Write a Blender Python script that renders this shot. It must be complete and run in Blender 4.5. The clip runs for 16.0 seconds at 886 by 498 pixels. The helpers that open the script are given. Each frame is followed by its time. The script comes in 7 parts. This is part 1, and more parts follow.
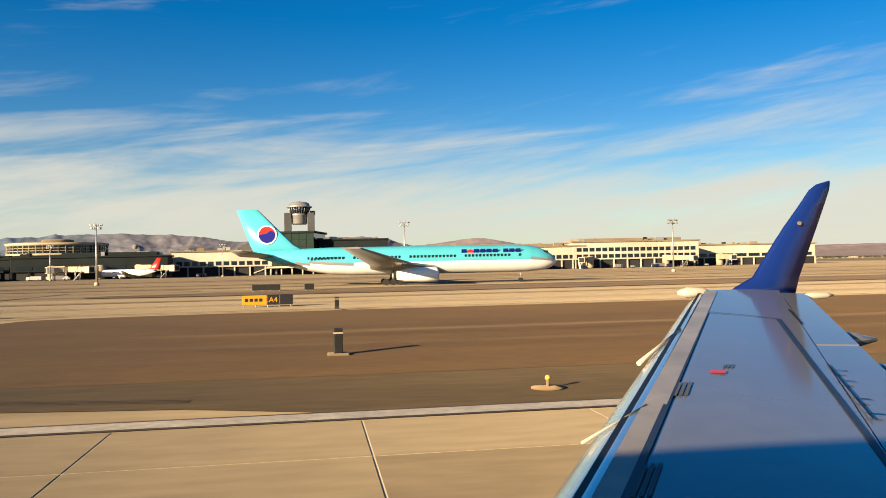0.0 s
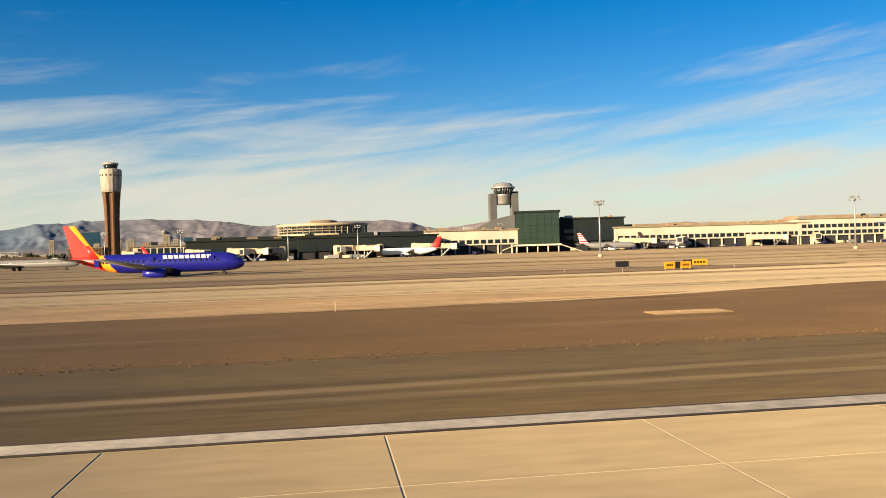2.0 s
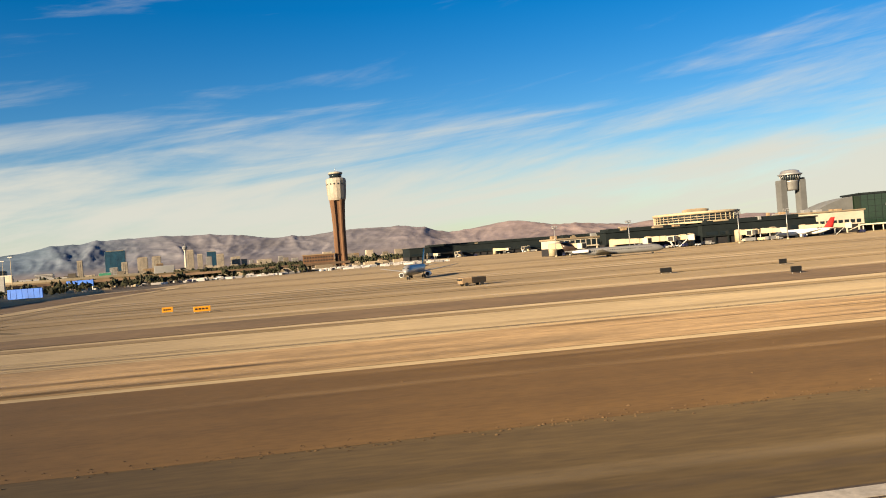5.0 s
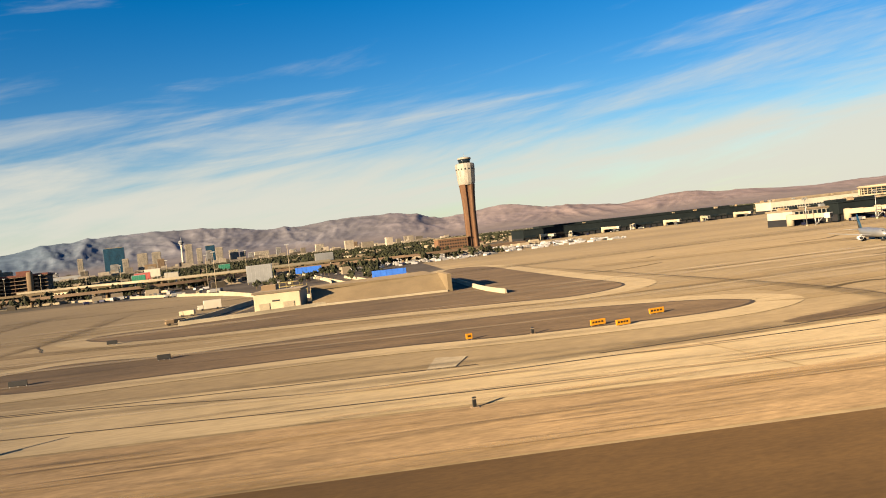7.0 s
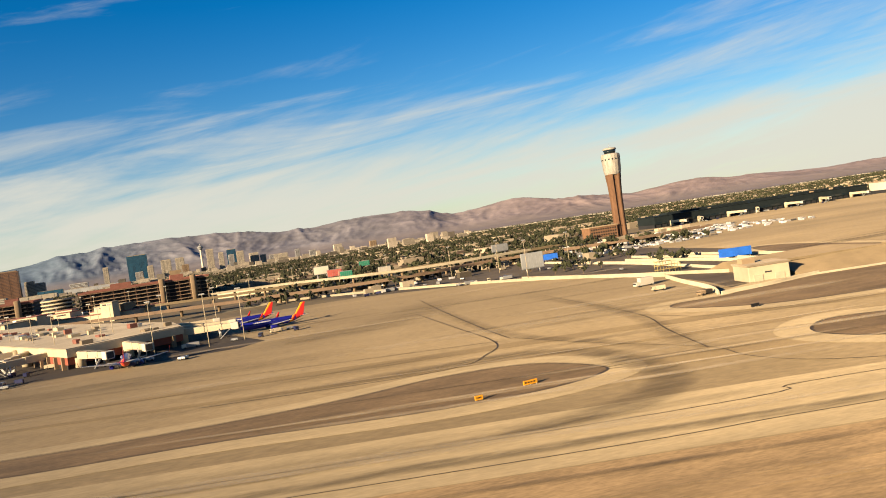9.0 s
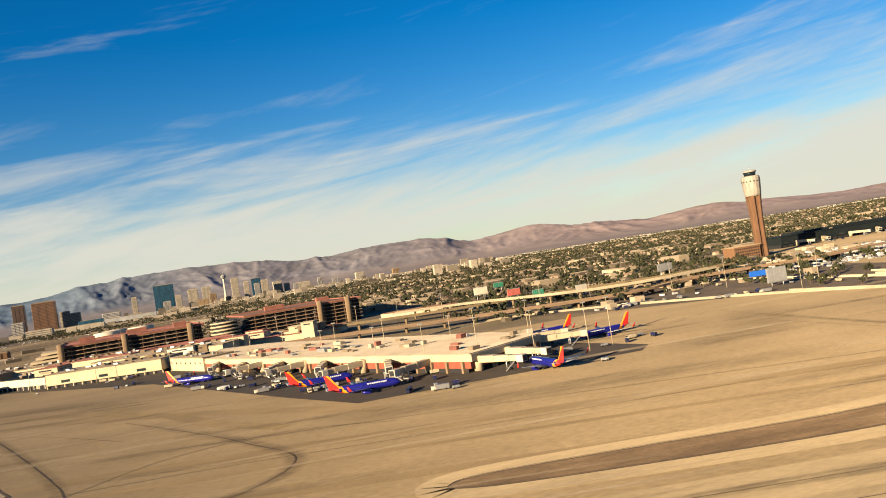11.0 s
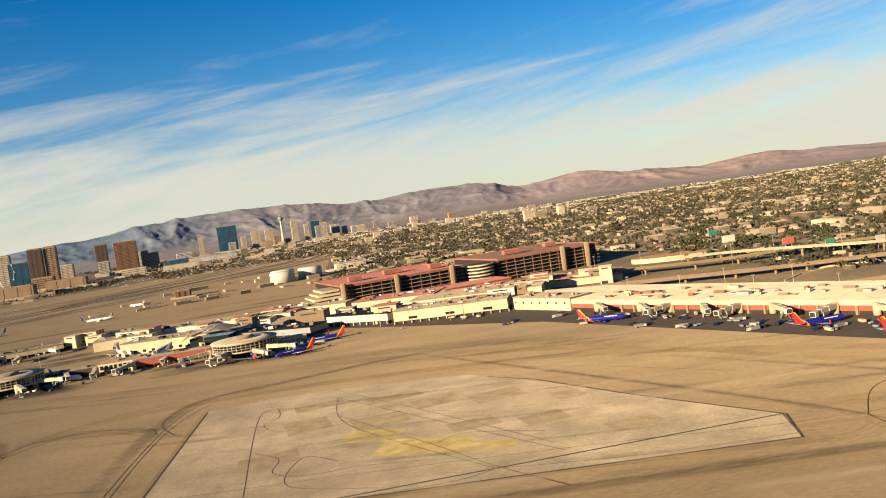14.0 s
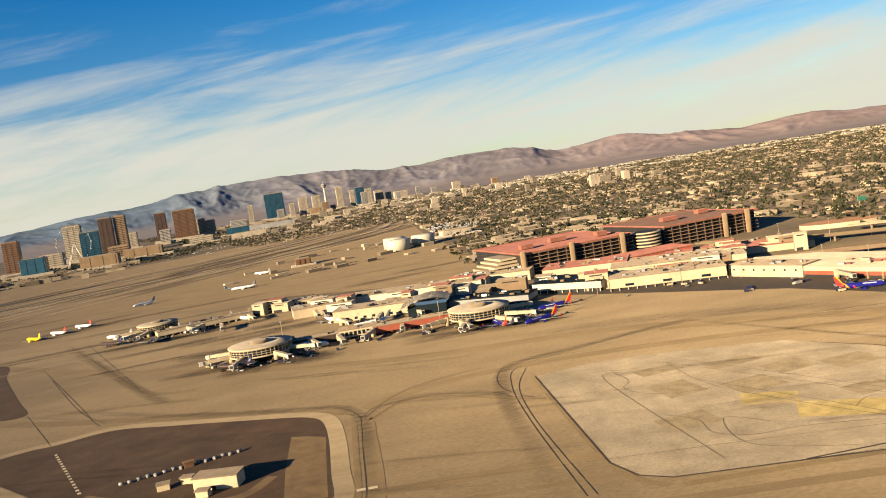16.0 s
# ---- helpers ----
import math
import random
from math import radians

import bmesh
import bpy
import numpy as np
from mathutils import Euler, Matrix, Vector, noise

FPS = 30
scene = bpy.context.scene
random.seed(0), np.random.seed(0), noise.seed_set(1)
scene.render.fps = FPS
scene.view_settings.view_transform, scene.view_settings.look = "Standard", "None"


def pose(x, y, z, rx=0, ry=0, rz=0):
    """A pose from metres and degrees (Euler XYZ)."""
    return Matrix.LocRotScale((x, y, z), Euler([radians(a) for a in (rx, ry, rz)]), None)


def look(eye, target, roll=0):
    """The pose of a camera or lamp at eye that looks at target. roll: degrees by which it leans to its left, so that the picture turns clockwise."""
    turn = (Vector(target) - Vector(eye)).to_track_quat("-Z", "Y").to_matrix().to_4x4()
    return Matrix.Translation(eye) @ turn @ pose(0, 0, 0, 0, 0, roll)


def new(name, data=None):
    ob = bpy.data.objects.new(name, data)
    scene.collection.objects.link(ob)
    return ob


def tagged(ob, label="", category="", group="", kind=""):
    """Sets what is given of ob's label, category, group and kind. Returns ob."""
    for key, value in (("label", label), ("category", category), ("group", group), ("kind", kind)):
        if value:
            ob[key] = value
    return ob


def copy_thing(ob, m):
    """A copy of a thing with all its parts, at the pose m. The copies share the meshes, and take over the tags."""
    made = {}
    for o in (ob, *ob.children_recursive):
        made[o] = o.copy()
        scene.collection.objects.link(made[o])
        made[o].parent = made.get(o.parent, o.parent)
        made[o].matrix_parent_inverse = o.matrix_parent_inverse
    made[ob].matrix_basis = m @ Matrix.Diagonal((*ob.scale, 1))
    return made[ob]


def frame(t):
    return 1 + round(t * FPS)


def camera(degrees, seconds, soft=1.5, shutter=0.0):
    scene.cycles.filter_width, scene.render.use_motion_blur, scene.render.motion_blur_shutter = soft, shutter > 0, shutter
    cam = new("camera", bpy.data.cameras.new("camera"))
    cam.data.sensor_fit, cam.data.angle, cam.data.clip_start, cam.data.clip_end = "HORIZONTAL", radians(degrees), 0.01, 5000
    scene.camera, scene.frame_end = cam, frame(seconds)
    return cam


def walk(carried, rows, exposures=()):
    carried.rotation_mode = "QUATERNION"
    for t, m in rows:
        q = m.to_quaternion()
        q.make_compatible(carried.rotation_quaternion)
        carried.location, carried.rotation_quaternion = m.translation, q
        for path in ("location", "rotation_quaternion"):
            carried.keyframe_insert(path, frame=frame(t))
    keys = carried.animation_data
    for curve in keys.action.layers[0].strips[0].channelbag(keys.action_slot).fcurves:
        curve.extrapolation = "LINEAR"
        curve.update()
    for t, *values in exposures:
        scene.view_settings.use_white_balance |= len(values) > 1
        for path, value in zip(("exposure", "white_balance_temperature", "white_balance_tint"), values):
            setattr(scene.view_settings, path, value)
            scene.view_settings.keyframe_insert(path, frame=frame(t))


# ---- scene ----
EXPO, KELV, SKY_STR, SKY_SAT, CLOUD = 1.6, 6700, 0.050, 1.50, 0.252
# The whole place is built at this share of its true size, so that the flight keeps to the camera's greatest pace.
S = 0.43
cam = camera(57.78, 16.0, soft=1.0)
# seconds, x, y, z in true metres, yaw, pitch, roll in degrees
PATH = [
    (0, 67.52, 0.19, 3.77, -9.194, 1.175, -1.167),
    (0.5, 33.02, 1.31, 3.75, -9.239, 1.083, -1.557),
    (1, -2.62, 2.34, 3.77, -8.839, 0.669, -1.602),
    (1.5, -38.87, 2.99, 3.84, -8.500, 0.159, -1.048),
    (2, -76.52, 2.62, 4.02, -8.307, -0.020, -1.648),
    (2.5, -115.44, 1.68, 4.53, -8.593, -0.048, -2.502),
    (3, -155.33, 1.05, 4.86, -9.043, 0.121, -2.916),
    (3.5, -196.03, 0.89, 5.42, -9.056, 0.065, -2.953),
    (4, -237.48, 0.67, 5.81, -8.764, -0.053, -3.463),
    (4.2, -254.17, 0.58, 5.99, -8.551, 0.083, -3.778),
    (6.5, -449.42, -0.72, 14.67, -9.774, 0.152, -5.776),
    (7, -491.96, -0.53, 18.16, -9.996, -0.870, -6.359),
    (7.5, -535.64, -0.35, 21.96, -9.937, -1.653, -7.012),
    (8, -580.06, -0.20, 25.84, -9.822, -1.755, -7.497),
    (8.5, -624.62, 0.00, 30.05, -9.882, -1.384, -7.974),
    (9, -668.99, 0.16, 34.99, -9.955, -1.122, -8.479),
    (9.2, -686.82, 0.21, 37.02, -9.937, -1.098, -8.022),
    (11.3, -870.15, -0.55, 57.71, -9.992, 0.990, -9.064),
    (11.5, -887.50, -0.40, 60.39, -9.792, 0.295, -8.748),
    (12, -931.13, -0.01, 67.21, -9.307, -1.415, -8.627),
    (12.5, -975.20, 0.41, 74.14, -8.820, -2.691, -8.914),
    (13, -1019.67, 0.70, 81.20, -8.433, -3.253, -8.915),
    (13.5, -1064.08, 0.77, 88.49, -8.029, -2.952, -8.895),
    (14, -1108.05, 0.62, 95.73, -7.453, -2.725, -8.227),
    (14.5, -1151.91, 0.37, 103.12, -6.840, -3.327, -7.918),
    (15, -1195.62, 0.04, 110.86, -6.449, -4.611, -8.423),
    (15.5, -1239.28, -0.34, 119.09, -6.054, -5.423, -8.932),
    (16, -1283.14, -0.73, 127.46, -5.320, -4.944, -8.820),
]


def aim(x, y, z, yaw, pitch, roll):
    """A camera pose: yaw to the left from +y, pitch up, roll as look() takes it."""
    return pose(x * S, y * S, z * S, 0, 0, yaw) @ pose(0, 0, 0, 90 + pitch) @ pose(0, 0, 0, 0, 0, roll)


walk(cam, [(t, aim(*rest)) for t, *rest in PATH], exposures=[(0, EXPO, KELV, 10), (16, EXPO, KELV, 10)])

# ---- world and sun ----
SUN_AZ, SUN_EL = 233.0, 13.5  # compass degrees clockwise from +y
sun_data = bpy.data.lights.new("sun", "SUN")
sun_data.energy, sun_data.angle, sun_data.color = 5.0, radians(0.5), (1.0, 0.772, 0.505)
sun = new("sun", sun_data)
_a, _e = radians(SUN_AZ), radians(SUN_EL)
sun_from = Vector((math.sin(_a) * math.cos(_e), math.cos(_a) * math.cos(_e), math.sin(_e)))
sun.matrix_world = look(sun_from * 100, (0, 0, 0))


def nodes_of(tree):
    """Shorthands that add a node and link its inputs."""
    def add(kind, **inputs):
        node = tree.nodes.new(kind)
        for key, value in inputs.items():
            if key in ("operation", "blend_type", "data_type", "noise_dimensions", "sky_type", "feature", "interpolation_type", "normalize", "type"):
                if key == "operation":
                    node.operation = value
                elif key == "blend_type":
                    node.blend_type = value
                elif key == "data_type":
                    node.data_type = value
                elif key == "sky_type":
                    node.sky_type = value
                elif key == "feature":
                    node.feature = value
                elif key == "interpolation_type":
                    node.interpolation_type = value
                continue
            slot = node.inputs[int(key[1:])] if key[0] == "i" and key[1:].isdigit() else node.inputs[key.replace("_", " ")]
            if isinstance(value, bpy.types.NodeSocket):
                tree.links.new(value, slot)
            else:
                slot.default_value = value
        return node
    return add


world = bpy.data.worlds.new("world")
scene.world = world
world.use_nodes = True
wt = world.node_tree
wt.nodes.clear()
wn = nodes_of(wt)


def wmath(op, a, b=0.0, c=0.0):
    return wn("ShaderNodeMath", operation=op, i0=a, i1=b, i2=c).outputs[0]


sky = wn("ShaderNodeTexSky", sky_type="NISHITA")
sky.sun_disc, sky.sun_elevation, sky.sun_rotation = False, radians(SUN_EL), radians(SUN_AZ)
sky.altitude, sky.air_density, sky.dust_density, sky.ozone_density = 600, 1.0, 0.6, 2.5
deeper = wn("ShaderNodeHueSaturation", Hue=0.510, Saturation=SKY_SAT, Value=0.90, Color=sky.outputs[0])
way = wn("ShaderNodeSeparateXYZ", i0=wn("ShaderNodeTexCoord").outputs["Generated"])
el = wmath("ARCSINE", way.outputs[2])
az = wmath("ARCTAN2", way.outputs[0], way.outputs[1])
lean = wmath("SUBTRACT", el, wmath("MULTIPLY", az, 0.10))
streak_at = wn("ShaderNodeCombineXYZ", X=wmath("MULTIPLY", az, 2.2), Y=wmath("MULTIPLY", lean, 21.0))
streaks = wn("ShaderNodeTexNoise", Vector=streak_at.outputs[0], Scale=1.0, Detail=7.0, Roughness=0.58, Distortion=0.5)
wisp_at = wn("ShaderNodeCombineXYZ", X=wmath("MULTIPLY", az, 7.0), Y=wmath("MULTIPLY", wmath("SUBTRACT", el, wmath("MULTIPLY", az, 0.28)), 40.0), Z=3.0)
wisps = wn("ShaderNodeTexNoise", Vector=wisp_at.outputs[0], Scale=1.0, Detail=6.0, Roughness=0.6)
both = wmath("ADD", wmath("MULTIPLY", streaks.outputs[0], 0.8), wmath("MULTIPLY", wisps.outputs[0], 0.2))
# more cloud low down, less high up
low = wn("ShaderNodeMapRange", interpolation_type="SMOOTHSTEP", Value=el, From_Min=0.02, From_Max=0.27, To_Min=0.26, To_Max=-0.12)
cover = wn("ShaderNodeMapRange", interpolation_type="SMOOTHSTEP", Value=wmath("ADD", both, low.outputs[0]), From_Min=0.44, From_Max=0.80, To_Min=0.0, To_Max=0.93)
sky_light = wn("ShaderNodeBackground", Color=deeper.outputs[0], Strength=SKY_STR)
cloud_light = wn("ShaderNodeBackground", Color=(0.965, 0.955, 0.845, 1), Strength=CLOUD)
mixed = wn("ShaderNodeMixShader", i0=cover.outputs[0], i1=sky_light.outputs[0], i2=cloud_light.outputs[0])
wt.links.new(mixed.outputs[0], wn("ShaderNodeOutputWorld").inputs[0])


# ---- materials ----
def material(name, color, rough=0.8, metal=0.0, vary=0.25, size=3.0, fine=0.25, bump=0.0, spec=0.3, stretch=(1, 1, 1), second=None, random_shade=0.0, big=25.0, big_vary=0.15):
    """A surface with grain, patches and bump at two scales (sizes in true metres)."""
    m = bpy.data.materials.new(name)
    m.use_nodes = True
    t = m.node_tree
    t.nodes.clear()
    n = nodes_of(t)
    at = n("ShaderNodeVectorMath", operation="MULTIPLY", i0=n("ShaderNodeNewGeometry").outputs["Position"], i1=tuple(v / S for v in stretch)).outputs[0]
    patch = n("ShaderNodeTexNoise", Vector=at, Scale=1.0 / size, Detail=5.0, Roughness=0.6)
    grain = n("ShaderNodeTexNoise", Vector=at, Scale=1.0 / fine, Detail=3.0, Roughness=0.6)
    wide = n("ShaderNodeTexNoise", Vector=at, Scale=1.0 / big, Detail=4.0, Roughness=0.55)
    c = (*color, 1)
    d = (*(second or tuple(v * 0.55 for v in color)), 1)
    f = n("ShaderNodeMapRange", Value=patch.outputs[0], From_Min=0.35, From_Max=0.68, To_Min=0.0, To_Max=vary * 2)
    a = n("ShaderNodeMix", data_type="RGBA", i0=f.outputs[0], i6=c, i7=d).outputs[2]
    g = n("ShaderNodeMapRange", Value=grain.outputs[0], From_Min=0.3, From_Max=0.7, To_Min=1 - vary * 0.6, To_Max=1 + vary * 0.6)
    w = n("ShaderNodeMapRange", Value=wide.outputs[0], From_Min=0.3, From_Max=0.7, To_Min=1 - big_vary, To_Max=1 + big_vary)
    k = n("ShaderNodeMath", operation="MULTIPLY", i0=g.outputs[0], i1=w.outputs[0]).outputs[0]
    if random_shade:
        isl = n("ShaderNodeNewGeometry").outputs["Random Per Island"]
        k = n("ShaderNodeMath", operation="MULTIPLY", i0=k, i1=n("ShaderNodeMapRange", Value=isl, To_Min=1 - random_shade, To_Max=1 + random_shade).outputs[0]).outputs[0]
    a = n("ShaderNodeVectorMath", operation="SCALE", i0=a, i3=k).outputs[0]
    b = n("ShaderNodeBsdfPrincipled", Base_Color=a, Roughness=rough, Metallic=metal)
    b.inputs["Specular IOR Level"].default_value = spec
    b.inputs["Diffuse Roughness"].default_value = 1.0 if rough >= 0.85 else 0.0
    if bump:
        t.links.new(n("ShaderNodeBump", Strength=bump, Distance=0.05, Height=patch.outputs[0]).outputs[0], b.inputs["Normal"])
    t.links.new(b.outputs[0], n("ShaderNodeOutputMaterial").inputs[0])
    return m


M_CONC = material("runway_concrete", (0.185, 0.148, 0.089), 0.85, vary=0.2, size=6, fine=0.5, stretch=(0.25, 1, 1))
M_TAXI = material("taxiway_concrete", (0.229, 0.180, 0.105), 0.85, vary=0.24, size=9, fine=0.8, stretch=(0.3, 1, 1), big=60)
M_APRON = material("apron_concrete", (0.157, 0.119, 0.066), 0.85, vary=0.3, size=22, fine=1.5, stretch=(0.5, 1, 1), big=130, big_vary=0.26, second=(0.114, 0.085, 0.045))
M_PAD = material("old_pad_concrete", (0.211, 0.176, 0.118), 0.85, vary=0.3, size=14, fine=1.5, big=40, big_vary=0.22)
M_SHOULDER = material("shoulder_asphalt", (0.056, 0.039, 0.016), 0.9, vary=0.35, size=5, fine=0.3, stretch=(0.2, 1, 1))
M_DIRT = material("infield_dirt", (0.067, 0.039, 0.013), 0.95, vary=0.25, size=4, fine=0.35, stretch=(0.4, 1, 1), bump=0.3, big=30, big_vary=0.2)
M_SAND = material("pale_dirt", (0.205, 0.142, 0.075), 0.95, vary=0.4, size=5, fine=0.5, stretch=(0.3, 1, 1))
M_DESERT = material("desert_ground", (0.080, 0.060, 0.035), 0.95, vary=0.35, size=60, fine=5, big=400, big_vary=0.3, second=(0.031, 0.029, 0.018))
M_ASPH = material("dark_asphalt", (0.027, 0.022, 0.017), 0.9, vary=0.25, size=8, fine=0.6)
M_TAR = material("joint_tar", (0.088, 0.064, 0.038), 0.8, vary=0.4, size=3)
M_PAINT = material("white_line_paint", (0.56, 0.49, 0.36), 0.7, vary=0.3, size=1.5)
M_YPAINT = material("yellow_paint", (0.62, 0.40, 0.06), 0.7, vary=0.25, size=2)
M_CREAM = material("cream_wall", (0.397, 0.328, 0.218), 0.8, vary=0.12, size=4)
M_WHITE = material("white_wall", (0.448, 0.408, 0.322), 0.7, vary=0.10, size=4)
M_TAN = material("tan_wall", (0.225, 0.16, 0.095), 0.85, vary=0.14, size=4)
M_BRICK = material("tan_brick", (0.155, 0.083, 0.044), 0.9, vary=0.3, size=2.5, stretch=(1, 1, 0.3))
M_RED = material("red_brick_band", (0.27, 0.075, 0.045), 0.85, vary=0.2, size=3)
M_REDROOF = material("red_roof", (0.225, 0.092, 0.066), 0.85, vary=0.3, size=5)
M_ROOF = material("pale_roof", (0.221, 0.176, 0.118), 0.85, vary=0.3, size=7)
M_GREYROOF = material("grey_green_roof", (0.013, 0.018, 0.019), 0.7, vary=0.25, size=6, spec=0.1)
# near-black; doubles as the shade inside openings and under buildings
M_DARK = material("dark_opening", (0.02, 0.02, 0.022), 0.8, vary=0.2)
M_STEEL = material("grey_steel", (0.38, 0.38, 0.36), 0.45, 0.6, vary=0.12)
M_GREYW = material("grey_concrete_slab", (0.22, 0.225, 0.22), 0.8, vary=0.14)
# concrete grey with the shade on the ramp tower fronts put into it
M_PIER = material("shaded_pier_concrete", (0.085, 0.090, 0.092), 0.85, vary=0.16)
M_RUB = material("tyre_rubber", (0.02, 0.02, 0.02), 0.8)
M_BLUEGLASS = material("dark_window_glass", (0.010, 0.016, 0.020), 0.12, vary=0.1, spec=0.35)
M_GREENGLASS = material("green_curtain_glass", (0.010, 0.024, 0.013), 0.06, vary=0.25, spec=0.8)
M_BLUETOWER = material("blue_tower_glass", (0.012, 0.055, 0.095), 0.25, vary=0.3, size=30, spec=0.6)
M_BROWNGLASS = material("bronze_tower_glass", (0.105, 0.055, 0.028), 0.3, vary=0.2, size=20, spec=0.6)
M_DARKTOWER = material("dark_brown_tower", (0.05, 0.035, 0.03), 0.3, vary=0.2, size=20)
M_LEAF = material("dusty_leaves", (0.031, 0.034, 0.014), 0.9, vary=0.4, size=3, random_shade=0.5)
M_TRUNK = material("palm_trunk", (0.14, 0.10, 0.06), 0.9)
M_HOUSE = material("pale_house_walls", (0.212, 0.174, 0.123), 0.9, vary=0.25, size=40, random_shade=0.75)
M_TILE = material("house_roofs", (0.111, 0.072, 0.047), 0.9, vary=0.3, size=40, random_shade=0.7)
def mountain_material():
    """Rock with blue distance haze put into its colour toward the west, rosy rock toward the east, pale fans at the
    foot.
    """
    m = bpy.data.materials.new("hazed_mountain_rock")
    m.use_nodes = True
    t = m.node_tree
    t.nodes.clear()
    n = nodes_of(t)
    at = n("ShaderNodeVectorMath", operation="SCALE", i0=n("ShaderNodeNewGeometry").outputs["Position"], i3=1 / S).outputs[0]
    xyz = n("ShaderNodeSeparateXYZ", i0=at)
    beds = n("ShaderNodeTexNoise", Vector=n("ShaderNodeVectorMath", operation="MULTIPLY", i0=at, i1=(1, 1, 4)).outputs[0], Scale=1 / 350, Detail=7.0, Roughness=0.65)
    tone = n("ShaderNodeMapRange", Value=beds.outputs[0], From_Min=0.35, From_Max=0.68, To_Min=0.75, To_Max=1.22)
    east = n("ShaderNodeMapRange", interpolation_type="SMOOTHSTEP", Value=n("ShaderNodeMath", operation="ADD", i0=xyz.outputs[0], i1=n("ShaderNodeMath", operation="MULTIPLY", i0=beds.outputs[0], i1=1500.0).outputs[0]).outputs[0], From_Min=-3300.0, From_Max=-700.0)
    # the western tone carries the blue-grey of far haze in the base colour
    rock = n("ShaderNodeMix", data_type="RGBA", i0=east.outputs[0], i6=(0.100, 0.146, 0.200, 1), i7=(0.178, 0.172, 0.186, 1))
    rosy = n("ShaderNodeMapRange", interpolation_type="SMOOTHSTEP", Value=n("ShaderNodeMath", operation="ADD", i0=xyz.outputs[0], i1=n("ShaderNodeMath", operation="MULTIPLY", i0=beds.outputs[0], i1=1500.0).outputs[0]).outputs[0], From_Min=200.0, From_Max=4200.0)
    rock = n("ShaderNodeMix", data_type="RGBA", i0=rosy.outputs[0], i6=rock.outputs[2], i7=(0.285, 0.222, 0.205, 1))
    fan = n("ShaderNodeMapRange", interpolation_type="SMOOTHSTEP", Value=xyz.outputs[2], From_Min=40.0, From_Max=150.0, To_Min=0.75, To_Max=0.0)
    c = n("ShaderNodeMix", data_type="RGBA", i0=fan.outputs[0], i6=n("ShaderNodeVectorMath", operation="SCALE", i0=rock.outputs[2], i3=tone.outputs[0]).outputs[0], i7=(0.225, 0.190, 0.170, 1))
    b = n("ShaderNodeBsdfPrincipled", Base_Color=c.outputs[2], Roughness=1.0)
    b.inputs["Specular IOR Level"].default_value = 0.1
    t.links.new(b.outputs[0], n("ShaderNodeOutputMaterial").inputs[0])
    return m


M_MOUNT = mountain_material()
M_JETWHITE = material("white_aircraft_paint", (0.78, 0.77, 0.73), 0.3, vary=0.04, spec=0.5)
M_SKYBLUE = material("light_blue_paint", (0.070, 0.42, 0.50), 0.3, vary=0.04, spec=0.5)
M_SILVER = material("silver_paint", (0.30, 0.30, 0.29), 0.35, 0.35, vary=0.08)
M_NAVY = material("deep_blue_paint", (0.011, 0.012, 0.185), 0.3, vary=0.04, spec=0.5)
M_WINGLET = material("winglet_blue_paint", (0.006, 0.022, 0.14), 0.25, vary=0.04, spec=0.5)
M_JRED = material("bright_red_paint", (0.62, 0.03, 0.025), 0.35, vary=0.04)
M_ORANGE = material("orange_paint", (0.80, 0.30, 0.02), 0.35, vary=0.04)
M_YELLOW = material("bright_yellow_paint", (0.80, 0.55, 0.01), 0.4, vary=0.04)
M_SIGNY = material("sign_yellow", (0.56, 0.24, 0.012), 0.5, vary=0.06)
M_BLACK = material("black_panel", (0.012, 0.012, 0.012), 0.5)
M_TEAL = material("blue_tarp", (0.01, 0.10, 0.45), 0.6)
M_SIGNRED = material("billboard_red", (0.42, 0.10, 0.075), 0.6)
M_SIGNGREEN = material("sign_green", (0.03, 0.20, 0.12), 0.6)
M_WINGSKIN = material("wing_skin_paint", (0.21, 0.215, 0.222), 0.11, 0.25, vary=0.08, spec=0.7)
M_CHROME = material("polished_leading_edge", (0.62, 0.66, 0.70), 0.16, 0.9, vary=0.04)
M_GDECK = material("garage_parapet", (0.098, 0.056, 0.038), 0.85, vary=0.2, size=4)
M_HEAD = material("tower_head_concrete", (0.32, 0.29, 0.24), 0.8, vary=0.4, size=3, stretch=(1, 1, 0.25))
M_WORN = material("worn_apron_band", (0.121, 0.088, 0.047), 0.9, vary=0.4, size=10, stretch=(0.4, 1, 1), second=(0.142, 0.106, 0.053))
M_BERM = material("berm_facing", (0.163, 0.122, 0.069), 0.9, vary=0.2, size=6)

M_HOTEL = material("pale_hotel_wall", (0.340, 0.302, 0.238), 0.85, vary=0.15, size=20)
M_VIA = material("viaduct_side", (0.20, 0.135, 0.085), 0.85, vary=0.25, size=5)
M_BARRIER = material("barrier_concrete", (0.357, 0.306, 0.212), 0.85, vary=0.2, size=4)
M_YARD = material("yard_dirt", (0.049, 0.030, 0.016), 0.95, vary=0.4, size=14, fine=1.2, big=40, big_vary=0.25)
M_ISLE = material("island_dirt", (0.094, 0.064, 0.035), 0.95, vary=0.45, size=7, fine=0.6, stretch=(0.35, 1, 1), big=30, big_vary=0.2)
M_GREYJET = material("dull_grey_aircraft", (0.20, 0.20, 0.195), 0.35, 0.2, vary=0.1)
M_PIERROOF = material("white_roof_membrane", (0.320, 0.269, 0.192), 0.85, vary=0.2, size=9)
M_HOTELWIN = material("hotel_window_band", (0.11, 0.10, 0.085), 0.3, vary=0.2, size=12)
M_DRUMROOF = material("lounge_roof", (0.29, 0.25, 0.185), 0.85, vary=0.3, size=6)
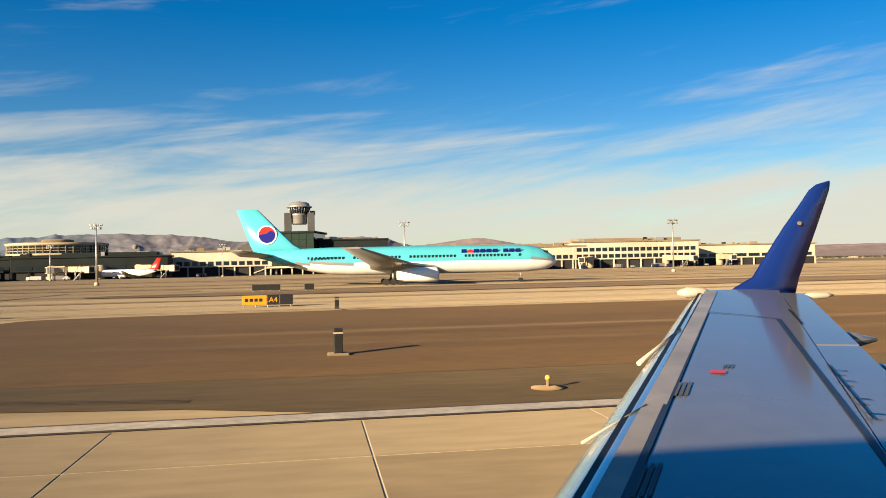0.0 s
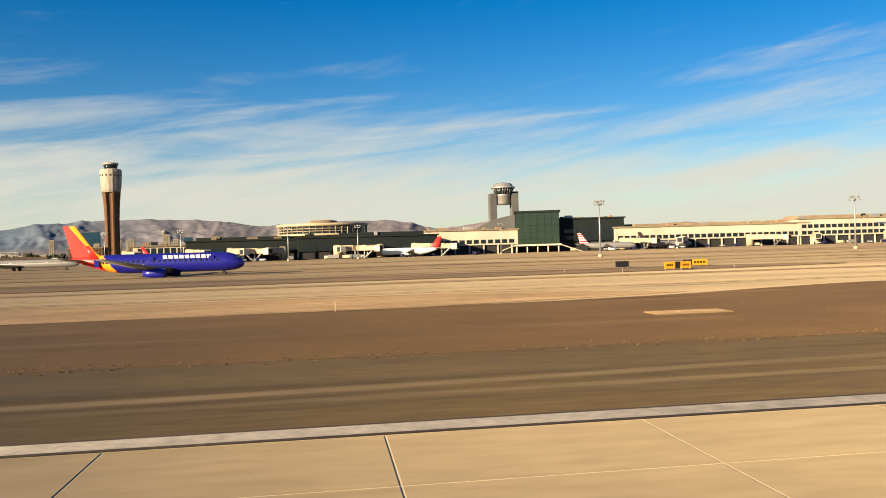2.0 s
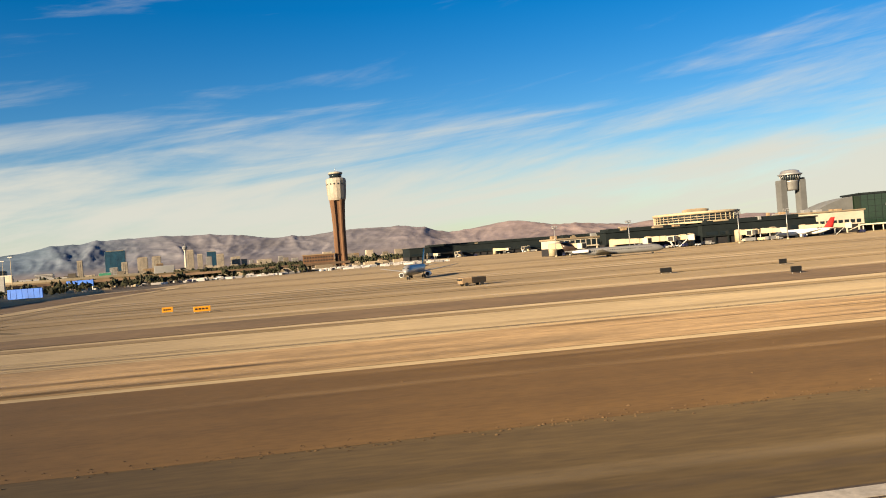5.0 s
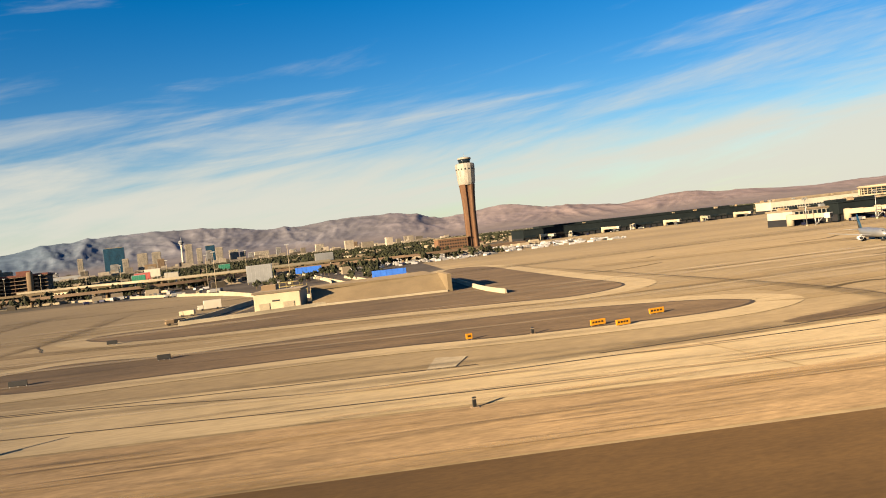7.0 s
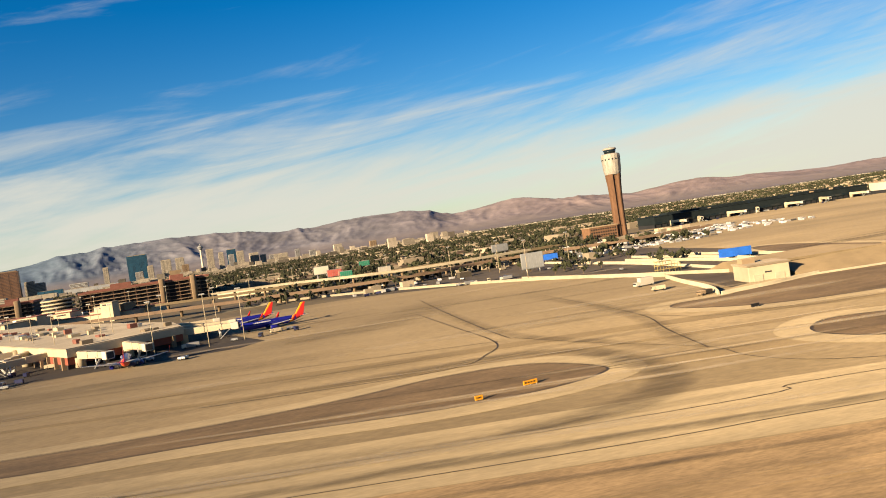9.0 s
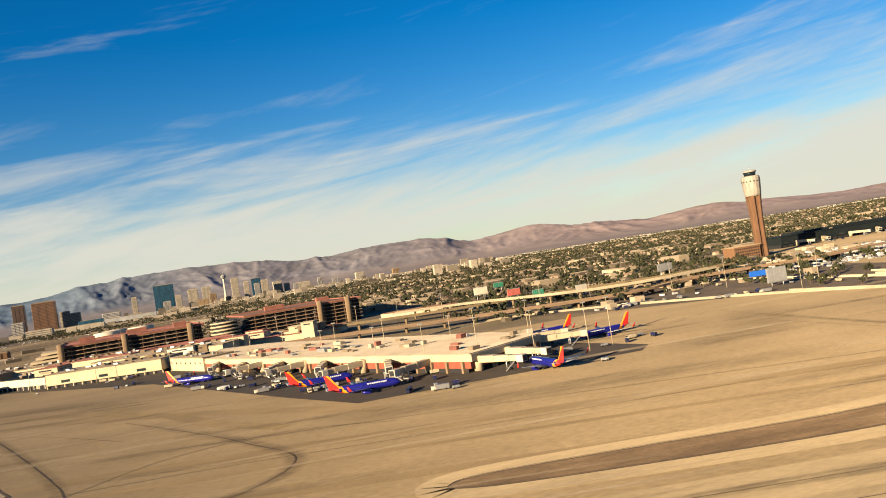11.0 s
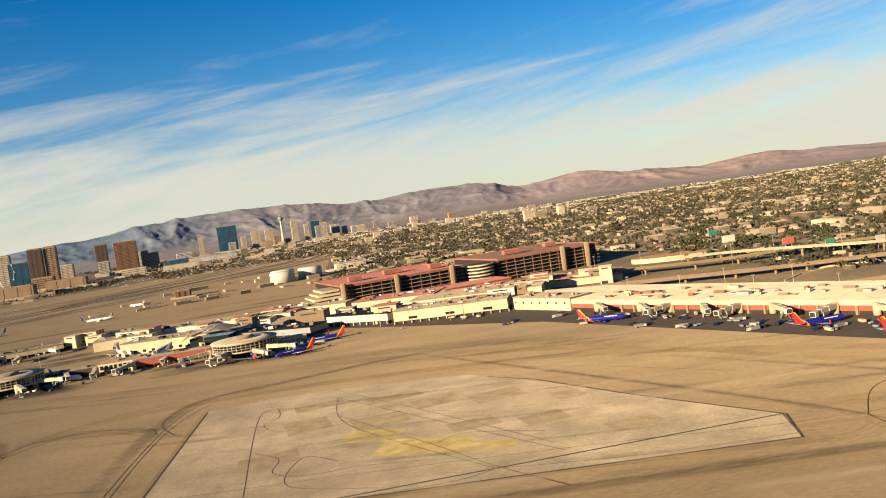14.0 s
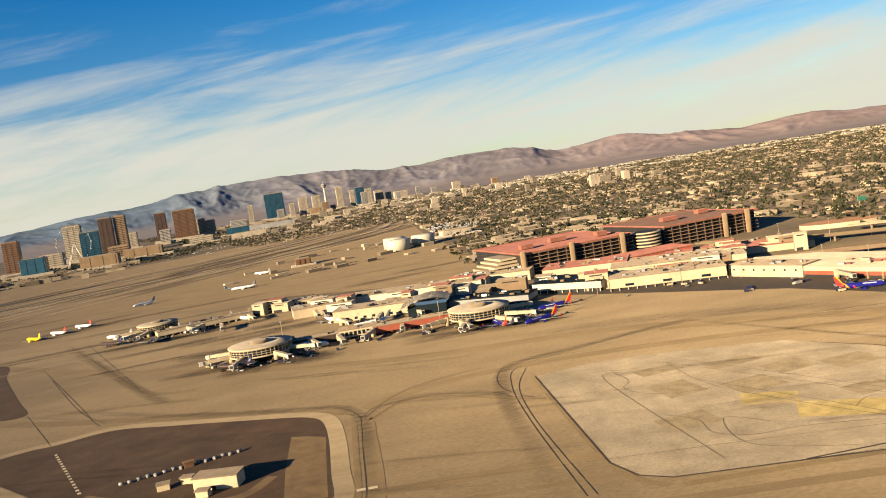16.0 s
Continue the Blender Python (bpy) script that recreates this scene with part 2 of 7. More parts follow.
M_CONC2 = material("darker_runway_slab", (0.152, 0.118, 0.070), 0.85, vary=0.22, size=5, fine=0.5, stretch=(0.25, 1, 1))
M_HOLLOW = material("worn_road_asphalt", (0.048, 0.038, 0.027), 0.9, vary=0.4, size=12, fine=0.8, big=40, big_vary=0.25)
M_SMUDGE = material("rubber_darkened_concrete", (0.111, 0.081, 0.042), 0.9, vary=0.5, size=9, stretch=(0.6, 0.6, 1), second=(0.142, 0.105, 0.050))
M_PADDARK = material("darker_pad_slab", (0.174, 0.139, 0.083), 0.88, vary=0.35, size=7, fine=1.0)
M_MIDRISE = material("mid_rise_walls", (0.221, 0.191, 0.149), 0.85, vary=0.3, size=14, fine=4, random_shade=0.7)


def wear_material(name, color, patchy=0.5, stretch=(0.12, 0.5, 1)):
    """A thin stain that thins out to its sides and breaks up in patches."""
    m = bpy.data.materials.new(name)
    m.use_nodes = True
    t = m.node_tree
    t.nodes.clear()
    n = nodes_of(t)
    at = n("ShaderNodeVectorMath", operation="MULTIPLY", i0=n("ShaderNodeNewGeometry").outputs["Position"], i1=tuple(v / S for v in stretch)).outputs[0]
    cloud = n("ShaderNodeTexNoise", Vector=at, Scale=0.5, Detail=6.0, Roughness=0.62)
    body = n("ShaderNodeAttribute")
    body.attribute_name = "body"
    f = n("ShaderNodeMapRange", Value=cloud.outputs[0], From_Min=0.5 - patchy * 0.5, From_Max=0.5 + patchy * 0.35)
    k = n("ShaderNodeMath", operation="MULTIPLY", i0=f.outputs[0], i1=body.outputs["Fac"])
    b = n("ShaderNodeBsdfPrincipled", Base_Color=(*color, 1), Roughness=0.9)
    b.inputs["Specular IOR Level"].default_value = 0.2
    b.inputs["Diffuse Roughness"].default_value = 1.0
    mix = n("ShaderNodeMixShader", i0=k.outputs[0], i1=n("ShaderNodeBsdfTransparent").outputs[0], i2=b.outputs[0])
    t.links.new(mix.outputs[0], n("ShaderNodeOutputMaterial").inputs[0])
    return m


M_WEARDARK = wear_material("rubber_stain", (0.053, 0.041, 0.029))
M_WEARPALE = wear_material("pale_scour", (0.305, 0.247, 0.168))
M_WEARSAND = wear_material("blown_sand", (0.255, 0.179, 0.096), 0.35)
M_SEAL = material("joint_sealer", (0.026, 0.020, 0.014), 0.8, vary=0.3, size=3)


# ---- builders (all sizes in true metres) ----
def thing(name, x=0.0, y=0.0, z=0.0, rz=0.0, label="", category="", group="", kind=""):
    ob = new(name)
    ob.empty_display_size = 0.5
    ob.matrix_basis = pose(x * S, y * S, z * S, 0, 0, rz)
    return tagged(ob, label, category, group, kind)


def to_mesh(name, bm, mats):
    bmesh.ops.scale(bm, vec=(S, S, S), verts=bm.verts)
    me = bpy.data.meshes.new(name)
    bm.to_mesh(me)
    bm.free()
    for m in mats if isinstance(mats, (list, tuple)) else [mats]:
        me.materials.append(m)
    return me


def part(name, bm, mats, parent=None, label="", smooth=False):
    me = to_mesh(name, bm, mats)
    if smooth:
        me.shade_smooth()
    ob = new(name, me)
    ob.parent = parent
    return tagged(ob, label)


def piece(name, me, parent, x=0.0, y=0.0, z=0.0, rz=0.0, label=""):
    ob = new(name, me)
    ob.parent = parent
    ob.matrix_basis = pose(x * S, y * S, z * S, 0, 0, rz)
    return tagged(ob, label)


def structure(name, bm, mats, label, category, kind="structure"):
    return tagged(new(name, to_mesh(name, bm, mats)), label, category, "", kind)


def box(bm, x0, x1, y0, y1, z0, z1, mat=0, turn=0.0, bevel=0.0):
    m = Matrix.Translation(((x0 + x1) / 2, (y0 + y1) / 2, (z0 + z1) / 2)) @ Matrix.Rotation(radians(turn), 4, "Z") @ Matrix.Diagonal((x1 - x0, y1 - y0, z1 - z0, 1))
    made = bmesh.ops.create_cube(bm, size=1.0, matrix=m)["verts"]
    if mat:
        for f in {f for v in made for f in v.link_faces}:
            f.material_index = mat
    if bevel:
        bmesh.ops.bevel(bm, geom=list({e for v in made for e in v.link_edges}), offset=bevel, segments=2, affect="EDGES", profile=0.5)
    return bm


def ring_loft(bm, rings, mat=0, close=True, cap=True, pick=None):
    """Skins rings of equally many points; pick(centre) may choose each face's material."""
    made = [[bm.verts.new(p) for p in ring] for ring in rings]
    for a, b in zip(made, made[1:]):
        count = len(a)
        for i in range(count if close else count - 1):
            j = (i + 1) % count
            f = bm.faces.new((a[i], a[j], b[j], b[i]))
            f.smooth = True
            f.material_index = pick(f.calc_center_median()) if pick else mat
    if cap and close:
        for ring, flip in ((made[0], True), (made[-1], False)):
            f = bm.faces.new(ring[::-1] if flip else ring)
            f.material_index = pick(f.calc_center_median()) if pick else mat
    return bm


def circle(r, z, n=24, x=0.0, y=0.0, sx=1.0, sy=1.0):
    return [(x + r * sx * math.cos(2 * math.pi * i / n), y + r * sy * math.sin(2 * math.pi * i / n), z) for i in range(n)]


def turned(bm, profile, n=24, x=0.0, y=0.0, mat=0, cap=True):
    """A turned body from (radius, height) pairs."""
    return ring_loft(bm, [circle(r, z, n, x, y) for r, z in profile], mat, cap=cap)


def rod(bm, a, b, r, n=8, r2=None, mat=0):
    a, b = Vector(a), Vector(b)
    q = (b - a).to_track_quat("Z", "Y").to_matrix()
    rings = [[tuple(p + q @ Vector((rr * math.cos(2 * math.pi * i / n), rr * math.sin(2 * math.pi * i / n), 0))) for i in range(n)] for p, rr in ((a, r), (b, r if r2 is None else r2))]
    return ring_loft(bm, rings, mat)


def prism(bm, outline, z0, z1, mat=0, side=None):
    """An upright block over an outline of (x, y) points."""
    low = [bm.verts.new((x, y, z0)) for x, y in outline]
    top = [bm.verts.new((x, y, z1)) for x, y in outline]
    f = bm.faces.new(top)
    f.material_index = mat
    f2 = bm.faces.new(low[::-1])
    f2.material_index = mat
    for i in range(len(outline)):
        j = (i + 1) % len(outline)
        f3 = bm.faces.new((low[i], low[j], top[j], top[i]))
        f3.material_index = mat if side is None else side
    bmesh.ops.recalc_face_normals(bm, faces=bm.faces)
    return bm


def strip(bm, points, width, z, mat=0):
    """A flat painted or tarred line along (x, y) points."""
    out = []
    for i, p in enumerate(points):
        a, b = Vector(points[max(i - 1, 0)]), Vector(points[min(i + 1, len(points) - 1)])
        side = (b - a).normalized()
        side = Vector((-side.y, side.x)) * width / 2
        out.append((bm.verts.new((p[0] + side.x, p[1] + side.y, z)), bm.verts.new((p[0] - side.x, p[1] - side.y, z))))
    for (a, b), (c, d) in zip(out, out[1:]):
        f = bm.faces.new((b, d, c, a))
        f.material_index = mat
    return bm


def soft_strip(bm, points, width, z, strength):
    """A stain along (x, y) points; its "body" falls to nothing at the sides and ends."""
    body = bm.verts.layers.float.get("body") or bm.verts.layers.float.new("body")
    rows, last = [], len(points) - 1
    for i, p in enumerate(points):
        a, b = Vector(points[max(i - 1, 0)]), Vector(points[min(i + 1, last)])
        d = (b - a).normalized()
        end = min(1.0, 4.0 * i / last, 4.0 * (last - i) / last)
        row = []
        for u, k in ((-0.5, 0.0), (-0.22, 0.8), (0.0, 1.0), (0.22, 0.8), (0.5, 0.0)):
            v = bm.verts.new((p[0] - d.y * width * u, p[1] + d.x * width * u, z))
            v[body] = k * end * strength
            row.append(v)
        rows.append(row)
    for a, b in zip(rows, rows[1:]):
        for j in range(4):
            bm.faces.new((a[j], a[j + 1], b[j + 1], b[j]))
    bmesh.ops.recalc_face_normals(bm, faces=bm.faces)
    return bm


def spline(points, steps=8):
    """A smooth line through (x, y) points."""
    out = []
    n = len(points)
    for i in range(n - 1):
        p0, p1, p2, p3 = (Vector(points[max(0, min(n - 1, k))]) for k in (i - 1, i, i + 1, i + 2))
        for s in range(steps):
            u = s / steps
            out.append(tuple(0.5 * (2 * p1 + (p2 - p0) * u + (2 * p0 - 5 * p1 + 4 * p2 - p3) * u * u + (3 * p1 - p0 - 3 * p2 + p3) * u ** 3)))
    out.append(tuple(points[-1]))
    return out


def loop(points, steps=6):
    """A smooth closed outline."""
    p = list(points)
    line = spline(p[-2:] + p + p[:2], steps)
    return line[2 * steps:(len(p) + 2) * steps]


def sheet(bm, outline, z, mat=0):
    f = bm.faces.new([bm.verts.new((x, y, z)) for x, y in outline])
    f.material_index = mat
    f.normal_update()
    if f.normal.z < 0:
        f.normal_flip()
    bmesh.ops.triangulate(bm, faces=[f])
    return bm


def words(name, text, size, mat, parent, m, label=""):
    """Built-in lettering as a flat mesh."""
    cu = bpy.data.curves.new(name, "FONT")
    cu.body, cu.size, cu.align_x, cu.align_y, cu.extrude = text, size * S, "CENTER", "CENTER", 0.004
    tmp = bpy.data.objects.new(name, cu)
    scene.collection.objects.link(tmp)
    me = bpy.data.meshes.new_from_object(tmp.evaluated_get(bpy.context.evaluated_depsgraph_get()))
    bpy.data.objects.remove(tmp)
    me.materials.append(mat)
    ob = new(name, me)
    ob.parent = parent
    ob.matrix_basis = m
    return tagged(ob, label)


# ---- ground ----
bm = bmesh.new()
bmesh.ops.create_grid(bm, x_segments=48, y_segments=48, size=11000)
structure("ground", bm, M_DESERT, "dusty desert valley floor reaching to the mountains", "ground")

bm = sheet(bmesh.new(), [(620, 20.5), (620, 1015), (-205, 1015), (-290, 890), (-400, 640), (-425, 300), (-490, 345), (-551, 483), (-634, 548), (-760, 560), (-900, 760), (-1150, 860),
                         (-1300, 1000), (-1700, 1350), (-2300, 1600), (-2300, 20.5)], 0.03)
structure("apron", bm, M_APRON, "wide tan concrete airport apron with faint tyre marks", "apron")

bm = bmesh.new()
box(bm, -2400, 700, -20.5, 20.5, -0.2, 0.05)
runway = structure("runway", bm, M_BARRIER, "pale concrete runway with dark slab joints", "runway")
bm = sheet(bmesh.new(), [(700, 20.5), (700, 76), (-420, 76), (-420, 20.5)], 0.05)
sheet(bm, [(620, 72), (620, 116), (60, 116), (-30, 112), (-440, 101), (-440, 75), (-40, 75)], 0.06)
sheet(bm, [(-440.5, 77.5), (-440.5, 101), (-470, 107), (-540, 126), (-700, 150), (-1000, 190), (-1000, 165), (-700, 118), (-560, 96), (-480, 84)], 0.062)
structure("taxiway", bm, M_TAXI, "pale concrete taxiway beside the runway", "taxiway")
# asphalt shoulders
bm = sheet(bmesh.new(), [(700, 20.9), (700, 28), (120, 28), (46, 29), (43, 26), (64, 22.5), (68, 20.9)], 0.08)
sheet(bm, [(-10, 23.2), (-4.6, 26), (-1.5, 29), (-12, 33), (-470, 33), (-560, 40), (-1600, 60), (-1600, 20.9), (-32, 20.9)], 0.08)
structure("runway_shoulder", bm, M_SHOULDER, "brown asphalt shoulder along the runway edge", "road shoulder")
# dirt infields
bm = sheet(bmesh.new(), spline([(120, 28), (60, 28), (46, 29.5), (42.5, 36), (40, 46), (40, 56), (44, 64), (54, 69.5), (120, 71), (300, 71), (620, 71)], 5) + [(620, 28)], 0.089)
sheet(bm, [(-1600, 62), (-560, 42), (-470, 33)] + spline([(-12, 32.5), (-3, 31.8), (2.2, 38), (4.4, 50), (2, 60), (-8, 65.5), (-30, 67), (-60, 58), (-110, 54.8), (-200, 54.3), (-300, 54.6), (-420, 57), (-480, 62), (-560, 70), (-700, 84), (-1000, 115), (-1600, 180)], 5), 0.09)
sheet(bm, [(-470, 33.2), (-12, 33.2), (-2, 31.8), (-1.2, 29), (-4.4, 25.8), (-10, 23.0), (-32, 22.5), (-300, 24)], 0.078)
structure("infield", bm, M_DIRT, "bare brown dirt infield between runway and taxiway", "dirt")
bm = sheet(bmesh.new(), [(-48, 63), (-70, 57), (-110, 55), (-420, 57.5), (-480, 62.5), (-560, 71), (-700, 85), (-700, 118), (-560, 95), (-480, 83), (-420, 75), (-300, 73), (-120, 74), (-60, 72)], 0.08)
structure("verge", bm, M_SAND, "pale sandy verge with scattered gravel", "dirt")
# dark islands and strips on the apron side
ISLES = [
    [(3, 118), (-10, 112), (-60, 108), (-300, 101), (-410, 103), (-410, 112), (-300, 120), (-60, 135), (-20, 127)],
    [(34, 124), (60, 117), (140, 118), (620, 122), (620, 150), (140, 148), (60, 138)],
    [(-412, 134), (-413, 143), (-423, 152), (-444, 163), (-467, 168), (-486, 171), (-518, 171), (-541, 179), (-552, 174), (-557, 165), (-553, 153), (-541, 143), (-515, 141), (-480, 138), (-455, 131), (-425, 128)],
    [(-607, 172), (-611, 164), (-626, 159), (-650, 159), (-690, 167), (-728, 170), (-770, 177), (-806, 185), (-818, 192), (-808, 197), (-770, 193), (-718, 186), (-670, 187), (-640, 194), (-618, 190)],
    [(-406, 250), (-406, 215), (-411, 198), (-427, 188), (-443, 193), (-470, 202), (-498, 208), (-528, 214), (-543, 224), (-554, 241), (-549, 251), (-530, 251), (-508, 264), (-470, 268), (-440, 290), (-428, 380), (-412, 430), (-398, 410), (-402, 330)],
]
bm = bmesh.new()
for n, outline in enumerate(ISLES):
    sheet(bm, loop(outline, 5), 0.12 + 0.002 * n)
rim, kerb = bmesh.new(), bmesh.new()
for n, outline in enumerate(ISLES[2:]):
    line = loop(outline, 5)
    line = line + line[:1]
    strip(rim, line, 17, 0.108 + 0.003 * n)
    strip(kerb, line, 0.55, 0.135 + 0.002 * n)
    strip(kerb, [(x * 0.9985 - 0.7, y * 1.001 + 0.6) for x, y in line], 0.3, 0.145 + 0.002 * n)
structure("island_rim", rim, M_TAXI, "pale concrete band curving round the dirt islands", "taxiway")
structure("island_edge", kerb, M_TAR, "dark double edge line round the islands", "marking")
structure("apron_island", bm, M_ISLE, "brown dirt islands between the taxiways", "dirt")
YARD = [(-1530, 496), (-1510, 511), (-1494, 514), (-1463, 526), (-1424, 512), (-1386, 497), (-1350, 482), (-1334, 473), (-1325, 458), (-1320, 421), (-1317, 368), (-1315, 338), (-1322, 318), (-1345, 316), (-1385, 332), (-1432, 372), (-1480, 425), (-1515, 465)]
bm = bmesh.new()
line = loop(YARD, 5)
strip(bm, line + line[:1], 19, 0.112)
structure("yard_rim", bm, M_TAXI, "pale concrete band round the equipment yard", "taxiway")
bm = sheet(bmesh.new(), line, 0.12)
sheet(bm, loop([(-1694, 902), (-1650, 812), (-1618, 747), (-1580, 672), (-1556, 624), (-1575, 617), (-1640, 650), (-1740, 760), (-1790, 860)], 5), 0.12)
structure("equipment_yard", bm, M_YARD, "dark brown dirt yard in a loop of the taxiway", "dirt")
bm = sheet(bmesh.new(), [(-1341, 439), (-1333, 436), (-1321.5, 428), (-1318.5, 367), (-1317, 340), (-1336, 338), (-1339.5, 387)], 0.13)
strip(bm, spline([(-1345, 380), (-1360, 360), (-1400, 372), (-1440, 400)], 6), 6, 0.132)
structure("yard_track", bm, material("pale_yard_dirt", (0.12, 0.082, 0.040), 0.95, vary=0.4, size=8), "paler worn dirt in the yard", "dirt")
bm = bmesh.new()
strip(bm, line + line[:1], 0.7, 0.135)
structure("yard_edge", bm, M_TAR, "dark edge line of the yard", "marking")
bm = bmesh.new()
for k in range(16):
    u = k / 16
    x, y = -1486 + 44 * u, 491 - 88 * u
    box(bm, x - 0.8, x + 0.8, y - 1.6, y + 1.6, 0.1, 0.14, turn=26)
for x in (-1302.6, -1297.4):
    box(bm, x - 2, x + 2, 339.5, 342.3, 0.1, 0.165)
structure("painted_marks", bm, M_BARRIER, "row of pale painted marks", "marking")
PAD = [(-1195, 474), (-1198, 318), (-1192, 300), (-1181, 292), (-959, 258), (-950, 286), (-985, 350), (-1015, 411), (-1045, 455), (-1105, 474), (-1152, 482)]
bm = sheet(bmesh.new(), PAD, 0.12)
structure("old_pad", bm, M_PAD, "grey old concrete pad on the apron", "apron")
bm = sheet(bmesh.new(), [(-425, 300), (-470, 272), (-505, 266), (-520, 262), (-512, 300), (-506, 348), (-520, 400), (-545, 478), (-634, 556), (-740, 700), (-640, 780), (-480, 720), (-400, 640)], 0.04)
structure("road_hollow", bm, M_HOLLOW, "dark asphalt roads in the hollow beside the apron", "road")
bm = sheet(bmesh.new(), [(-760, 560), (-900, 760), (-1150, 850), (-1128, 770), (-1060, 700), (-960, 600), (-930, 540), (-860, 400), (-830, 345), (-700, 345), (-690, 360)], 0.07)
structure("gate_apron", bm, M_ASPH, "oil-darkened asphalt at the gates", "apron")
# far airfield to the west
bm = sheet(bmesh.new(), [(-2300, 1000), (-1900, 1000), (-1700, 1060), (-1600, 1150), (-1420, 1130), (-1300, 1050), (-1150, 960), (-1120, 1300), (-1140, 1900), (-1130, 2700), (-1400, 3200), (-1900, 2700), (-2900, 2300), (-2900, 1600)], 0.05)
structure("west_airfield", bm, M_WORN, "brown western airfield ground with runways", "dirt")
rnd = random.Random(8)
for k in range(24):
    off = k * 32 + rnd.uniform(-12, 12)
    bm = strip(bmesh.new(), spline([(-2700 + off * 0.5, 1450 + off * 0.1), (-1950 + off * 0.62, 1980 - off * 0.12), (-1560 + off * 0.55, 2500 - off * 0.1), (-1260 + off * 0.2, 3050)], 6), rnd.choice([5, 8, 14, 26]), 0.06 + 0.002 * k)
    structure("west_runway", bm, rnd.choice([M_WORN, M_ASPH, M_TAXI, M_WORN, M_SHOULDER]), "long distant runway or worn strip of the west field", "runway")
# painted and tarred lines
bm = bmesh.new()
strip(bm, [(700, 20.4), (-2400, 20.4)], 0.86, 0.094)
structure("edge_line", bm, M_PAINT, "white runway edge stripe", "marking")
bm = bmesh.new()
for y in (19.88, 20.92):
    strip(bm, [(700, y), (-2400, y)], 0.16, 0.089)
LINES = [
    [(620, 72), (60, 72), (37, 72.4), (7, 72.2), (-40, 75), (-300, 75), (-420, 83), (-487, 92), (-533, 102), (-596, 110), (-665, 118), (-1000, 170)],
    [(-415, 98), (-450, 99.6), (-491, 103), (-528, 117), (-586, 127), (-635, 128), (-1000, 185)],
    [(9, 72), (14.9, 73.8), (18.8, 72.6), (21.6, 68)],
    [(22, 68), (27, 76), (35, 81), (45.5, 85), (75, 88)],
    [(-1, 71.5), (6, 72), (20, 77), (23, 100)],
    [(-391, 430), (-390, 224), (-391, 154), (-394, 125), (-400, 112), (-416, 105), (-454, 103)],
    [(-622, 365), (-618, 287), (-616, 237), (-623, 217), (-640, 203), (-700, 212)],
    [(-1068, 558), (-986, 395), (-941, 301), (-928, 270), (-926, 256), (-931, 235)],
    [(-926, 258), (-918, 239), (-897, 224), (-878, 222), (-863, 236), (-856, 253), (-858, 270), (-873, 299), (-892, 336), (-941, 418)],
    [(-1300, 338), (-1131, 312), (-1027, 292), (-950, 274), (-876, 267), (-820, 258), (-700, 240)],
    [(-1119, 408), (-1082, 332), (-1064, 291), (-1044, 255)],
    [(-1122, 477), (-1075, 384), (-1036, 303)],
    [(-1081, 329), (-1068, 338), (-1051, 331), (-1035, 320)],
    [(-1153, 452), (-1151, 430), (-1158, 417), (-1150, 400), (-1128, 391), (-1090, 396), (-1066, 380)],
    [(-1157, 364), (-1146, 349), (-1147, 330), (-1134, 319), (-1112, 318), (-1083, 310)],
    [(-1216, 290), (-1216, 388), (-1212, 462), (-1199, 505), (-1153, 526), (-1060, 560)],
    [(-1212, 290), (-1213.5, 388), (-1209, 455), (-1196, 497)],
    [(-1303, 451), (-1288, 477), (-1260, 478), (-1227, 461), (-1216, 439)],
    [(-1641, 966), (-1472, 632)],
    [(-1622, 965), (-1478, 646)],
    [(-1586, 757), (-1510, 603), (-1476, 552)],
    [(-609, 441), (-611, 340), (-611, 250), (-608, 235), (-595, 202), (-581, 172), (-580.6, 156), (-576, 143), (-566, 134), (-549, 124), (-517, 116), (-470, 108)],
    [(-564, 354), (-565, 300), (-567, 240), (-575, 205), (-581, 172)],
    [(-567, 240), (-563, 229), (-552, 212), (-500, 200), (-440, 180)],
    [(-615, 237), (-660, 250), (-800, 290), (-950, 330)],
    [(-927, 268), (-932, 223), (-940, 180)],
    [(-927, 268), (-900, 300), (-860, 310), (-820, 290)],
    [(-1333, 491), (-1316, 483), (-1304, 459), (-1302, 436), (-1301.5, 392), (-1300.6, 330), (-1305, 270)],
    [(-1300.4, 440), (-1274, 477), (-1247, 469), (-1218, 442), (-1190, 420)],
    [(-1623, 832), (-1516, 621), (-1483, 555), (-1467, 541), (-1400, 520)],
    [(-1552, 616), (-1498, 515)],
    [(-1208, 511), (-1217, 486), (-1217, 457), (-1205, 430)],
    [(-1300, 452), (-1270, 500), (-1200, 520), (-1100, 500), (-1000, 440), (-930, 360)],
    [(-1300, 452), (-1340, 490), (-1450, 540), (-1560, 620)],
    [(-1063, 285), (-1115, 387), (-1120, 453)],
    [(-1035, 291), (-1120, 453)],
    [(-1063, 285), (-1010, 270), (-950, 262)],
    [(-1156, 300), (-1162, 437), (-1150, 450)],
    [(-1106, 288), (-1140, 310), (-1135, 345), (-1120, 330)],
    [(-1063, 285), (-1090, 280), (-1180, 292)],
]
for pts in LINES:
    strip(bm, spline(pts, 8), 0.36, 0.15)
structure("taxi_line", bm, M_TAR, "dark-edged taxiway guide lines curving over the concrete", "marking")
bm = bmesh.new()
strip(bm, PAD[:6] + [(-1130, 285)], 1.1, 0.16)
strip(bm, [(-1036, 441), (-1015, 414), (-985, 350), (-949, 285), (-959, 258)], 0.9, 0.16)
structure("pad_edge_line", bm, M_TAR, "double dark edge lines", "marking")
bm = bmesh.new()
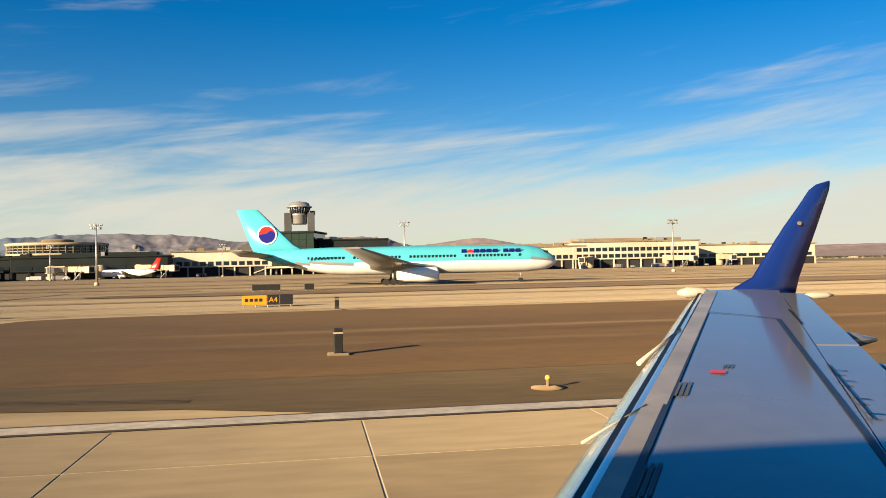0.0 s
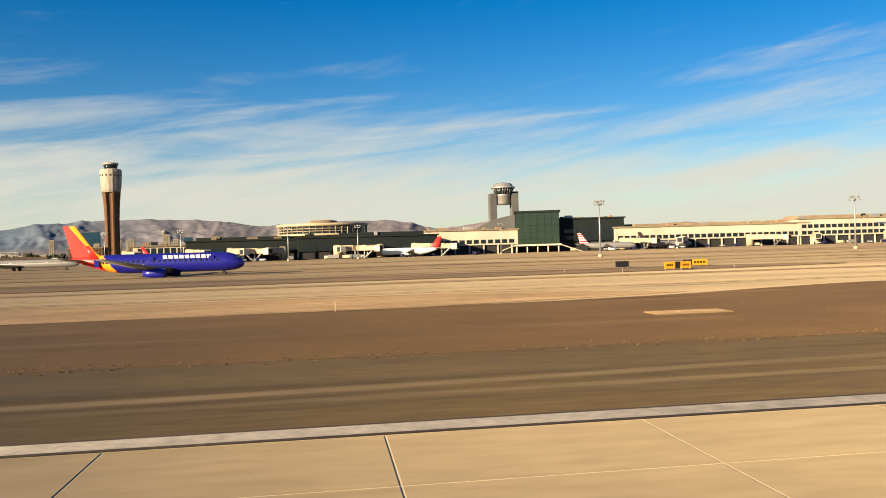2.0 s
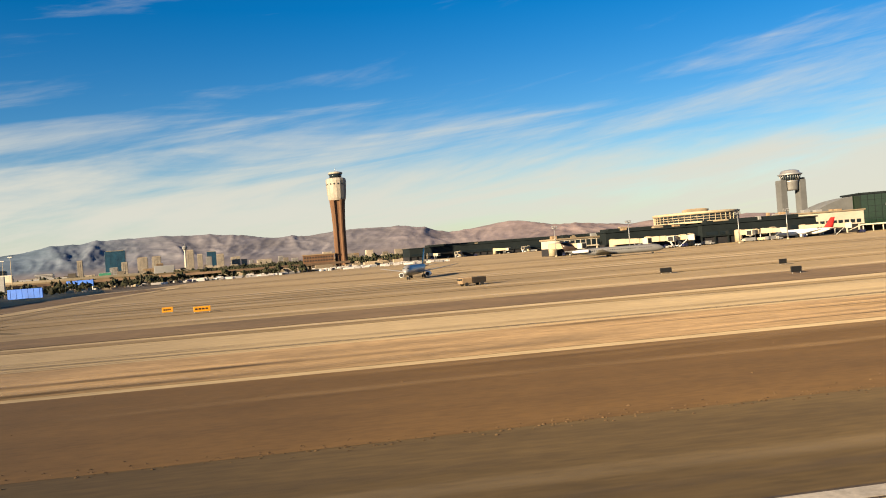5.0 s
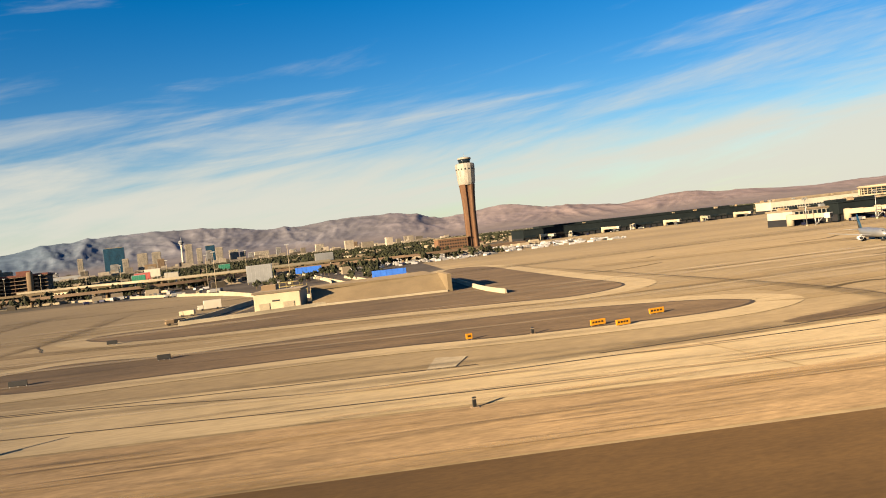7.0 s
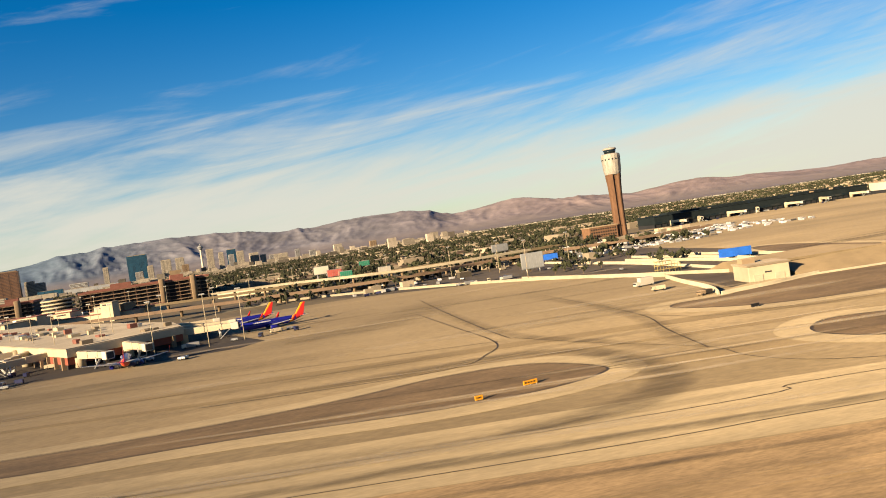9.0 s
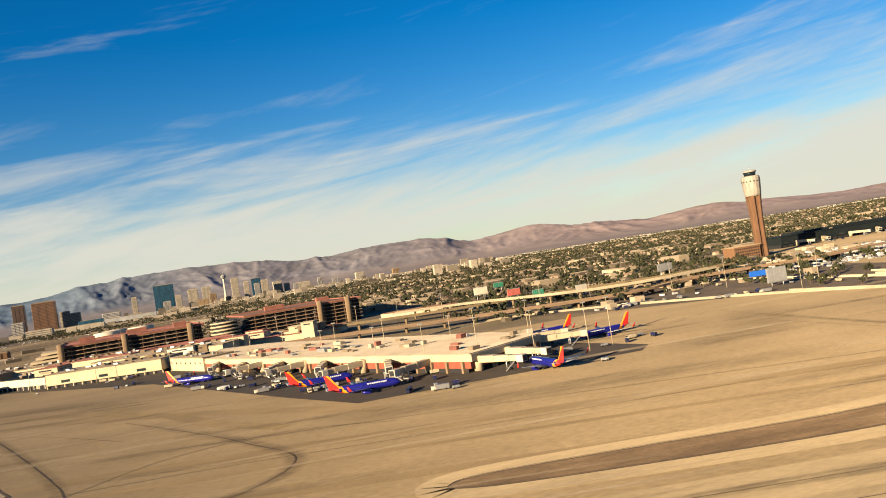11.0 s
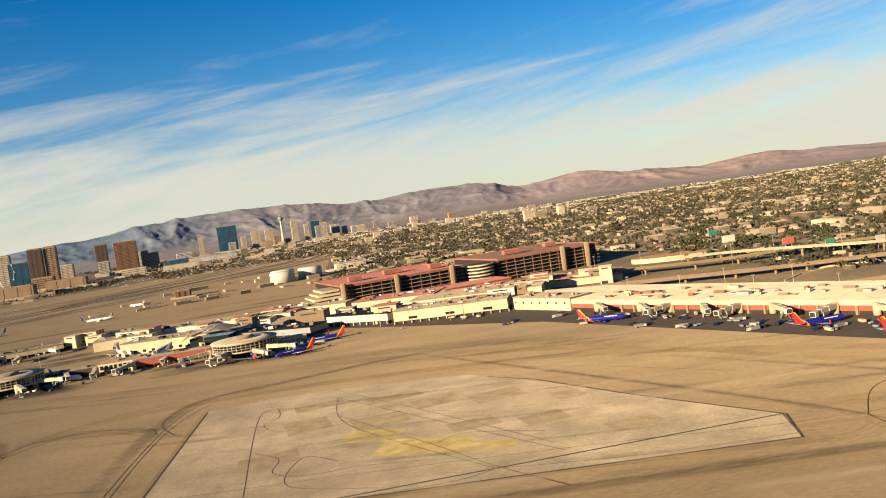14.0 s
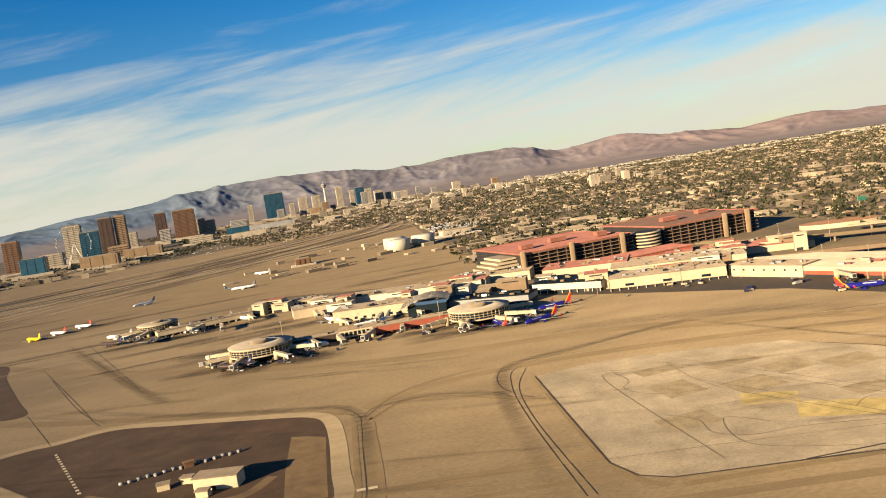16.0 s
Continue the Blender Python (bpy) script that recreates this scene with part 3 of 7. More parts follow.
for x, y, l, w in [(-1085, 330, 40, 22), (-1105, 360, 26, 18), (-1060, 315, 22, 12)]:
    box(bm, x - l / 2, x + l / 2, y - w / 2, y + w / 2, 0.1, 0.128 + 0.002 * (x > -1070) + 0.004 * (x < -1100), turn=-25)
structure("yellow_patch", bm, material("yellowed_concrete", (0.26, 0.205, 0.082), 0.9, vary=0.4, size=6), "yellow-stained patches on the old pad", "marking")
# worn bands along the taxi routes
for k, (off, w) in enumerate(((34, 7), (62, 4), (84, 9))):
    bm = strip(bmesh.new(), spline([(-380, 96 + off), (-470, 106 + off), (-560, 122 + off * 1.1), (-680, 142 + off * 1.15), (-850, 175 + off * 1.2), (-1100, 220 + off * 1.2), (-1300, 250 + off)], 8), w, 0.09 + 0.001 * k)
    structure("worn_band", bm, M_WORN, "darker worn band where aircraft taxi", "marking")
for k, (pts, w) in enumerate((([(600, 105), (200, 104), (0, 100), (-200, 95), (-400, 97)], 4), ([(600, 180), (100, 172), (-200, 160), (-400, 150)], 9), ([(600, 215), (100, 205), (-200, 190), (-420, 185)], 5),
                              ([(600, 300), (100, 285), (-200, 270), (-380, 300)], 14), ([(-1300, 470), (-1250, 500), (-1150, 505), (-1000, 470), (-900, 400), (-820, 320)], 12), ([(-1310, 470), (-1400, 520), (-1560, 600), (-1700, 720)], 12),
                              ([(-1300, 450), (-1297, 392), (-1296, 330), (-1300, 260)], 8), ([(-1546, 771), (-1468, 630), (-1425, 607)], 7), ([(-1700, 900), (-1500, 720), (-1300, 600), (-1100, 560), (-950, 470)], 16))):
    bm = strip(bmesh.new(), spline(pts, 8), w, 0.095 + 0.001 * k)
    structure("worn_band", bm, M_WORN, "darker worn band where aircraft taxi", "marking")
for k, (pts, w) in enumerate((([(-1306, 440), (-1305, 392), (-1304, 330), (-1308, 270)], 3.2), ([(-1296, 440), (-1296, 392), (-1295.5, 330), (-1300, 270)], 3.6), ([(-1297, 446), (-1274, 472), (-1247, 464), (-1222, 440), (-1200, 425)], 3.0),
                              ([(-1196, 470), (-1197, 400), (-1197, 310), (-1185, 285)], 4.0), ([(-950, 250), (-1000, 262), (-1080, 276), (-1180, 284)], 4.5), ([(-1090, 540), (-1000, 500), (-930, 430), (-890, 360), (-860, 320)], 9))):
    bm = strip(bmesh.new(), spline(pts, 8), w, 0.098 + 0.0015 * k)
    structure("rubber_band", bm, M_SMUDGE, "tyre-darkened band along the taxi line", "marking")
rnd = random.Random(17)
for k, (x, y, l, w) in enumerate(((-1040, 395, 26, 20), (-1070, 405, 24, 20), (-1100, 385, 26, 22), (-1135, 400, 22, 26), (-1060, 350, 22, 16), (-1030, 340, 20, 16), (-1150, 350, 26, 20), (-1090, 430, 30, 14), (-1130, 440, 26, 14), (-1010, 375, 14, 20), (-1000, 310, 22, 14))):
    bm = box(bmesh.new(), x - l / 2, x + l / 2, y - w / 2, y + w / 2, 0.1, 0.1225 + 0.0004 * k, turn=9)
    structure("pad_slab", bm, M_PADDARK, "darker weathered slab of the old pad", "apron")
# exit lines from the runway into the crossing taxiway, dark with a pale yellow core
edge, core = bmesh.new(), bmesh.new()
for n, (pts, w) in enumerate((([(-30, 8.6), (-10, 10.2), (4, 12.4), (11, 14.6), (14, 16.1), (15.6, 17.6), (16.9, 19.6), (18.7, 23.9), (20.1, 27.7), (21.1, 31.3), (21.6, 36), (21.8, 48), (22.2, 68), (23.4, 110), (25, 150)], 0.62),
                               ([(62, 8.6), (44, 10.4), (34, 13), (29.4, 15.6), (27.2, 18), (25.5, 21.1), (23.9, 23.6), (22.8, 26.7), (21.9, 30.6), (21.6, 36)], 0.62), ([(21.5, 31.5), (21.45, 26), (21.4, 21.3)], 0.85))):
    strip(edge, spline(pts, 8), w, 0.0665 + 0.001 * n)
    strip(core, spline(pts, 8), w * 0.26, 0.0705 + 0.001 * n)
for k in range(9):
    strip(edge, [(9.4 + k * 1.15, 73.2), (10.2 + k * 1.15, 73.3)], 0.5, 0.074)
    strip(edge, [(26 + k * 1.9, 73.0), (27.3 + k * 1.9, 73.0)], 0.5, 0.074)
structure("exit_line_edge", edge, M_SEAL, "black edging of the curved exit lines", "marking")
structure("exit_line", core, material("worn_yellow_line", (0.30, 0.195, 0.07), 0.8, vary=0.5, size=1.2), "worn yellow exit lines curving off the runway", "marking")
bm = bmesh.new()
for k in range(3):
    g = k * 0.45
    strip(bm, spline([(-26, 22.4 - g * 0.5), (-4, 25.3 - g * 0.5), (-0.9, 27.8 - g * 0.4), (1.3 + g * 0.4, 30.5), (3.5 + g, 35.6), (5.5 + g, 43.6), (7.7 + g, 51.2)], 6) + [(6.6 + g, 55.6), (3.5 + g, 65.7)], 0.11, 0.092)
    strip(bm, spline([(64, 24 - g * 0.5), (44, 28.5 - g * 0.5), (41.7 - g * 0.4, 32.4), (39.3 - g, 41.3), (35.9 - g, 51.8)], 6) + [(37.5 - g, 60), (40.3 - g, 67), (47, 72 - g)], 0.11, 0.092)
for pts in ([(4.9, 21.4), (4.9, 25.4)], [(5.4, 25.4), (5.9, 44)], [(-0.5, 21.4), (-0.5, 25.1)], [(16.3, 21.4), (16.6, 32), (17, 47)], [(33.2, 21.4), (33.2, 25.4)], [(32.1, 25.6), (33, 61)], [(27.6, 21.4), (27.7, 26), (26.6, 40)], [(10.6, 21.4), (10.8, 46)], [(38.8, 21.4), (38.9, 30)]):
    strip(bm, pts, 0.05, 0.0660)
strip(bm, [(-6, 28.6), (8, 27.9), (24, 27.4), (44, 26.6)], 0.05, 0.0655)
structure("sealed_joint", bm, M_TAR, "thin tarred joints of the crossing taxiway", "marking")
bm = bmesh.new()
strip(bm, [(-242, 31.3), (-233, 31.7), (-224, 32.4)], 0.12, 0.1)
strip(bm, [(-1.2, 31), (-3, 28.6), (-12, 25.6), (-28, 23.4)], 0.8, 0.1)
structure("pale_edge", bm, M_TAXI, "thin pale concrete lip beside the asphalt", "marking")
rnd = random.Random(41)
level = 0.15


def stains(name, mat, label, rows, low=None):
    """Soft stains, each a little above the last."""
    global level
    bm = bmesh.new()
    for n, (pts, w, k) in enumerate(rows):
        soft_strip(bm, spline(pts, 6), w, level if low is None else low + 0.0006 * n, k)
        level += 0.0005
    structure(name, bm, mat, label, "marking", "stuff")


def along(n, x0, x1, y0, y1, l0, l1, w0, w1, k0, k1, slope=0.0):
    """Stains that run with the traffic, slightly bowed."""
    out = []
    for _ in range(n):
        x, y, l = rnd.uniform(x0, x1), rnd.uniform(y0, y1), rnd.uniform(l0, l1)
        b = rnd.uniform(-0.03, 0.03) * l
        out.append(([(x + l * u, y + slope * l * u + b * (1 - (2 * u) ** 2)) for u in (-0.5, -0.25, 0, 0.25, 0.5)], rnd.uniform(w0, w1), rnd.uniform(k0, k1)))
    return out


stains("crossing_stain", M_WEARDARK, "dark smears on the crossing taxiway", [
    ([(21.6, 33), (21.7, 50), (22.2, 70), (23, 100)], 4.5, 0.35), ([(6, 20.8), (14, 24), (20, 34)], 7, 0.3), ([(-4, 45), (8, 60), (20, 66)], 6, 0.25),
    ([(11.2, 28.9), (13.5, 29.8), (16, 29.6)], 1.6, 0.5), ([(11.8, 36.4), (14, 37.2), (16.3, 37.0)], 2.4, 0.55), ([(12.6, 33), (14.4, 33.4), (16.2, 33.2)], 1.1, 0.5), ([(17.1, 26.0), (18.8, 25.8), (20.4, 25.0)], 1.3, 0.4),
    ([(27.6, 40.6), (30, 41.2), (32.8, 40.8)], 2.0, 0.75), ([(27.8, 45.4), (30, 45.8), (32.2, 45.2)], 1.8, 0.7), ([(28.8, 50.6), (30.6, 51.4), (32.4, 51)], 2.6, 0.7),
], 0.0745)
stains("rubber_stain", M_WEARDARK, "dark rubber stains along the taxi routes", [
    ([(-760, 214), (-689, 211), (-648, 210), (-619, 207), (-603, 194), (-599, 167), (-603, 146), (-623, 133), (-660, 134), (-780, 150)], 12, 0.62),
    ([(-520, 103), (-560, 108), (-600, 113), (-640, 119), (-700, 127), (-800, 142)], 5, 0.55),
    ([(-590, 128), (-640, 131), (-680, 133), (-720, 140), (-840, 160)], 5, 0.6),
    ([(-394, 420), (-391, 224), (-392, 160), (-395, 128), (-402, 114), (-430, 106), (-480, 105), (-540, 114), (-600, 124)], 6, 0.5),
    ([(-582, 165), (-579, 190), (-568, 242), (-566, 300), (-570, 360)], 9, 0.4), ([(-611, 400), (-611, 300), (-608, 245), (-595, 204), (-584, 172)], 8, 0.38),
    ([(-860, 330), (-790, 300), (-720, 285), (-650, 270)], 26, 0.34), ([(-700, 330), (-640, 350), (-600, 420)], 40, 0.28),
    ([(-1090, 262), (-1061, 256), (-1025, 249), (-990, 245), (-956, 240), (-880, 226), (-800, 214)], 9, 0.6),
    ([(-1226, 280), (-1223, 388), (-1218, 462), (-1203, 512), (-1153, 530), (-1060, 552), (-980, 530)], 12, 0.48),
    ([(-941, 420), (-892, 336), (-872, 300), (-856, 262), (-862, 236), (-890, 222), (-960, 236)], 9, 0.42), ([(-1068, 560), (-986, 395), (-941, 301), (-927, 262)], 8, 0.36),
    ([(-1299, 300), (-1300, 392), (-1301, 440), (-1312, 480), (-1345, 498), (-1430, 540), (-1560, 640)], 11, 0.5),
    ([(-1300, 446), (-1288, 470), (-1260, 474), (-1228, 458), (-1218, 436)], 6, 0.36), ([(-1640, 960), (-1476, 640), (-1440, 580)], 14, 0.45), ([(-1180, 590), (-1100, 585), (-1000, 540), (-930, 450)], 34, 0.3),
] + along(34, -380, 560, 135, 430, 90, 300, 4, 16, 0.2, 0.5) + along(16, -420, 600, 78, 112, 60, 240, 0.8, 2.6, 0.25, 0.5) + along(30, -1120, -830, 235, 520, 30, 110, 3, 10, 0.16, 0.36, -0.25)
  + along(26, -830, -440, 205, 420, 40, 140, 4, 14, 0.15, 0.34, -0.06) + along(24, -1560, -1180, 300, 640, 40, 120, 4, 12, 0.14, 0.3, -0.3) + along(18, -1000, -460, 95, 200, 60, 200, 1.2, 4, 0.25, 0.5, -0.16) + along(14, -560, -60, 57, 92, 20, 90, 0.7, 2.4, 0.3, 0.55, -0.02)
  + along(12, -470, 40, 22.5, 32, 30, 120, 0.8, 2.0, 0.2, 0.4) + along(44, -580, -400, 62, 98, 5, 30, 0.4, 1.8, 0.25, 0.6, -0.1) + along(20, -400, -60, 55, 74, 6, 40, 0.3, 1.2, 0.25, 0.5))
stains("pale_scour", M_WEARPALE, "pale scoured lanes on the old concrete", along(26, -400, 560, 118, 420, 100, 320, 3, 12, 0.25, 0.6) + along(12, -420, 560, 78, 104, 90, 260, 1.5, 5, 0.25, 0.5) + along(20, -1000, -440, 100, 215, 60, 220, 1.5, 6, 0.35, 0.7, -0.16)
       + along(26, -1100, -430, 220, 440, 50, 160, 4, 14, 0.2, 0.5, -0.08) + along(20, -1190, -960, 270, 460, 12, 50, 1.5, 7, 0.2, 0.5, -0.3) + along(10, -470, 30, 22.5, 32, 40, 140, 0.8, 2.2, 0.12, 0.3))
stains("blown_sand", M_WEARSAND, "sand blown in streaks over the verge", along(26, -420, -60, 56, 76, 20, 110, 0.8, 3.2, 0.4, 0.9, 0.004) + along(20, -620, -420, 64, 100, 20, 90, 0.8, 3.0, 0.4, 0.9, -0.12) + along(40, -560, -400, 62, 92, 6, 40, 0.4, 1.6, 0.4, 0.9, -0.1) + along(16, -420, -20, 33.5, 54, 20, 90, 0.8, 3, 0.08, 0.2) + along(8, 50, 400, 36, 70, 30, 80, 1, 4, 0.1, 0.3))
def slant(n, k0, k1, w0, w1):
    """Long streaks that follow the runways of the west field."""
    out = []
    for _ in range(n):
        u, off, l = rnd.uniform(0, 1), rnd.uniform(-260, 420), rnd.uniform(120, 520)
        x, y = -2350 + 1250 * u + off * 0.6, 1250 + 1750 * u - off * 0.55
        out.append(([(x + l * 0.58 * v, y + l * 0.81 * v + 14 * (v * v)) for v in (-0.5, -0.2, 0.1, 0.5)], rnd.uniform(w0, w1), rnd.uniform(k0, k1)))
    return out


stains("field_streak", M_WEARDARK, "dark worn streaks along the western runways", slant(90, 0.6, 1.0, 12, 60) + along(26, -1900, -1150, 720, 1300, 60, 260, 8, 30, 0.4, 0.8, 0.25)
       + along(10, -1430, -1330, 640, 690, 40, 110, 16, 40, 0.4, 0.8) + along(10, -1250, -1130, 640, 690, 40, 110, 16, 40, 0.4, 0.8) + along(10, -1580, -1440, 880, 950, 40, 120, 16, 40, 0.4, 0.8, 0.3) + along(12, -1500, -1250, 730, 880, 50, 120, 20, 40, 0.4, 0.8, 0.2))
stains("field_scour", M_WEARPALE, "pale worn streaks along the western runways", slant(80, 0.5, 0.95, 8, 30) + along(20, -1900, -1150, 700, 1400, 60, 260, 6, 20, 0.2, 0.5, 0.25))
# clods along the torn edge between asphalt and dirt
rnd = random.Random(12)
verts, faces = [], []
for _ in range(2600):
    x = rnd.uniform(-420, -6)
    y = 32.9 + rnd.gauss(0, 0.55) if rnd.random() < 0.92 else rnd.uniform(33, 54)
    r, n = rnd.uniform(0.02, 0.075), len(verts)
    verts += [((x + r * rnd.uniform(0.6, 1.3) * a) * S, (y + r * b) * S, (0.09 + r * c) * S) for a, b, c in ((-1, -0.8, 0), (1, -0.7, 0), (0.8, 1, 0), (-0.9, 0.8, 0), (0.1, 0, 0.8))]
    faces += [(n, n + 1, n + 4), (n + 1, n + 2, n + 4), (n + 2, n + 3, n + 4), (n + 3, n, n + 4)]
me = bpy.data.meshes.new("gravel")
me.from_pydata(verts, [], faces)
me.materials.append(material("gravel_stones", (0.085, 0.055, 0.028), 0.95, vary=0.3, random_shade=0.5))
tagged(new("gravel", me), "loose brown clods and stones on the infield dirt", "gravel", "", "stuff")
# dark rubber streaks
bm = bmesh.new()
rnd = random.Random(5)
for k in range(26):
    x, y, l = rnd.uniform(-400, 300), rnd.uniform(130, 330), rnd.uniform(15, 70)
    strip(bm, spline([(x, y), (x + l * 0.5, y + rnd.uniform(-4, 4)), (x + l, y + rnd.uniform(-12, 12))], 4), rnd.uniform(0.5, 2.2), 0.1)
structure("tyre_marks", bm, M_SHOULDER, "dark tyre marks on the concrete", "marking")
bm = sheet(bmesh.new(), [(-476.9, 108.7), (-473.0, 108.3), (-469.5, 116.7), (-473.9, 119.3)], 0.11)
structure("repair_patch", bm, M_PAD, "pale repaired concrete patch", "apron")
bm = bmesh.new()
box(bm, -58.8, -54.4, 44.0, 46.0, 0.05, 0.14)
box(bm, -57.2, -56.0, 44.7, 45.4, 0.13, 0.17)
structure("manhole_pad", bm, M_SAND, "pale concrete pad in the dirt", "pad")

# ---- mountains ----
PROFILE = [(-60, 0.6), (-34, 0.8), (-26, 1.15), (-19, 1.7), (-14, 2.15), (-10.5, 2.3), (-5, 2.25), (0, 1.7), (4, 1.95), (8, 1.9), (11.5, 1.25), (16, 1.6), (20, 1.15), (24, 0.8), (27.5, 1.1), (31, 0.85), (36, 0.6), (48, 0.7), (80, 0.4)]
FAR = 11000.0


def skyline(a):
    for (a0, e0), (a1, e1) in zip(PROFILE, PROFILE[1:]):
        if a0 <= a <= a1:
            u = (a - a0) / (a1 - a0)
            u = u * u * (3 - 2 * u)
            return e0 + (e1 - e0) * u
    return 0.4


bm = bmesh.new()
cols, rows_n = 820, 96
grid = []
for i in range(cols + 1):
    a = -52 + 110 * i / cols
    peak = FAR * math.tan(radians(skyline(a) + 0.20))
    line = []
    for j in range(rows_n + 1):
        u = j / rows_n
        r = 7900 + 3200 * u
        x, y = -700 + r * math.sin(radians(a)), r * math.cos(radians(a))
        rise = 0.13 * min(u / 0.35, 1.0) ** 1.3
        if u > 0.35:
            k = min(1.0, (u - 0.35) / 0.47)
            rise = 0.13 + 0.87 * k ** 1.15
        if u > 0.82:
            rise *= 1 - 0.7 * (u - 0.82) / 0.18
        p = Vector((radians(a) * 10500 / 720, r / 1700, 0.3))
        warp = Vector((noise.noise(p * 0.7), noise.noise(p * 0.7 + Vector((5, 2, 1))), 0)) * 0.5
        ridge, amp = 0.0, 0.46
        for o in range(6):
            q = 1 - abs(noise.noise((p + warp) * 1.95 ** o + Vector((3.1 * o, 1.7 * o, 0.9 * o)))) * 1.6
            ridge += amp * q * abs(q)
            amp *= 0.56
        bare = max(0.0, min(1.0, (u - 0.30) / 0.2))
        h = peak * rise * (1 + bare * (0.38 - 0.27 * max(0.0, min(1.0, (u - 0.55) / 0.25))) * (ridge - 0.55)) + bare * rise * 24 * (1.25 - u) * (ridge - 0.5)
        line.append(bm.verts.new((x, y, max(h, -2) - (3 if j == 0 else 0))))
    grid.append(line)
for a, b in zip(grid, grid[1:]):
    for j in range(rows_n):
        bm.faces.new((a[j], b[j], b[j + 1], a[j + 1])).smooth = True
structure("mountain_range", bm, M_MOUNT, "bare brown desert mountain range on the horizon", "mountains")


# ---- runway slabs ----
bm = bmesh.new()
box(bm, -2.85, 2.85, -1.86, 1.86, -0.02, 0.06)
slab_mesh = to_mesh("slab", bm, M_CONC)
slab_dark = slab_mesh.copy()
slab_dark.materials[0] = M_CONC2
rnd = random.Random(3)
for i in range(55):
    for j in range(4):
        piece("slab", slab_dark if rnd.random() < 0.16 else slab_mesh, runway, 106.06 - i * 5.76, 17.96 - j * 3.79)
bm = bmesh.new()
box(bm, -2400, -208.0, -20.4, 19.75, -0.02, 0.06)
box(bm, 109.1, 700, -20.4, 19.75, -0.02, 0.06)
box(bm, -207.9, 109.0, -20.4, 4.67, -0.02, 0.06)
part("paving", bm, M_CONC, runway)


# ---- shared pieces ----
def window_mesh(w, h, mat=M_BLUEGLASS, d=0.15):
    bm = bmesh.new()
    box(bm, -w / 2, w / 2, -d, d, 0, h)
    return to_mesh("window", bm, mat)


W_SMALL = window_mesh(1.6, 1.6)
W_WIDE = window_mesh(3.2, 2.4)
W_TALL = window_mesh(2.6, 3.4)
W_BAND = window_mesh(8.0, 2.2)


def facade(parent, x0, x1, y, z, step, me, rz=0.0):
    """A row of windows on a wall that runs from x0 to x1."""
    n = max(1, int((x1 - x0) / step))
    for k in range(n):
        piece("window", me, parent, x0 + (k + 0.5) * (x1 - x0) / n, y, z, rz)


# ---- control tower ----
tower = thing("control_tower", -299, 893, 0, 0, "tall fluted tan concrete airport control tower with a white head", "control tower")
N = 32


def fluted(r, z):
    out = []
    for i in range(N):
        k = r * (1.0 if i % 8 in (0, 1, 2, 3, 4) else 0.66)
        out.append((k * math.cos(2 * math.pi * i / N + 0.35), k * math.sin(2 * math.pi * i / N + 0.35), z))
    return out


bm = ring_loft(bmesh.new(), [fluted(r, z) for r, z in ((7.6, 0), (7.3, 20), (7.4, 45), (8.2, 62), (9.4, 74))])
for f in bm.faces:
    f.smooth = False
part("shaft", bm, M_BRICK, tower, "tan fluted concrete shaft")
bm = turned(bmesh.new(), [(9.0, 73.5), (9.8, 76), (10.3, 80), (10.9, 90), (11.2, 95), (10.6, 97.5), (8.6, 98.2)], 16)
for f in bm.faces:
    f.smooth = False
head = part("head", bm, M_HEAD, tower, "pale panelled tower head")
for k in range(16):
    a = 2 * math.pi * (k + 0.5) / 16
    piece("window", W_SMALL, head, 10.85 * math.sin(a), -10.85 * math.cos(a), 90.5, math.degrees(a))
bm = turned(bmesh.new(), [(6.2, 98), (7.4, 102.6)], 16)
part("cab_glazing", bm, M_BLUEGLASS, tower, "dark raked cab windows")
bm = turned(bmesh.new(), [(7.6, 102.6), (8.0, 103.4), (7.4, 104.6), (3.0, 105.4)], 16)
part("cab_roof", bm, M_HEAD, tower)
bm = rod(bmesh.new(), (0, 0, 105), (0, 0, 110), 0.15)
rod(bm, (2, 1, 105), (2, 1, 108.5), 0.12)
part("antenna", bm, M_STEEL, tower)
bm = box(bmesh.new(), -42, -8, -10, 16, 0, 15)
part("base_building", bm, M_BRICK, tower, "tan brick base building with rows of windows")
bm = box(bmesh.new(), -43, -7, -11, 17, 15, 16)
part("parapet", bm, M_TAN, tower)
for r in range(4):
    facade(tower, -41, -9, -10.05, 1.6 + r * 3.4, 2.7, W_SMALL)

# ---- ramp tower ----
ramp = thing("ramp_tower", 58, 600, 0, 0, "round silver ramp control cab held between two grey concrete slabs", "control tower")
for x in (-8.4, 8.4):
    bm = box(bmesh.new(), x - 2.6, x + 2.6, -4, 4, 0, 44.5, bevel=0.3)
    part("slab_pier", bm, M_PIER, ramp, "grey concrete pier, shade in its colour")
bm = turned(bmesh.new(), [(4.9, 36), (5.6, 37), (5.7, 42.5), (6.2, 43), (6.0, 44)], 24)
part("lower_deck", bm, M_STEEL, ramp, "silver ribbed drum")
bm = turned(bmesh.new(), [(6.4, 44), (8.2, 48.4)], 24)
part("cab_glazing", bm, M_BLUEGLASS, ramp)
bm = turned(bmesh.new(), [(9.2, 48.4), (9.4, 49.3), (7.6, 50.0), (7.0, 51.6), (5.4, 52.4), (1.0, 53.0)], 24)
part("cab_roof", bm, M_STEEL, ramp, "wide silver roof disc")
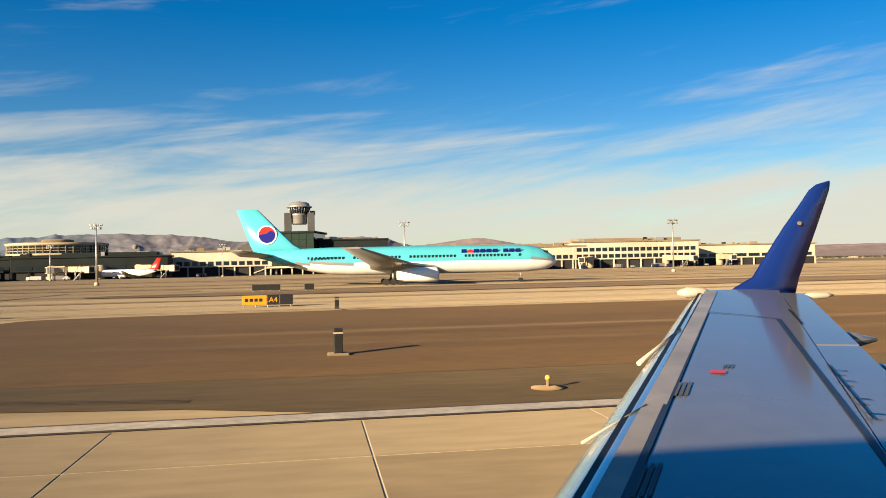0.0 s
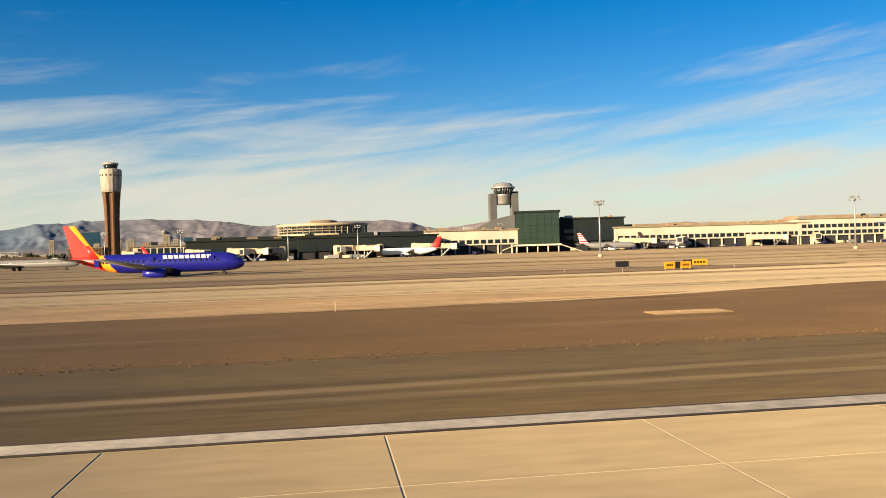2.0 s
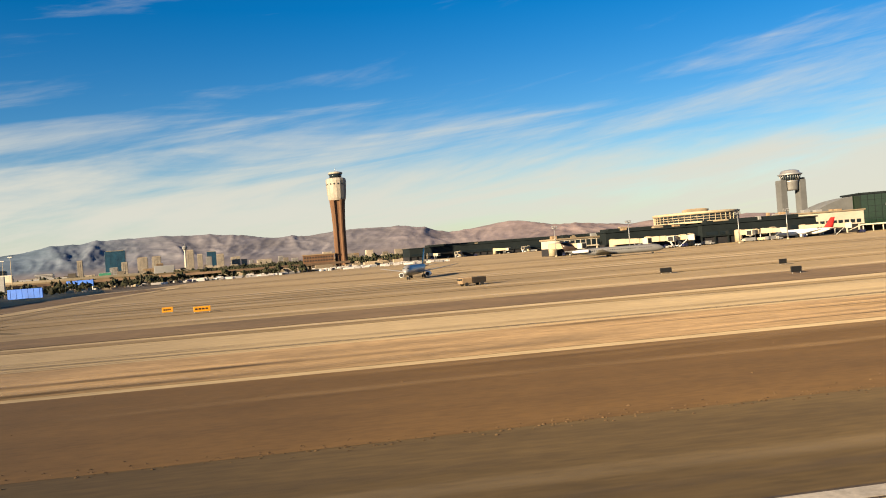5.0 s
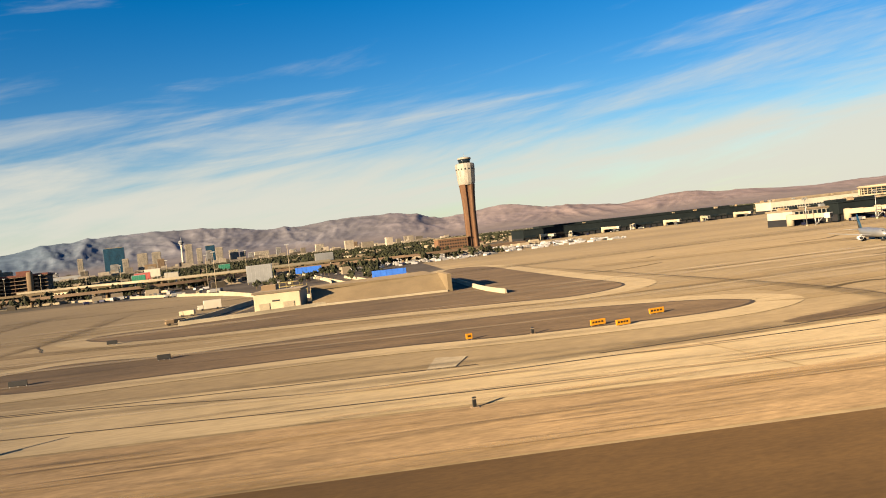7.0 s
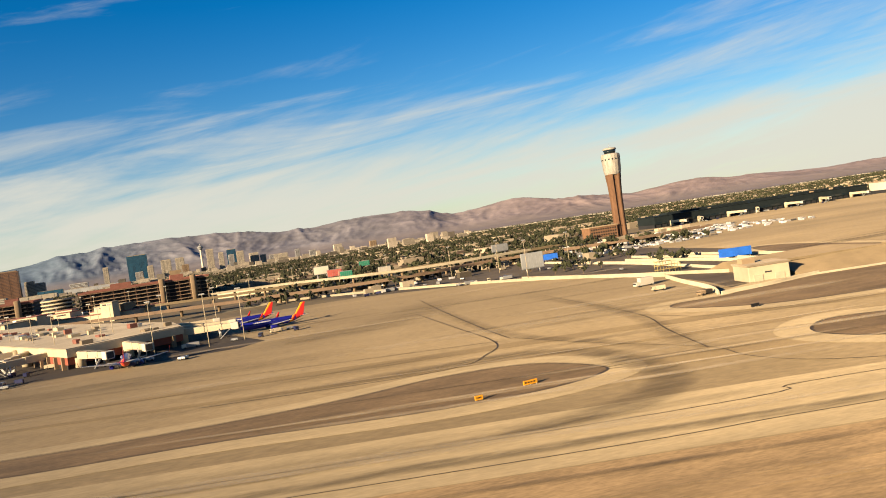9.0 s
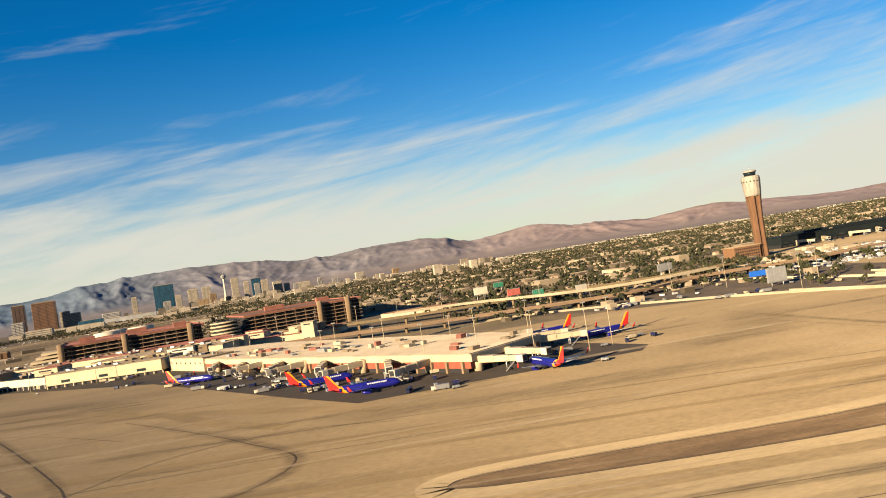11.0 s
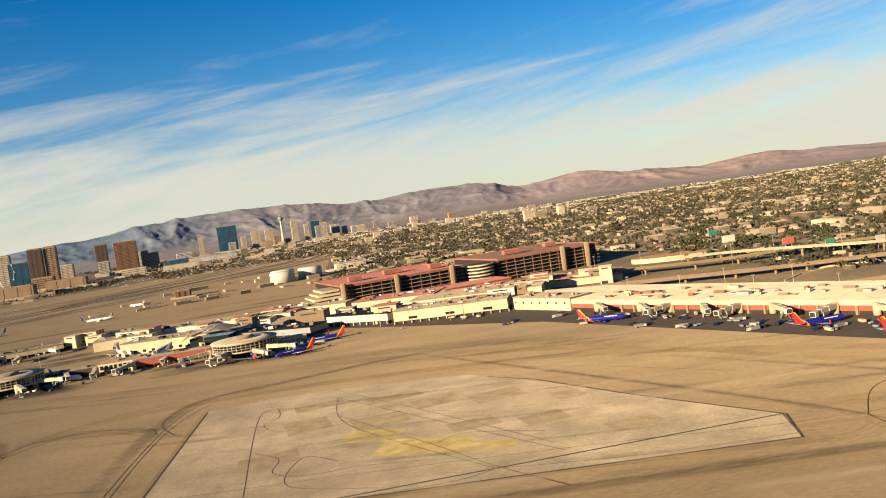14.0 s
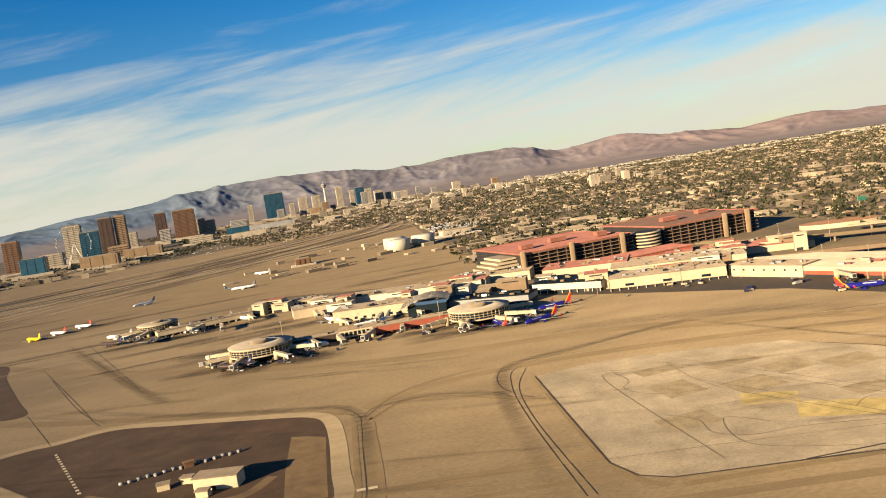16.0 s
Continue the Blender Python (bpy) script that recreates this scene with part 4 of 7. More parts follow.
for k in range(24):
    a = 2 * math.pi * k / 24
    bm = rod(bmesh.new(), (6.45 * math.cos(a), 6.45 * math.sin(a), 44), (8.3 * math.cos(a), 8.3 * math.sin(a), 48.5), 0.14, 6)
    part("mullion", bm, M_STEEL, ramp)
bm = box(bmesh.new(), 7.5, 11.5, -2, 2, 43, 46)
part("plant_box", bm, M_BLACK, ramp)

# ---- D concourse ----
hall = thing("glass_hall", 57, 500, 0, -14, "green glass curtain-wall hall on columns with a flat roof", "terminal")
bm = box(bmesh.new(), -13.5, 13.5, -9, 22, 5.2, 25)
glass = part("curtain_wall", bm, M_GREENGLASS, hall, "green tinted glass")
bm = box(bmesh.new(), -14.5, 14.5, -10.5, 23, 25, 26.2, bevel=0.2)
part("roof", bm, M_GREYROOF, hall)
bm = box(bmesh.new(), -15, 15, -10.5, 22, 4.2, 5.2)
part("floor_plate", bm, M_WHITE, hall)
for k in range(7):
    bm = box(bmesh.new(), -13.6 + k * 4.53 - 0.06, -13.6 + k * 4.53 + 0.06, -9.25, -9.0, 5.2, 25)
    part("mullion", bm, M_GREYROOF, glass)
for k in range(4):
    bm = box(bmesh.new(), -13.6, 13.6, -9.2, -9.0, 8.5 + k * 4.2, 8.65 + k * 4.2)
    part("transom", bm, M_GREYROOF, glass)
for k in range(5):
    bm = rod(bmesh.new(), (-13 + k * 6.5, -8.5, 0), (-13 + k * 6.5, -8.5, 4.2), 0.45)
    part("column", bm, M_WHITE, hall)
# solid near-black block in place of the shade below the hall
bm = box(bmesh.new(), -13, 13, 4, 20, 0, 4.2)
part("undercroft_shade", bm, M_DARK, hall)
for s in (-1, 1):
    bm = bmesh.new()
    for k in range(14):
        box(bm, s * (15.5 + k * 0.9) - 0.5, s * (15.5 + k * 0.9) + 0.5, -10.5, -8.5, 4.4 - k * 0.32 - 0.4, 4.4 - k * 0.32)
    part("stair", bm, M_WHITE, hall, "white outside stair")
prof = [(-44, 6), (-44, 13), (-38, 17), (-31, 20.3), (-23, 23), (-14, 24.6), (-14, 6)]
bm = ring_loft(bmesh.new(), [[(x, y, z) for x, z in prof] for y in (3, 36)])
bmesh.ops.recalc_face_normals(bm, faces=bm.faces)
for f in bm.faces:
    f.smooth = False
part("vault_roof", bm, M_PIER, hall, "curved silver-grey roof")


def roof_clutter(c, w, d, z, seed, most=14):
    """Air handlers and hatches on a flat roof."""
    r = random.Random(seed)
    for _ in range(min(most, int(w * d / 170))):
        a, b, h = r.uniform(1.5, 6), r.uniform(1.5, 4), r.uniform(0.7, 2.4)
        x, y = r.uniform(-w / 2 + 4, w / 2 - 4), r.uniform(3, max(4, d - 4))
        part("roof_unit", box(bmesh.new(), x - a / 2, x + a / 2, y - b / 2, y + b / 2, z, z + h, bevel=0.1), r.choice([M_ROOF, M_TAN, M_STEEL, M_GREYW, M_GREYROOF]), c)


def concourse(x, y, rz, length, depth, top, label, wall, roof, soffit=4.5, windows=None, rows=1, monitor=0.0):
    """A long concourse over a near-black block for the shade beneath, its front along local -y."""
    c = thing("concourse", x, y, 0, rz, label, "terminal")
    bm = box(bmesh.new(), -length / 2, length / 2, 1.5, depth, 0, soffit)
    part("undercroft_shade", bm, M_DARK, c)
    bm = box(bmesh.new(), -length / 2, length / 2, 0, depth, soffit, top, bevel=0.25)
    part("wall", bm, wall, c)
    bm = box(bmesh.new(), -length / 2 - 0.8, length / 2 + 0.8, -0.9, depth + 0.8, top, top + 0.9)
    part("roof", bm, roof, c)
    if monitor:
        bm = box(bmesh.new(), -length * 0.42, length * 0.42, depth * 0.3, depth * 0.75, top + 0.9, top + 0.9 + monitor, bevel=0.3)
        part("roof_monitor", bm, roof, c)
    for k in range(int(length / 9) + 1):
        bm = box(bmesh.new(), -length / 2 + k * 9 - 0.4, -length / 2 + k * 9 + 0.4, 0.1, 0.9, 0, soffit)
        part("column", bm, wall, c)
    roof_clutter(c, length, depth, top + 0.9, int(length * 7 + x))
    for r in range(rows):
        facade(c, -length / 2 + 2, length / 2 - 2, -0.02, soffit + 1.0 + r * 4.2, 4.2 if windows is W_WIDE else 3.4 if windows is W_TALL else 9.0, windows or W_BAND)
    return c


concourse(14, 494, 0, 58, 40, 14.6, "cream concourse wing with a row of windows", M_WHITE, M_ROOF, 5.5, W_WIDE)
concourse(92, 496, -4, 42, 40, 20.5, "dark blue-grey concourse block", M_GREYROOF, M_GREYROOF, 6.5, W_BAND, 2)
concourse(172, 492, -2, 132, 34, 14, "long white concourse with a long window row", M_WHITE, M_ROOF, 5.5, W_WIDE, 1, 1.6)
concourse(272, 488, -2, 84, 40, 16.5, "long white concourse end block with roof plant", M_WHITE, M_ROOF, 5.5, W_WIDE, 2, 2.0)
concourse(372, 520, -4, 90, 34, 14, "low white concourse wing at the field edge", M_WHITE, M_ROOF, 5.0, W_BAND)
concourse(-52, 462, 4, 80, 26, 12.0, "dark grey-green concourse with a shaded glass front", M_GREYROOF, M_GREYROOF, 4.5, W_BAND, 1, 2.0)
concourse(-122, 462, 3, 62, 26, 11.6, "dark grey-green concourse with a band of windows", M_GREYROOF, M_GREYROOF, 4.5, W_BAND, 1, 1.5)
concourse(-166, 468, 6, 32, 24, 9.6, "white concourse wing with clerestory", M_WHITE, M_ROOF, 4.5, W_TALL)
concourse(-44, 1000, 5, 340, 44, 14.5, "long low concourse under a dark curved roof", M_GREYROOF, M_GREYROOF, 4.5, W_BAND, 1, 2.5)
concourse(215, 985, 3, 170, 34, 15.5, "white far concourse with windows", M_WHITE, M_ROOF, 4.5, W_WIDE, 1, 2.5)
concourse(160, 700, 2, 220, 34, 11.0, "white far concourse behind the gates", M_WHITE, M_ROOF, 4.5, W_BAND, 1, 3.0)


def round_hall(x, y, r, z0, z1, label, stem=0.6, fin=0.22):
    """A round gate lounge ringed by windows."""
    c = thing("round_lounge", x, y, 0, 0, label, "terminal", "round gate lounges")
    bm = turned(bmesh.new(), [(r * stem, 0), (r * stem, z0)], 24)
    part("stem", bm, M_DARK, c)
    bm = turned(bmesh.new(), [(r * 0.98, z0), (r, z0 + 0.3), (r, z0 + 1.2), (r * 0.96, z0 + 1.2), (r * 0.96, z1 - 1.4), (r, z1 - 1.4), (r * 1.02, z1), (r * 0.9, z1 + 0.25)], 48)
    part("drum", bm, M_CREAM, c, "cream round drum")
    bm = turned(bmesh.new(), [(r * 0.965, z0 + 1.3), (r * 0.965, z1 - 1.5)], 48, cap=False)
    part("glazing", bm, M_BLUEGLASS, c, "dark ribbon windows")
    for k in range(44):
        a = 2 * math.pi * k / 44
        bm = box(bmesh.new(), -fin, fin, -0.35, 0.1, z0 + 1.1, z1 - 1.3)
        o = part("fin", bm, M_CREAM, c)
        o.matrix_basis = pose(r * 0.98 * math.sin(a) * S, -r * 0.98 * math.cos(a) * S, 0, 0, 0, math.degrees(a))
    for k in range(1, 3):
        z = z0 + 1.2 + (z1 - z0 - 2.6) * k / 3
        part("transom", turned(bmesh.new(), [(r * 0.972, z - 0.14), (r * 0.985, z - 0.14), (r * 0.985, z + 0.14), (r * 0.972, z + 0.14)], 48, cap=False), M_CREAM, c)
    part("roof", turned(bmesh.new(), [(r * 0.985, z1 + 0.1), (r * 0.98, z1 + 0.3), (r * 0.5, z1 + 0.45)], 40), M_DRUMROOF, c)
    bm = turned(bmesh.new(), [(r * 0.3, z1), (r * 0.32, z1 + 2.2), (r * 0.2, z1 + 2.8)], 20)
    part("roof_plant", bm, M_ROOF, c)
    return c


round_hall(-78, 494, 27, 13.6, 20.6, "round white lounge with a ribbon of windows above the concourse", 0.8, 0.08)
round_hall(-1387, 695, 27, 4.5, 12.5, "round white gate lounge with tall window fins", 0.6, 0.15)
round_hall(-1196, 690, 27, 4.5, 13.0, "round white gate lounge beside red connector", 0.6, 0.15)
round_hall(-1540, 965, 23, 4.5, 12.0, "round white gate lounge at the far pier end", 0.6, 0.15)


def jet_bridge(x, y, rz, length=24.0, label="cream ribbed jet bridge on steel legs"):
    c = thing("jet_bridge", x, y, 0, rz, label, "jet bridge", "jet bridges")
    bm = turned(bmesh.new(), [(2.3, 0.4), (2.3, 7.4), (1.2, 7.8)], 14)
    part("rotunda", bm, M_CREAM, c)
    bm = bmesh.new()
    for a, b, w in ((0, 0.45, 1.9), (0.40, 0.8, 1.65), (0.76, 1.0, 1.45)):
        box(bm, length * a, length * b, -w, w, 4.4 - 0.1 * w, 7.2 + 0.1 * w - a * 0.6, bevel=0.12)
    part("tunnel", bm, M_CREAM, c)
    bm = box(bmesh.new(), length - 0.5, length + 3.2, -2.0, 2.0, 3.6, 7.0, bevel=0.25)
    cab = part("cab", bm, M_WHITE, c)
    bm = box(bmesh.new(), length + 3.2, length + 3.35, -1.5, 1.5, 4.0, 6.6)
    part("cab_door", bm, M_DARK, cab)
    for s in (-1, 1):
        bm = rod(bmesh.new(), (length * 0.74, s * 1.7, 0.6), (length * 0.74, s * 1.7, 5.0), 0.28)
        leg = part("leg", bm, M_STEEL, c)
        bm = rod(bmesh.new(), (length * 0.74, s * 1.4, 0.55), (length * 0.74, s * 2.0, 0.55), 0.55, 12)
        part("wheel", bm, M_RUB, leg)
    bm = box(bmesh.new(), length * 0.74 - 0.3, length * 0.74 + 0.3, -1.8, 1.8, 0.8, 1.3)
    part("axle", bm, M_STEEL, c)
    bm = bmesh.new()
    for k in range(10):
        box(bm, length - 1.5 - k * 0.5, length - 1.0 - k * 0.5, -3.0, -2.0, 4.2 - k * 0.42 - 0.3, 4.2 - k * 0.42)
    part("service_stair", bm, M_STEEL, c)
    return c


bridge = jet_bridge(-150, 456, -62)
for x, y, rz in [(-128, 456, -35), (-100, 458, -140), (-70, 456, -30), (-46, 458, -150), (-26, 458, -35), (-185, 464, -65), (110, 490, -60), (150, 488, -120), (195, 488, -60), (240, 486, -120), (290, 484, -75), (330, 490, -100),
                 (-190, 984, -70), (-150, 986, -110), (-105, 990, -60), (-60, 994, -120), (-15, 997, -70), (40, 1000, -100), (90, 1003, -70),
                 (-770, 374, -50), (-752, 385, -60), (-731, 408, -5), (-734, 428, 0), (-745, 455, 10), (-808, 424, -95), (-840, 480, -100), (-866, 524, -110), (-893, 572, -100), (-915, 606, -95), 
                 (-1400, 670, -100), (-1410, 705, 170), (-1372, 672, -60), (-1210, 664, -110), (-1175, 672, -30), (-1172, 700, 10), (-1545, 940, -100), (-1520, 945, -50), (-1262, 718, -95), (-1320, 700, -80), (-1455, 900, -80), (-1398, 722, 120), (-1412, 690, -160), (-1365, 690, -20), (-1345, 704, -70), (-1225, 690, -150), (-1215, 668, -80), (-1185, 660, -60), (-1290, 700, -110), (-1560, 960, -160), (-1552, 945, -130), (-1500, 930, -60), (-1480, 925, -110), (-1430, 940, -70), (-1350, 880, -80), (-1320, 790, -70), (-1280, 785, -100), (-1250, 780, -70), (-820, 445, -150), (-852, 500, -150), (-880, 548, -150), (-790, 398, -140)]:
    copy_thing(bridge, pose(x * S, y * S, 0, 0, 0, rz))

# ---- C concourse and the main terminal ----
C_OUT = [(-930, 640), (-905, 590), (-774, 370), (-730, 403), (-742, 450), (-880, 690), (-925, 722)]
cc = thing("pier_concourse", 0, 0, 0, 0, "long pier with pale flat roof, cream fascia and red brick band", "terminal")


def grown(outline, k):
    cx, cy = sum(p[0] for p in outline) / len(outline), sum(p[1] for p in outline) / len(outline)
    return [(x + k * (x - cx) / max(1e-6, math.hypot(x - cx, y - cy)), y + k * (y - cy) / max(1e-6, math.hypot(x - cx, y - cy))) for x, y in outline]


# the shade under the pier is a near-black prism
part("undercroft_shade", prism(bmesh.new(), grown(C_OUT, -3.5), 0, 2.2), M_DARK, cc)
part("brick_band", prism(bmesh.new(), grown(C_OUT, -0.8), 2.2, 5.6), M_RED, cc, "red brick wall band")
part("fascia", prism(bmesh.new(), grown(C_OUT, 0.8), 5.6, 9.0), M_CREAM, cc, "cream fascia")
part("roof", prism(bmesh.new(), grown(C_OUT, -0.6), 9.0, 9.4), M_PIERROOF, cc, "pale gravel roof")
rnd = random.Random(11)
for (x0, y0), (x1, y1), n in (((-905, 590), (-774, 370), 22), ((-774, 370), (-730, 403), 5)):
    for k in range(n):
        u = (k + 0.5) / n
        a = math.degrees(math.atan2(y1 - y0, x1 - x0))
        bm = box(bmesh.new(), -0.7, 0.7, -1.2, 1.2, 0, 5.6)
        o = part("pilaster", bm, M_TAN, cc)
        o.matrix_basis = pose((x0 + (x1 - x0) * u) * S, (y0 + (y1 - y0) * u) * S, 0, 0, 0, a)
for k in range(46):
    u, v = rnd.random(), rnd.uniform(-18, 34)
    x, y = -905 + 150 * u, 625 - 235 * u + v * 0.4
    x += v * 0.8
    w, d, h = rnd.uniform(2, 9), rnd.uniform(2, 5), rnd.uniform(0.8, 2.6)
    bm = box(bmesh.new(), -w / 2, w / 2, -d / 2, d / 2, 9.4, 9.4 + h, bevel=0.1)
    o = part("roof_unit", bm, rnd.choice([M_ROOF, M_CREAM, M_STEEL, M_REDROOF]), cc)
    o.matrix_basis = pose(x * S, y * S, 0, 0, 0, -58)


def block(name, x, y, rz, w, d, h, wall, roof, label, category="terminal", windows=None, rows=1, base=0.0, step=5.0, z0=None):
    """A flat-roofed building with a parapet, its front along local -y."""
    c = thing(name, x, y, 0, rz, label, category)
    part("wall", box(bmesh.new(), -w / 2, w / 2, 0, d, base, h, bevel=min(0.3, h * 0.05)), wall, c)
    part("roof", box(bmesh.new(), -w / 2 - 0.4, w / 2 + 0.4, -0.4, d + 0.4, h, h + 0.7), roof, c)
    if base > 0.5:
        # shade under the raised floor, built as a near-black box
        part("undercroft_shade", box(bmesh.new(), -w / 2 + 1, w / 2 - 1, 2.5, d - 1, 0, base), M_DARK, c)
        for k in range(int(w / 8) + 1):
            part("column", box(bmesh.new(), -w / 2 + k * 8, -w / 2 + k * 8 + 0.7, 0.2, 0.9, 0, base), wall, c)
    if w > 25:
        roof_clutter(c, w, d, h + 0.7, int(w * 3 + y), 22)
    if windows:
        for r in range(rows):
            facade(c, -w / 2 + 1, w / 2 - 1, -0.03, (base + 1.5 if z0 is None else z0) + r * 3.8, step, windows)
    return c


block("terminal_hall", -1100, 757, -40.5, 74, 46, 9.8, M_WHITE, M_GREYROOF, "white long hall on short columns under a dark roof", base=3.2)
block("terminal_wing", -1018, 704, -18, 104, 40, 11.5, M_CREAM, M_ROOF, "cream terminal wing with a loading canopy", windows=W_BAND, base=2.5, step=26)
block("office_block", -946, 664, -61, 72, 26, 10.2, M_CREAM, M_ROOF, "pale yellow office block with small windows", windows=W_SMALL, rows=1, z0=5.5, step=10)
block("terminal_roof_block", -985, 760, -20, 130, 60, 12, M_CREAM, M_ROOF, "cream stepped terminal block behind the wing")
block("terminal_roof_block", -880, 800, -20, 110, 60, 7, M_CREAM, M_REDROOF, "cream terminal block with red roof edges")
block("terminal_roof_block", -1060, 830, -22, 90, 50, 13, M_CREAM, M_REDROOF, "cream low terminal block with a red roof")
block("link_hall", -1190, 760, -30, 110, 30, 8.5, M_GREYW, M_GREYROOF, "long hall with a dark grey-green roof and columns", base=3.0)
block("gate_link", -1255, 702, 2, 70, 16, 8.0, M_RED, M_ROOF, "red brick connector building with a pale roof", base=2.5)
block("gate_link", -1300, 706, 0, 40, 18, 8.5, M_CREAM, M_ROOF, "cream connector with a grid of windows", windows=W_TALL, base=2.0, step=3.6)
block("gate_link", -1340, 706, 3, 60, 12, 7.0, M_DARKTOWER, M_ROOF, "dark low pier link", base=2.0)
block("gate_link", -1478, 935, 25, 110, 14, 7.5, M_CREAM, M_ROOF, "low cream pier link to the far lounge", base=2.5)
block("gate_link", -1390, 975, 10, 90, 18, 8.5, M_CREAM, M_ROOF, "cream pier building with roof units", windows=W_WIDE, base=2.5)
block("terminal_a", -1270, 800, -12, 120, 36, 11, M_CREAM, M_ROOF, "cream terminal block with a flat roof", windows=W_WIDE, step=9)
block("terminal_a", -1240, 880, -12, 150, 40, 12, M_WHITE, M_ROOF, "white flat-roofed terminal block")
block("terminal_a", -1330, 890, 8, 90, 34, 10, M_CREAM, M_ROOF, "cream flat-roofed terminal block beside the pier")
block("terminal_a", -1150, 900, -20, 90, 44, 11, M_CREAM, M_ROOF, "cream flat-roofed terminal block near the garage")
rnd = random.Random(31)
for x, y, n in ((-1040, 742, 5), (-960, 742, 6), (-890, 770, 5), (-1150, 790, 4), (-1230, 830, 5), (-1300, 870, 5), (-1380, 940, 4), (-1180, 870, 4), (-930, 800, 4)):
    for k in range(n):
        w, d, h = rnd.uniform(10, 32), rnd.uniform(9, 20), rnd.uniform(9.2, 17.5)
        wall, roof, label = rnd.choice([(M_CREAM, M_PIERROOF, "cream stepped terminal block with a pale roof"), (M_WHITE, M_ROOF, "white stepped terminal block with a flat roof"), (M_CREAM, M_REDROOF, "cream stepped terminal block with red roof edge"), (M_TAN, M_ROOF, "tan plant block among the terminal roofs")])
        c = block("terminal_annex", x + rnd.uniform(-45, 45), y + rnd.uniform(-6, 32), -20 + rnd.uniform(-4, 4), w, d, h, wall, roof, label)
        part("louvre", box(bmesh.new(), -w * 0.3, w * 0.25, -0.12, 0.05, h - 2.4, h - 1.2), M_DARK, c)
        part("doorway", box(bmesh.new(), -w * 0.4, w * 0.1, -0.1, 0.05, 0, 3.2), M_DARK, c)
# sail-like white roof
sail = thing("sail_roof", -1235, 770, 0, -15, "white swept canopy roof over dark glass", "roof")
rings = []
for k in range(11):
    u = k / 10
    z = 10 + 9 * math.sin(u * math.pi * 0.8) ** 1.2
    rings.append([(-24 + 48 * u, -14 - 6 * math.sin(u * 3), z), (-24 + 48 * u, 0, z + 3.0), (-24 + 48 * u, 16, z)])
bm = ring_loft(bmesh.new(), rings, close=False, cap=False)
bmesh.ops.solidify(bm, geom=bm.faces[:], thickness=0.6)
part("canopy", bm, M_WHITE, sail)
part("glass_front", box(bmesh.new(), -18, 20, -8, 12, 0, 11), M_BLUEGLASS, sail)

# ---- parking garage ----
# deck colour darkened for the shade between the storeys
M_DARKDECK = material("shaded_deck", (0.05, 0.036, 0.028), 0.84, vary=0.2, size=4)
M_RAIL = material("garage_rail", (0.24, 0.165, 0.105), 0.8, vary=0.25, size=5)
garage = thing("parking_garage", -1110, 913, 0, 13, "long multi-storey parking garage with red roof and dark decks", "garage")
GL, GD = 338, 150
for (a, b) in ((0, 150), (196, GL)):
    for k in range(6):
        z = 4.2 + k * 4.2
        part("deck", box(bmesh.new(), a, b, 0, GD, z, z + 0.4), M_DARKDECK, garage, "parking deck in a colour darkened for shade")
        part("rail", box(bmesh.new(), a, b, -0.3, 0.0, z - 0.05, z + 0.62), M_RAIL, garage, "pale concrete deck rail")
    # a near-black block stands for the unlit inside of the garage
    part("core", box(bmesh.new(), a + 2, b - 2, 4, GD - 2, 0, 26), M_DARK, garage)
    for k in range(int((b - a) / 12) + 1):
        part("column", box(bmesh.new(), a + k * 12 - 0.4, a + k * 12 + 0.4, 0.6, 1.8, 0, 26), M_GDECK, garage)
    part("roof", box(bmesh.new(), a - 0.4, b + 0.4, -0.6, GD + 0.8, 26.1, 26.8), M_REDROOF if a == 0 else M_GDECK, garage, "red-brown roof parking deck")
    for x0, x1, y0, y1 in ((a - 0.6, b + 0.6, -0.9, -0.2), (a - 0.6, b + 0.6, GD + 0.4, GD + 1), (a - 0.6, a, -0.2, GD + 0.4), (b, b + 0.6, -0.2, GD + 0.4)):
        part("roof_parapet", box(bmesh.new(), x0, x1, y0, y1, 26.0, 28.0), M_REDROOF, garage, "red roof parapet")
for x in (2, 66, 135, 285, 320):
    part("stair_tower", turned(bmesh.new(), [(3.4, 0), (3.4, 29.5), (3.0, 30.2)], 20), M_TAN, garage, "tan round stair tower").matrix_basis = pose(x * S, -3 * S, 0)
for x, y, w in ((20, 40, 16), (70, 60, 22), (120, 30, 14), (230, 50, 24), (300, 70, 16)):
    part("roof_house", box(bmesh.new(), x, x + w, y, y + 10, 27.6, 33, bevel=0.2), M_REDROOF, garage, "red rooftop stair house")
for k in range(6):
    z = 3.4 + k * 4.0
    part("helix_deck", turned(bmesh.new(), [(17, z), (17.6, z + 0.2), (17.6, z + 1.7), (17, z + 1.8)], 32), M_CREAM, garage, "curved ramp parapet").matrix_basis = pose(174 * S, 6 * S, 0)
# near-black drum gives the shade within the ramp turns
part("helix_shade_core", turned(bmesh.new(), [(14.5, 0), (14.5, 25.5)], 24), M_DARK, garage).matrix_basis = pose(174 * S, 6 * S, 0)
for k in range(6):
    part("terrace", box(bmesh.new(), -46 + k * 5.5, 2, 4 + k * 3, 70, 2 + k * 3.8, 4.4 + k * 3.8), M_CREAM, garage, "stepped cream parking terrace")
lowr = thing("low_garage", -985, 845, 0, 13, "low red-roofed terminal link before the garage", "terminal")
part("wall", box(bmesh.new(), -50, 60, 0, 40, 0, 12), M_RED, lowr)
part("roof", box(bmesh.new(), -51, 61, -1, 41, 12, 13), M_REDROOF, lowr)
ovalt = thing("oval_ramp", -722, 905, 0, -20, "low oval ramp plaza with a brown deck", "ramp")
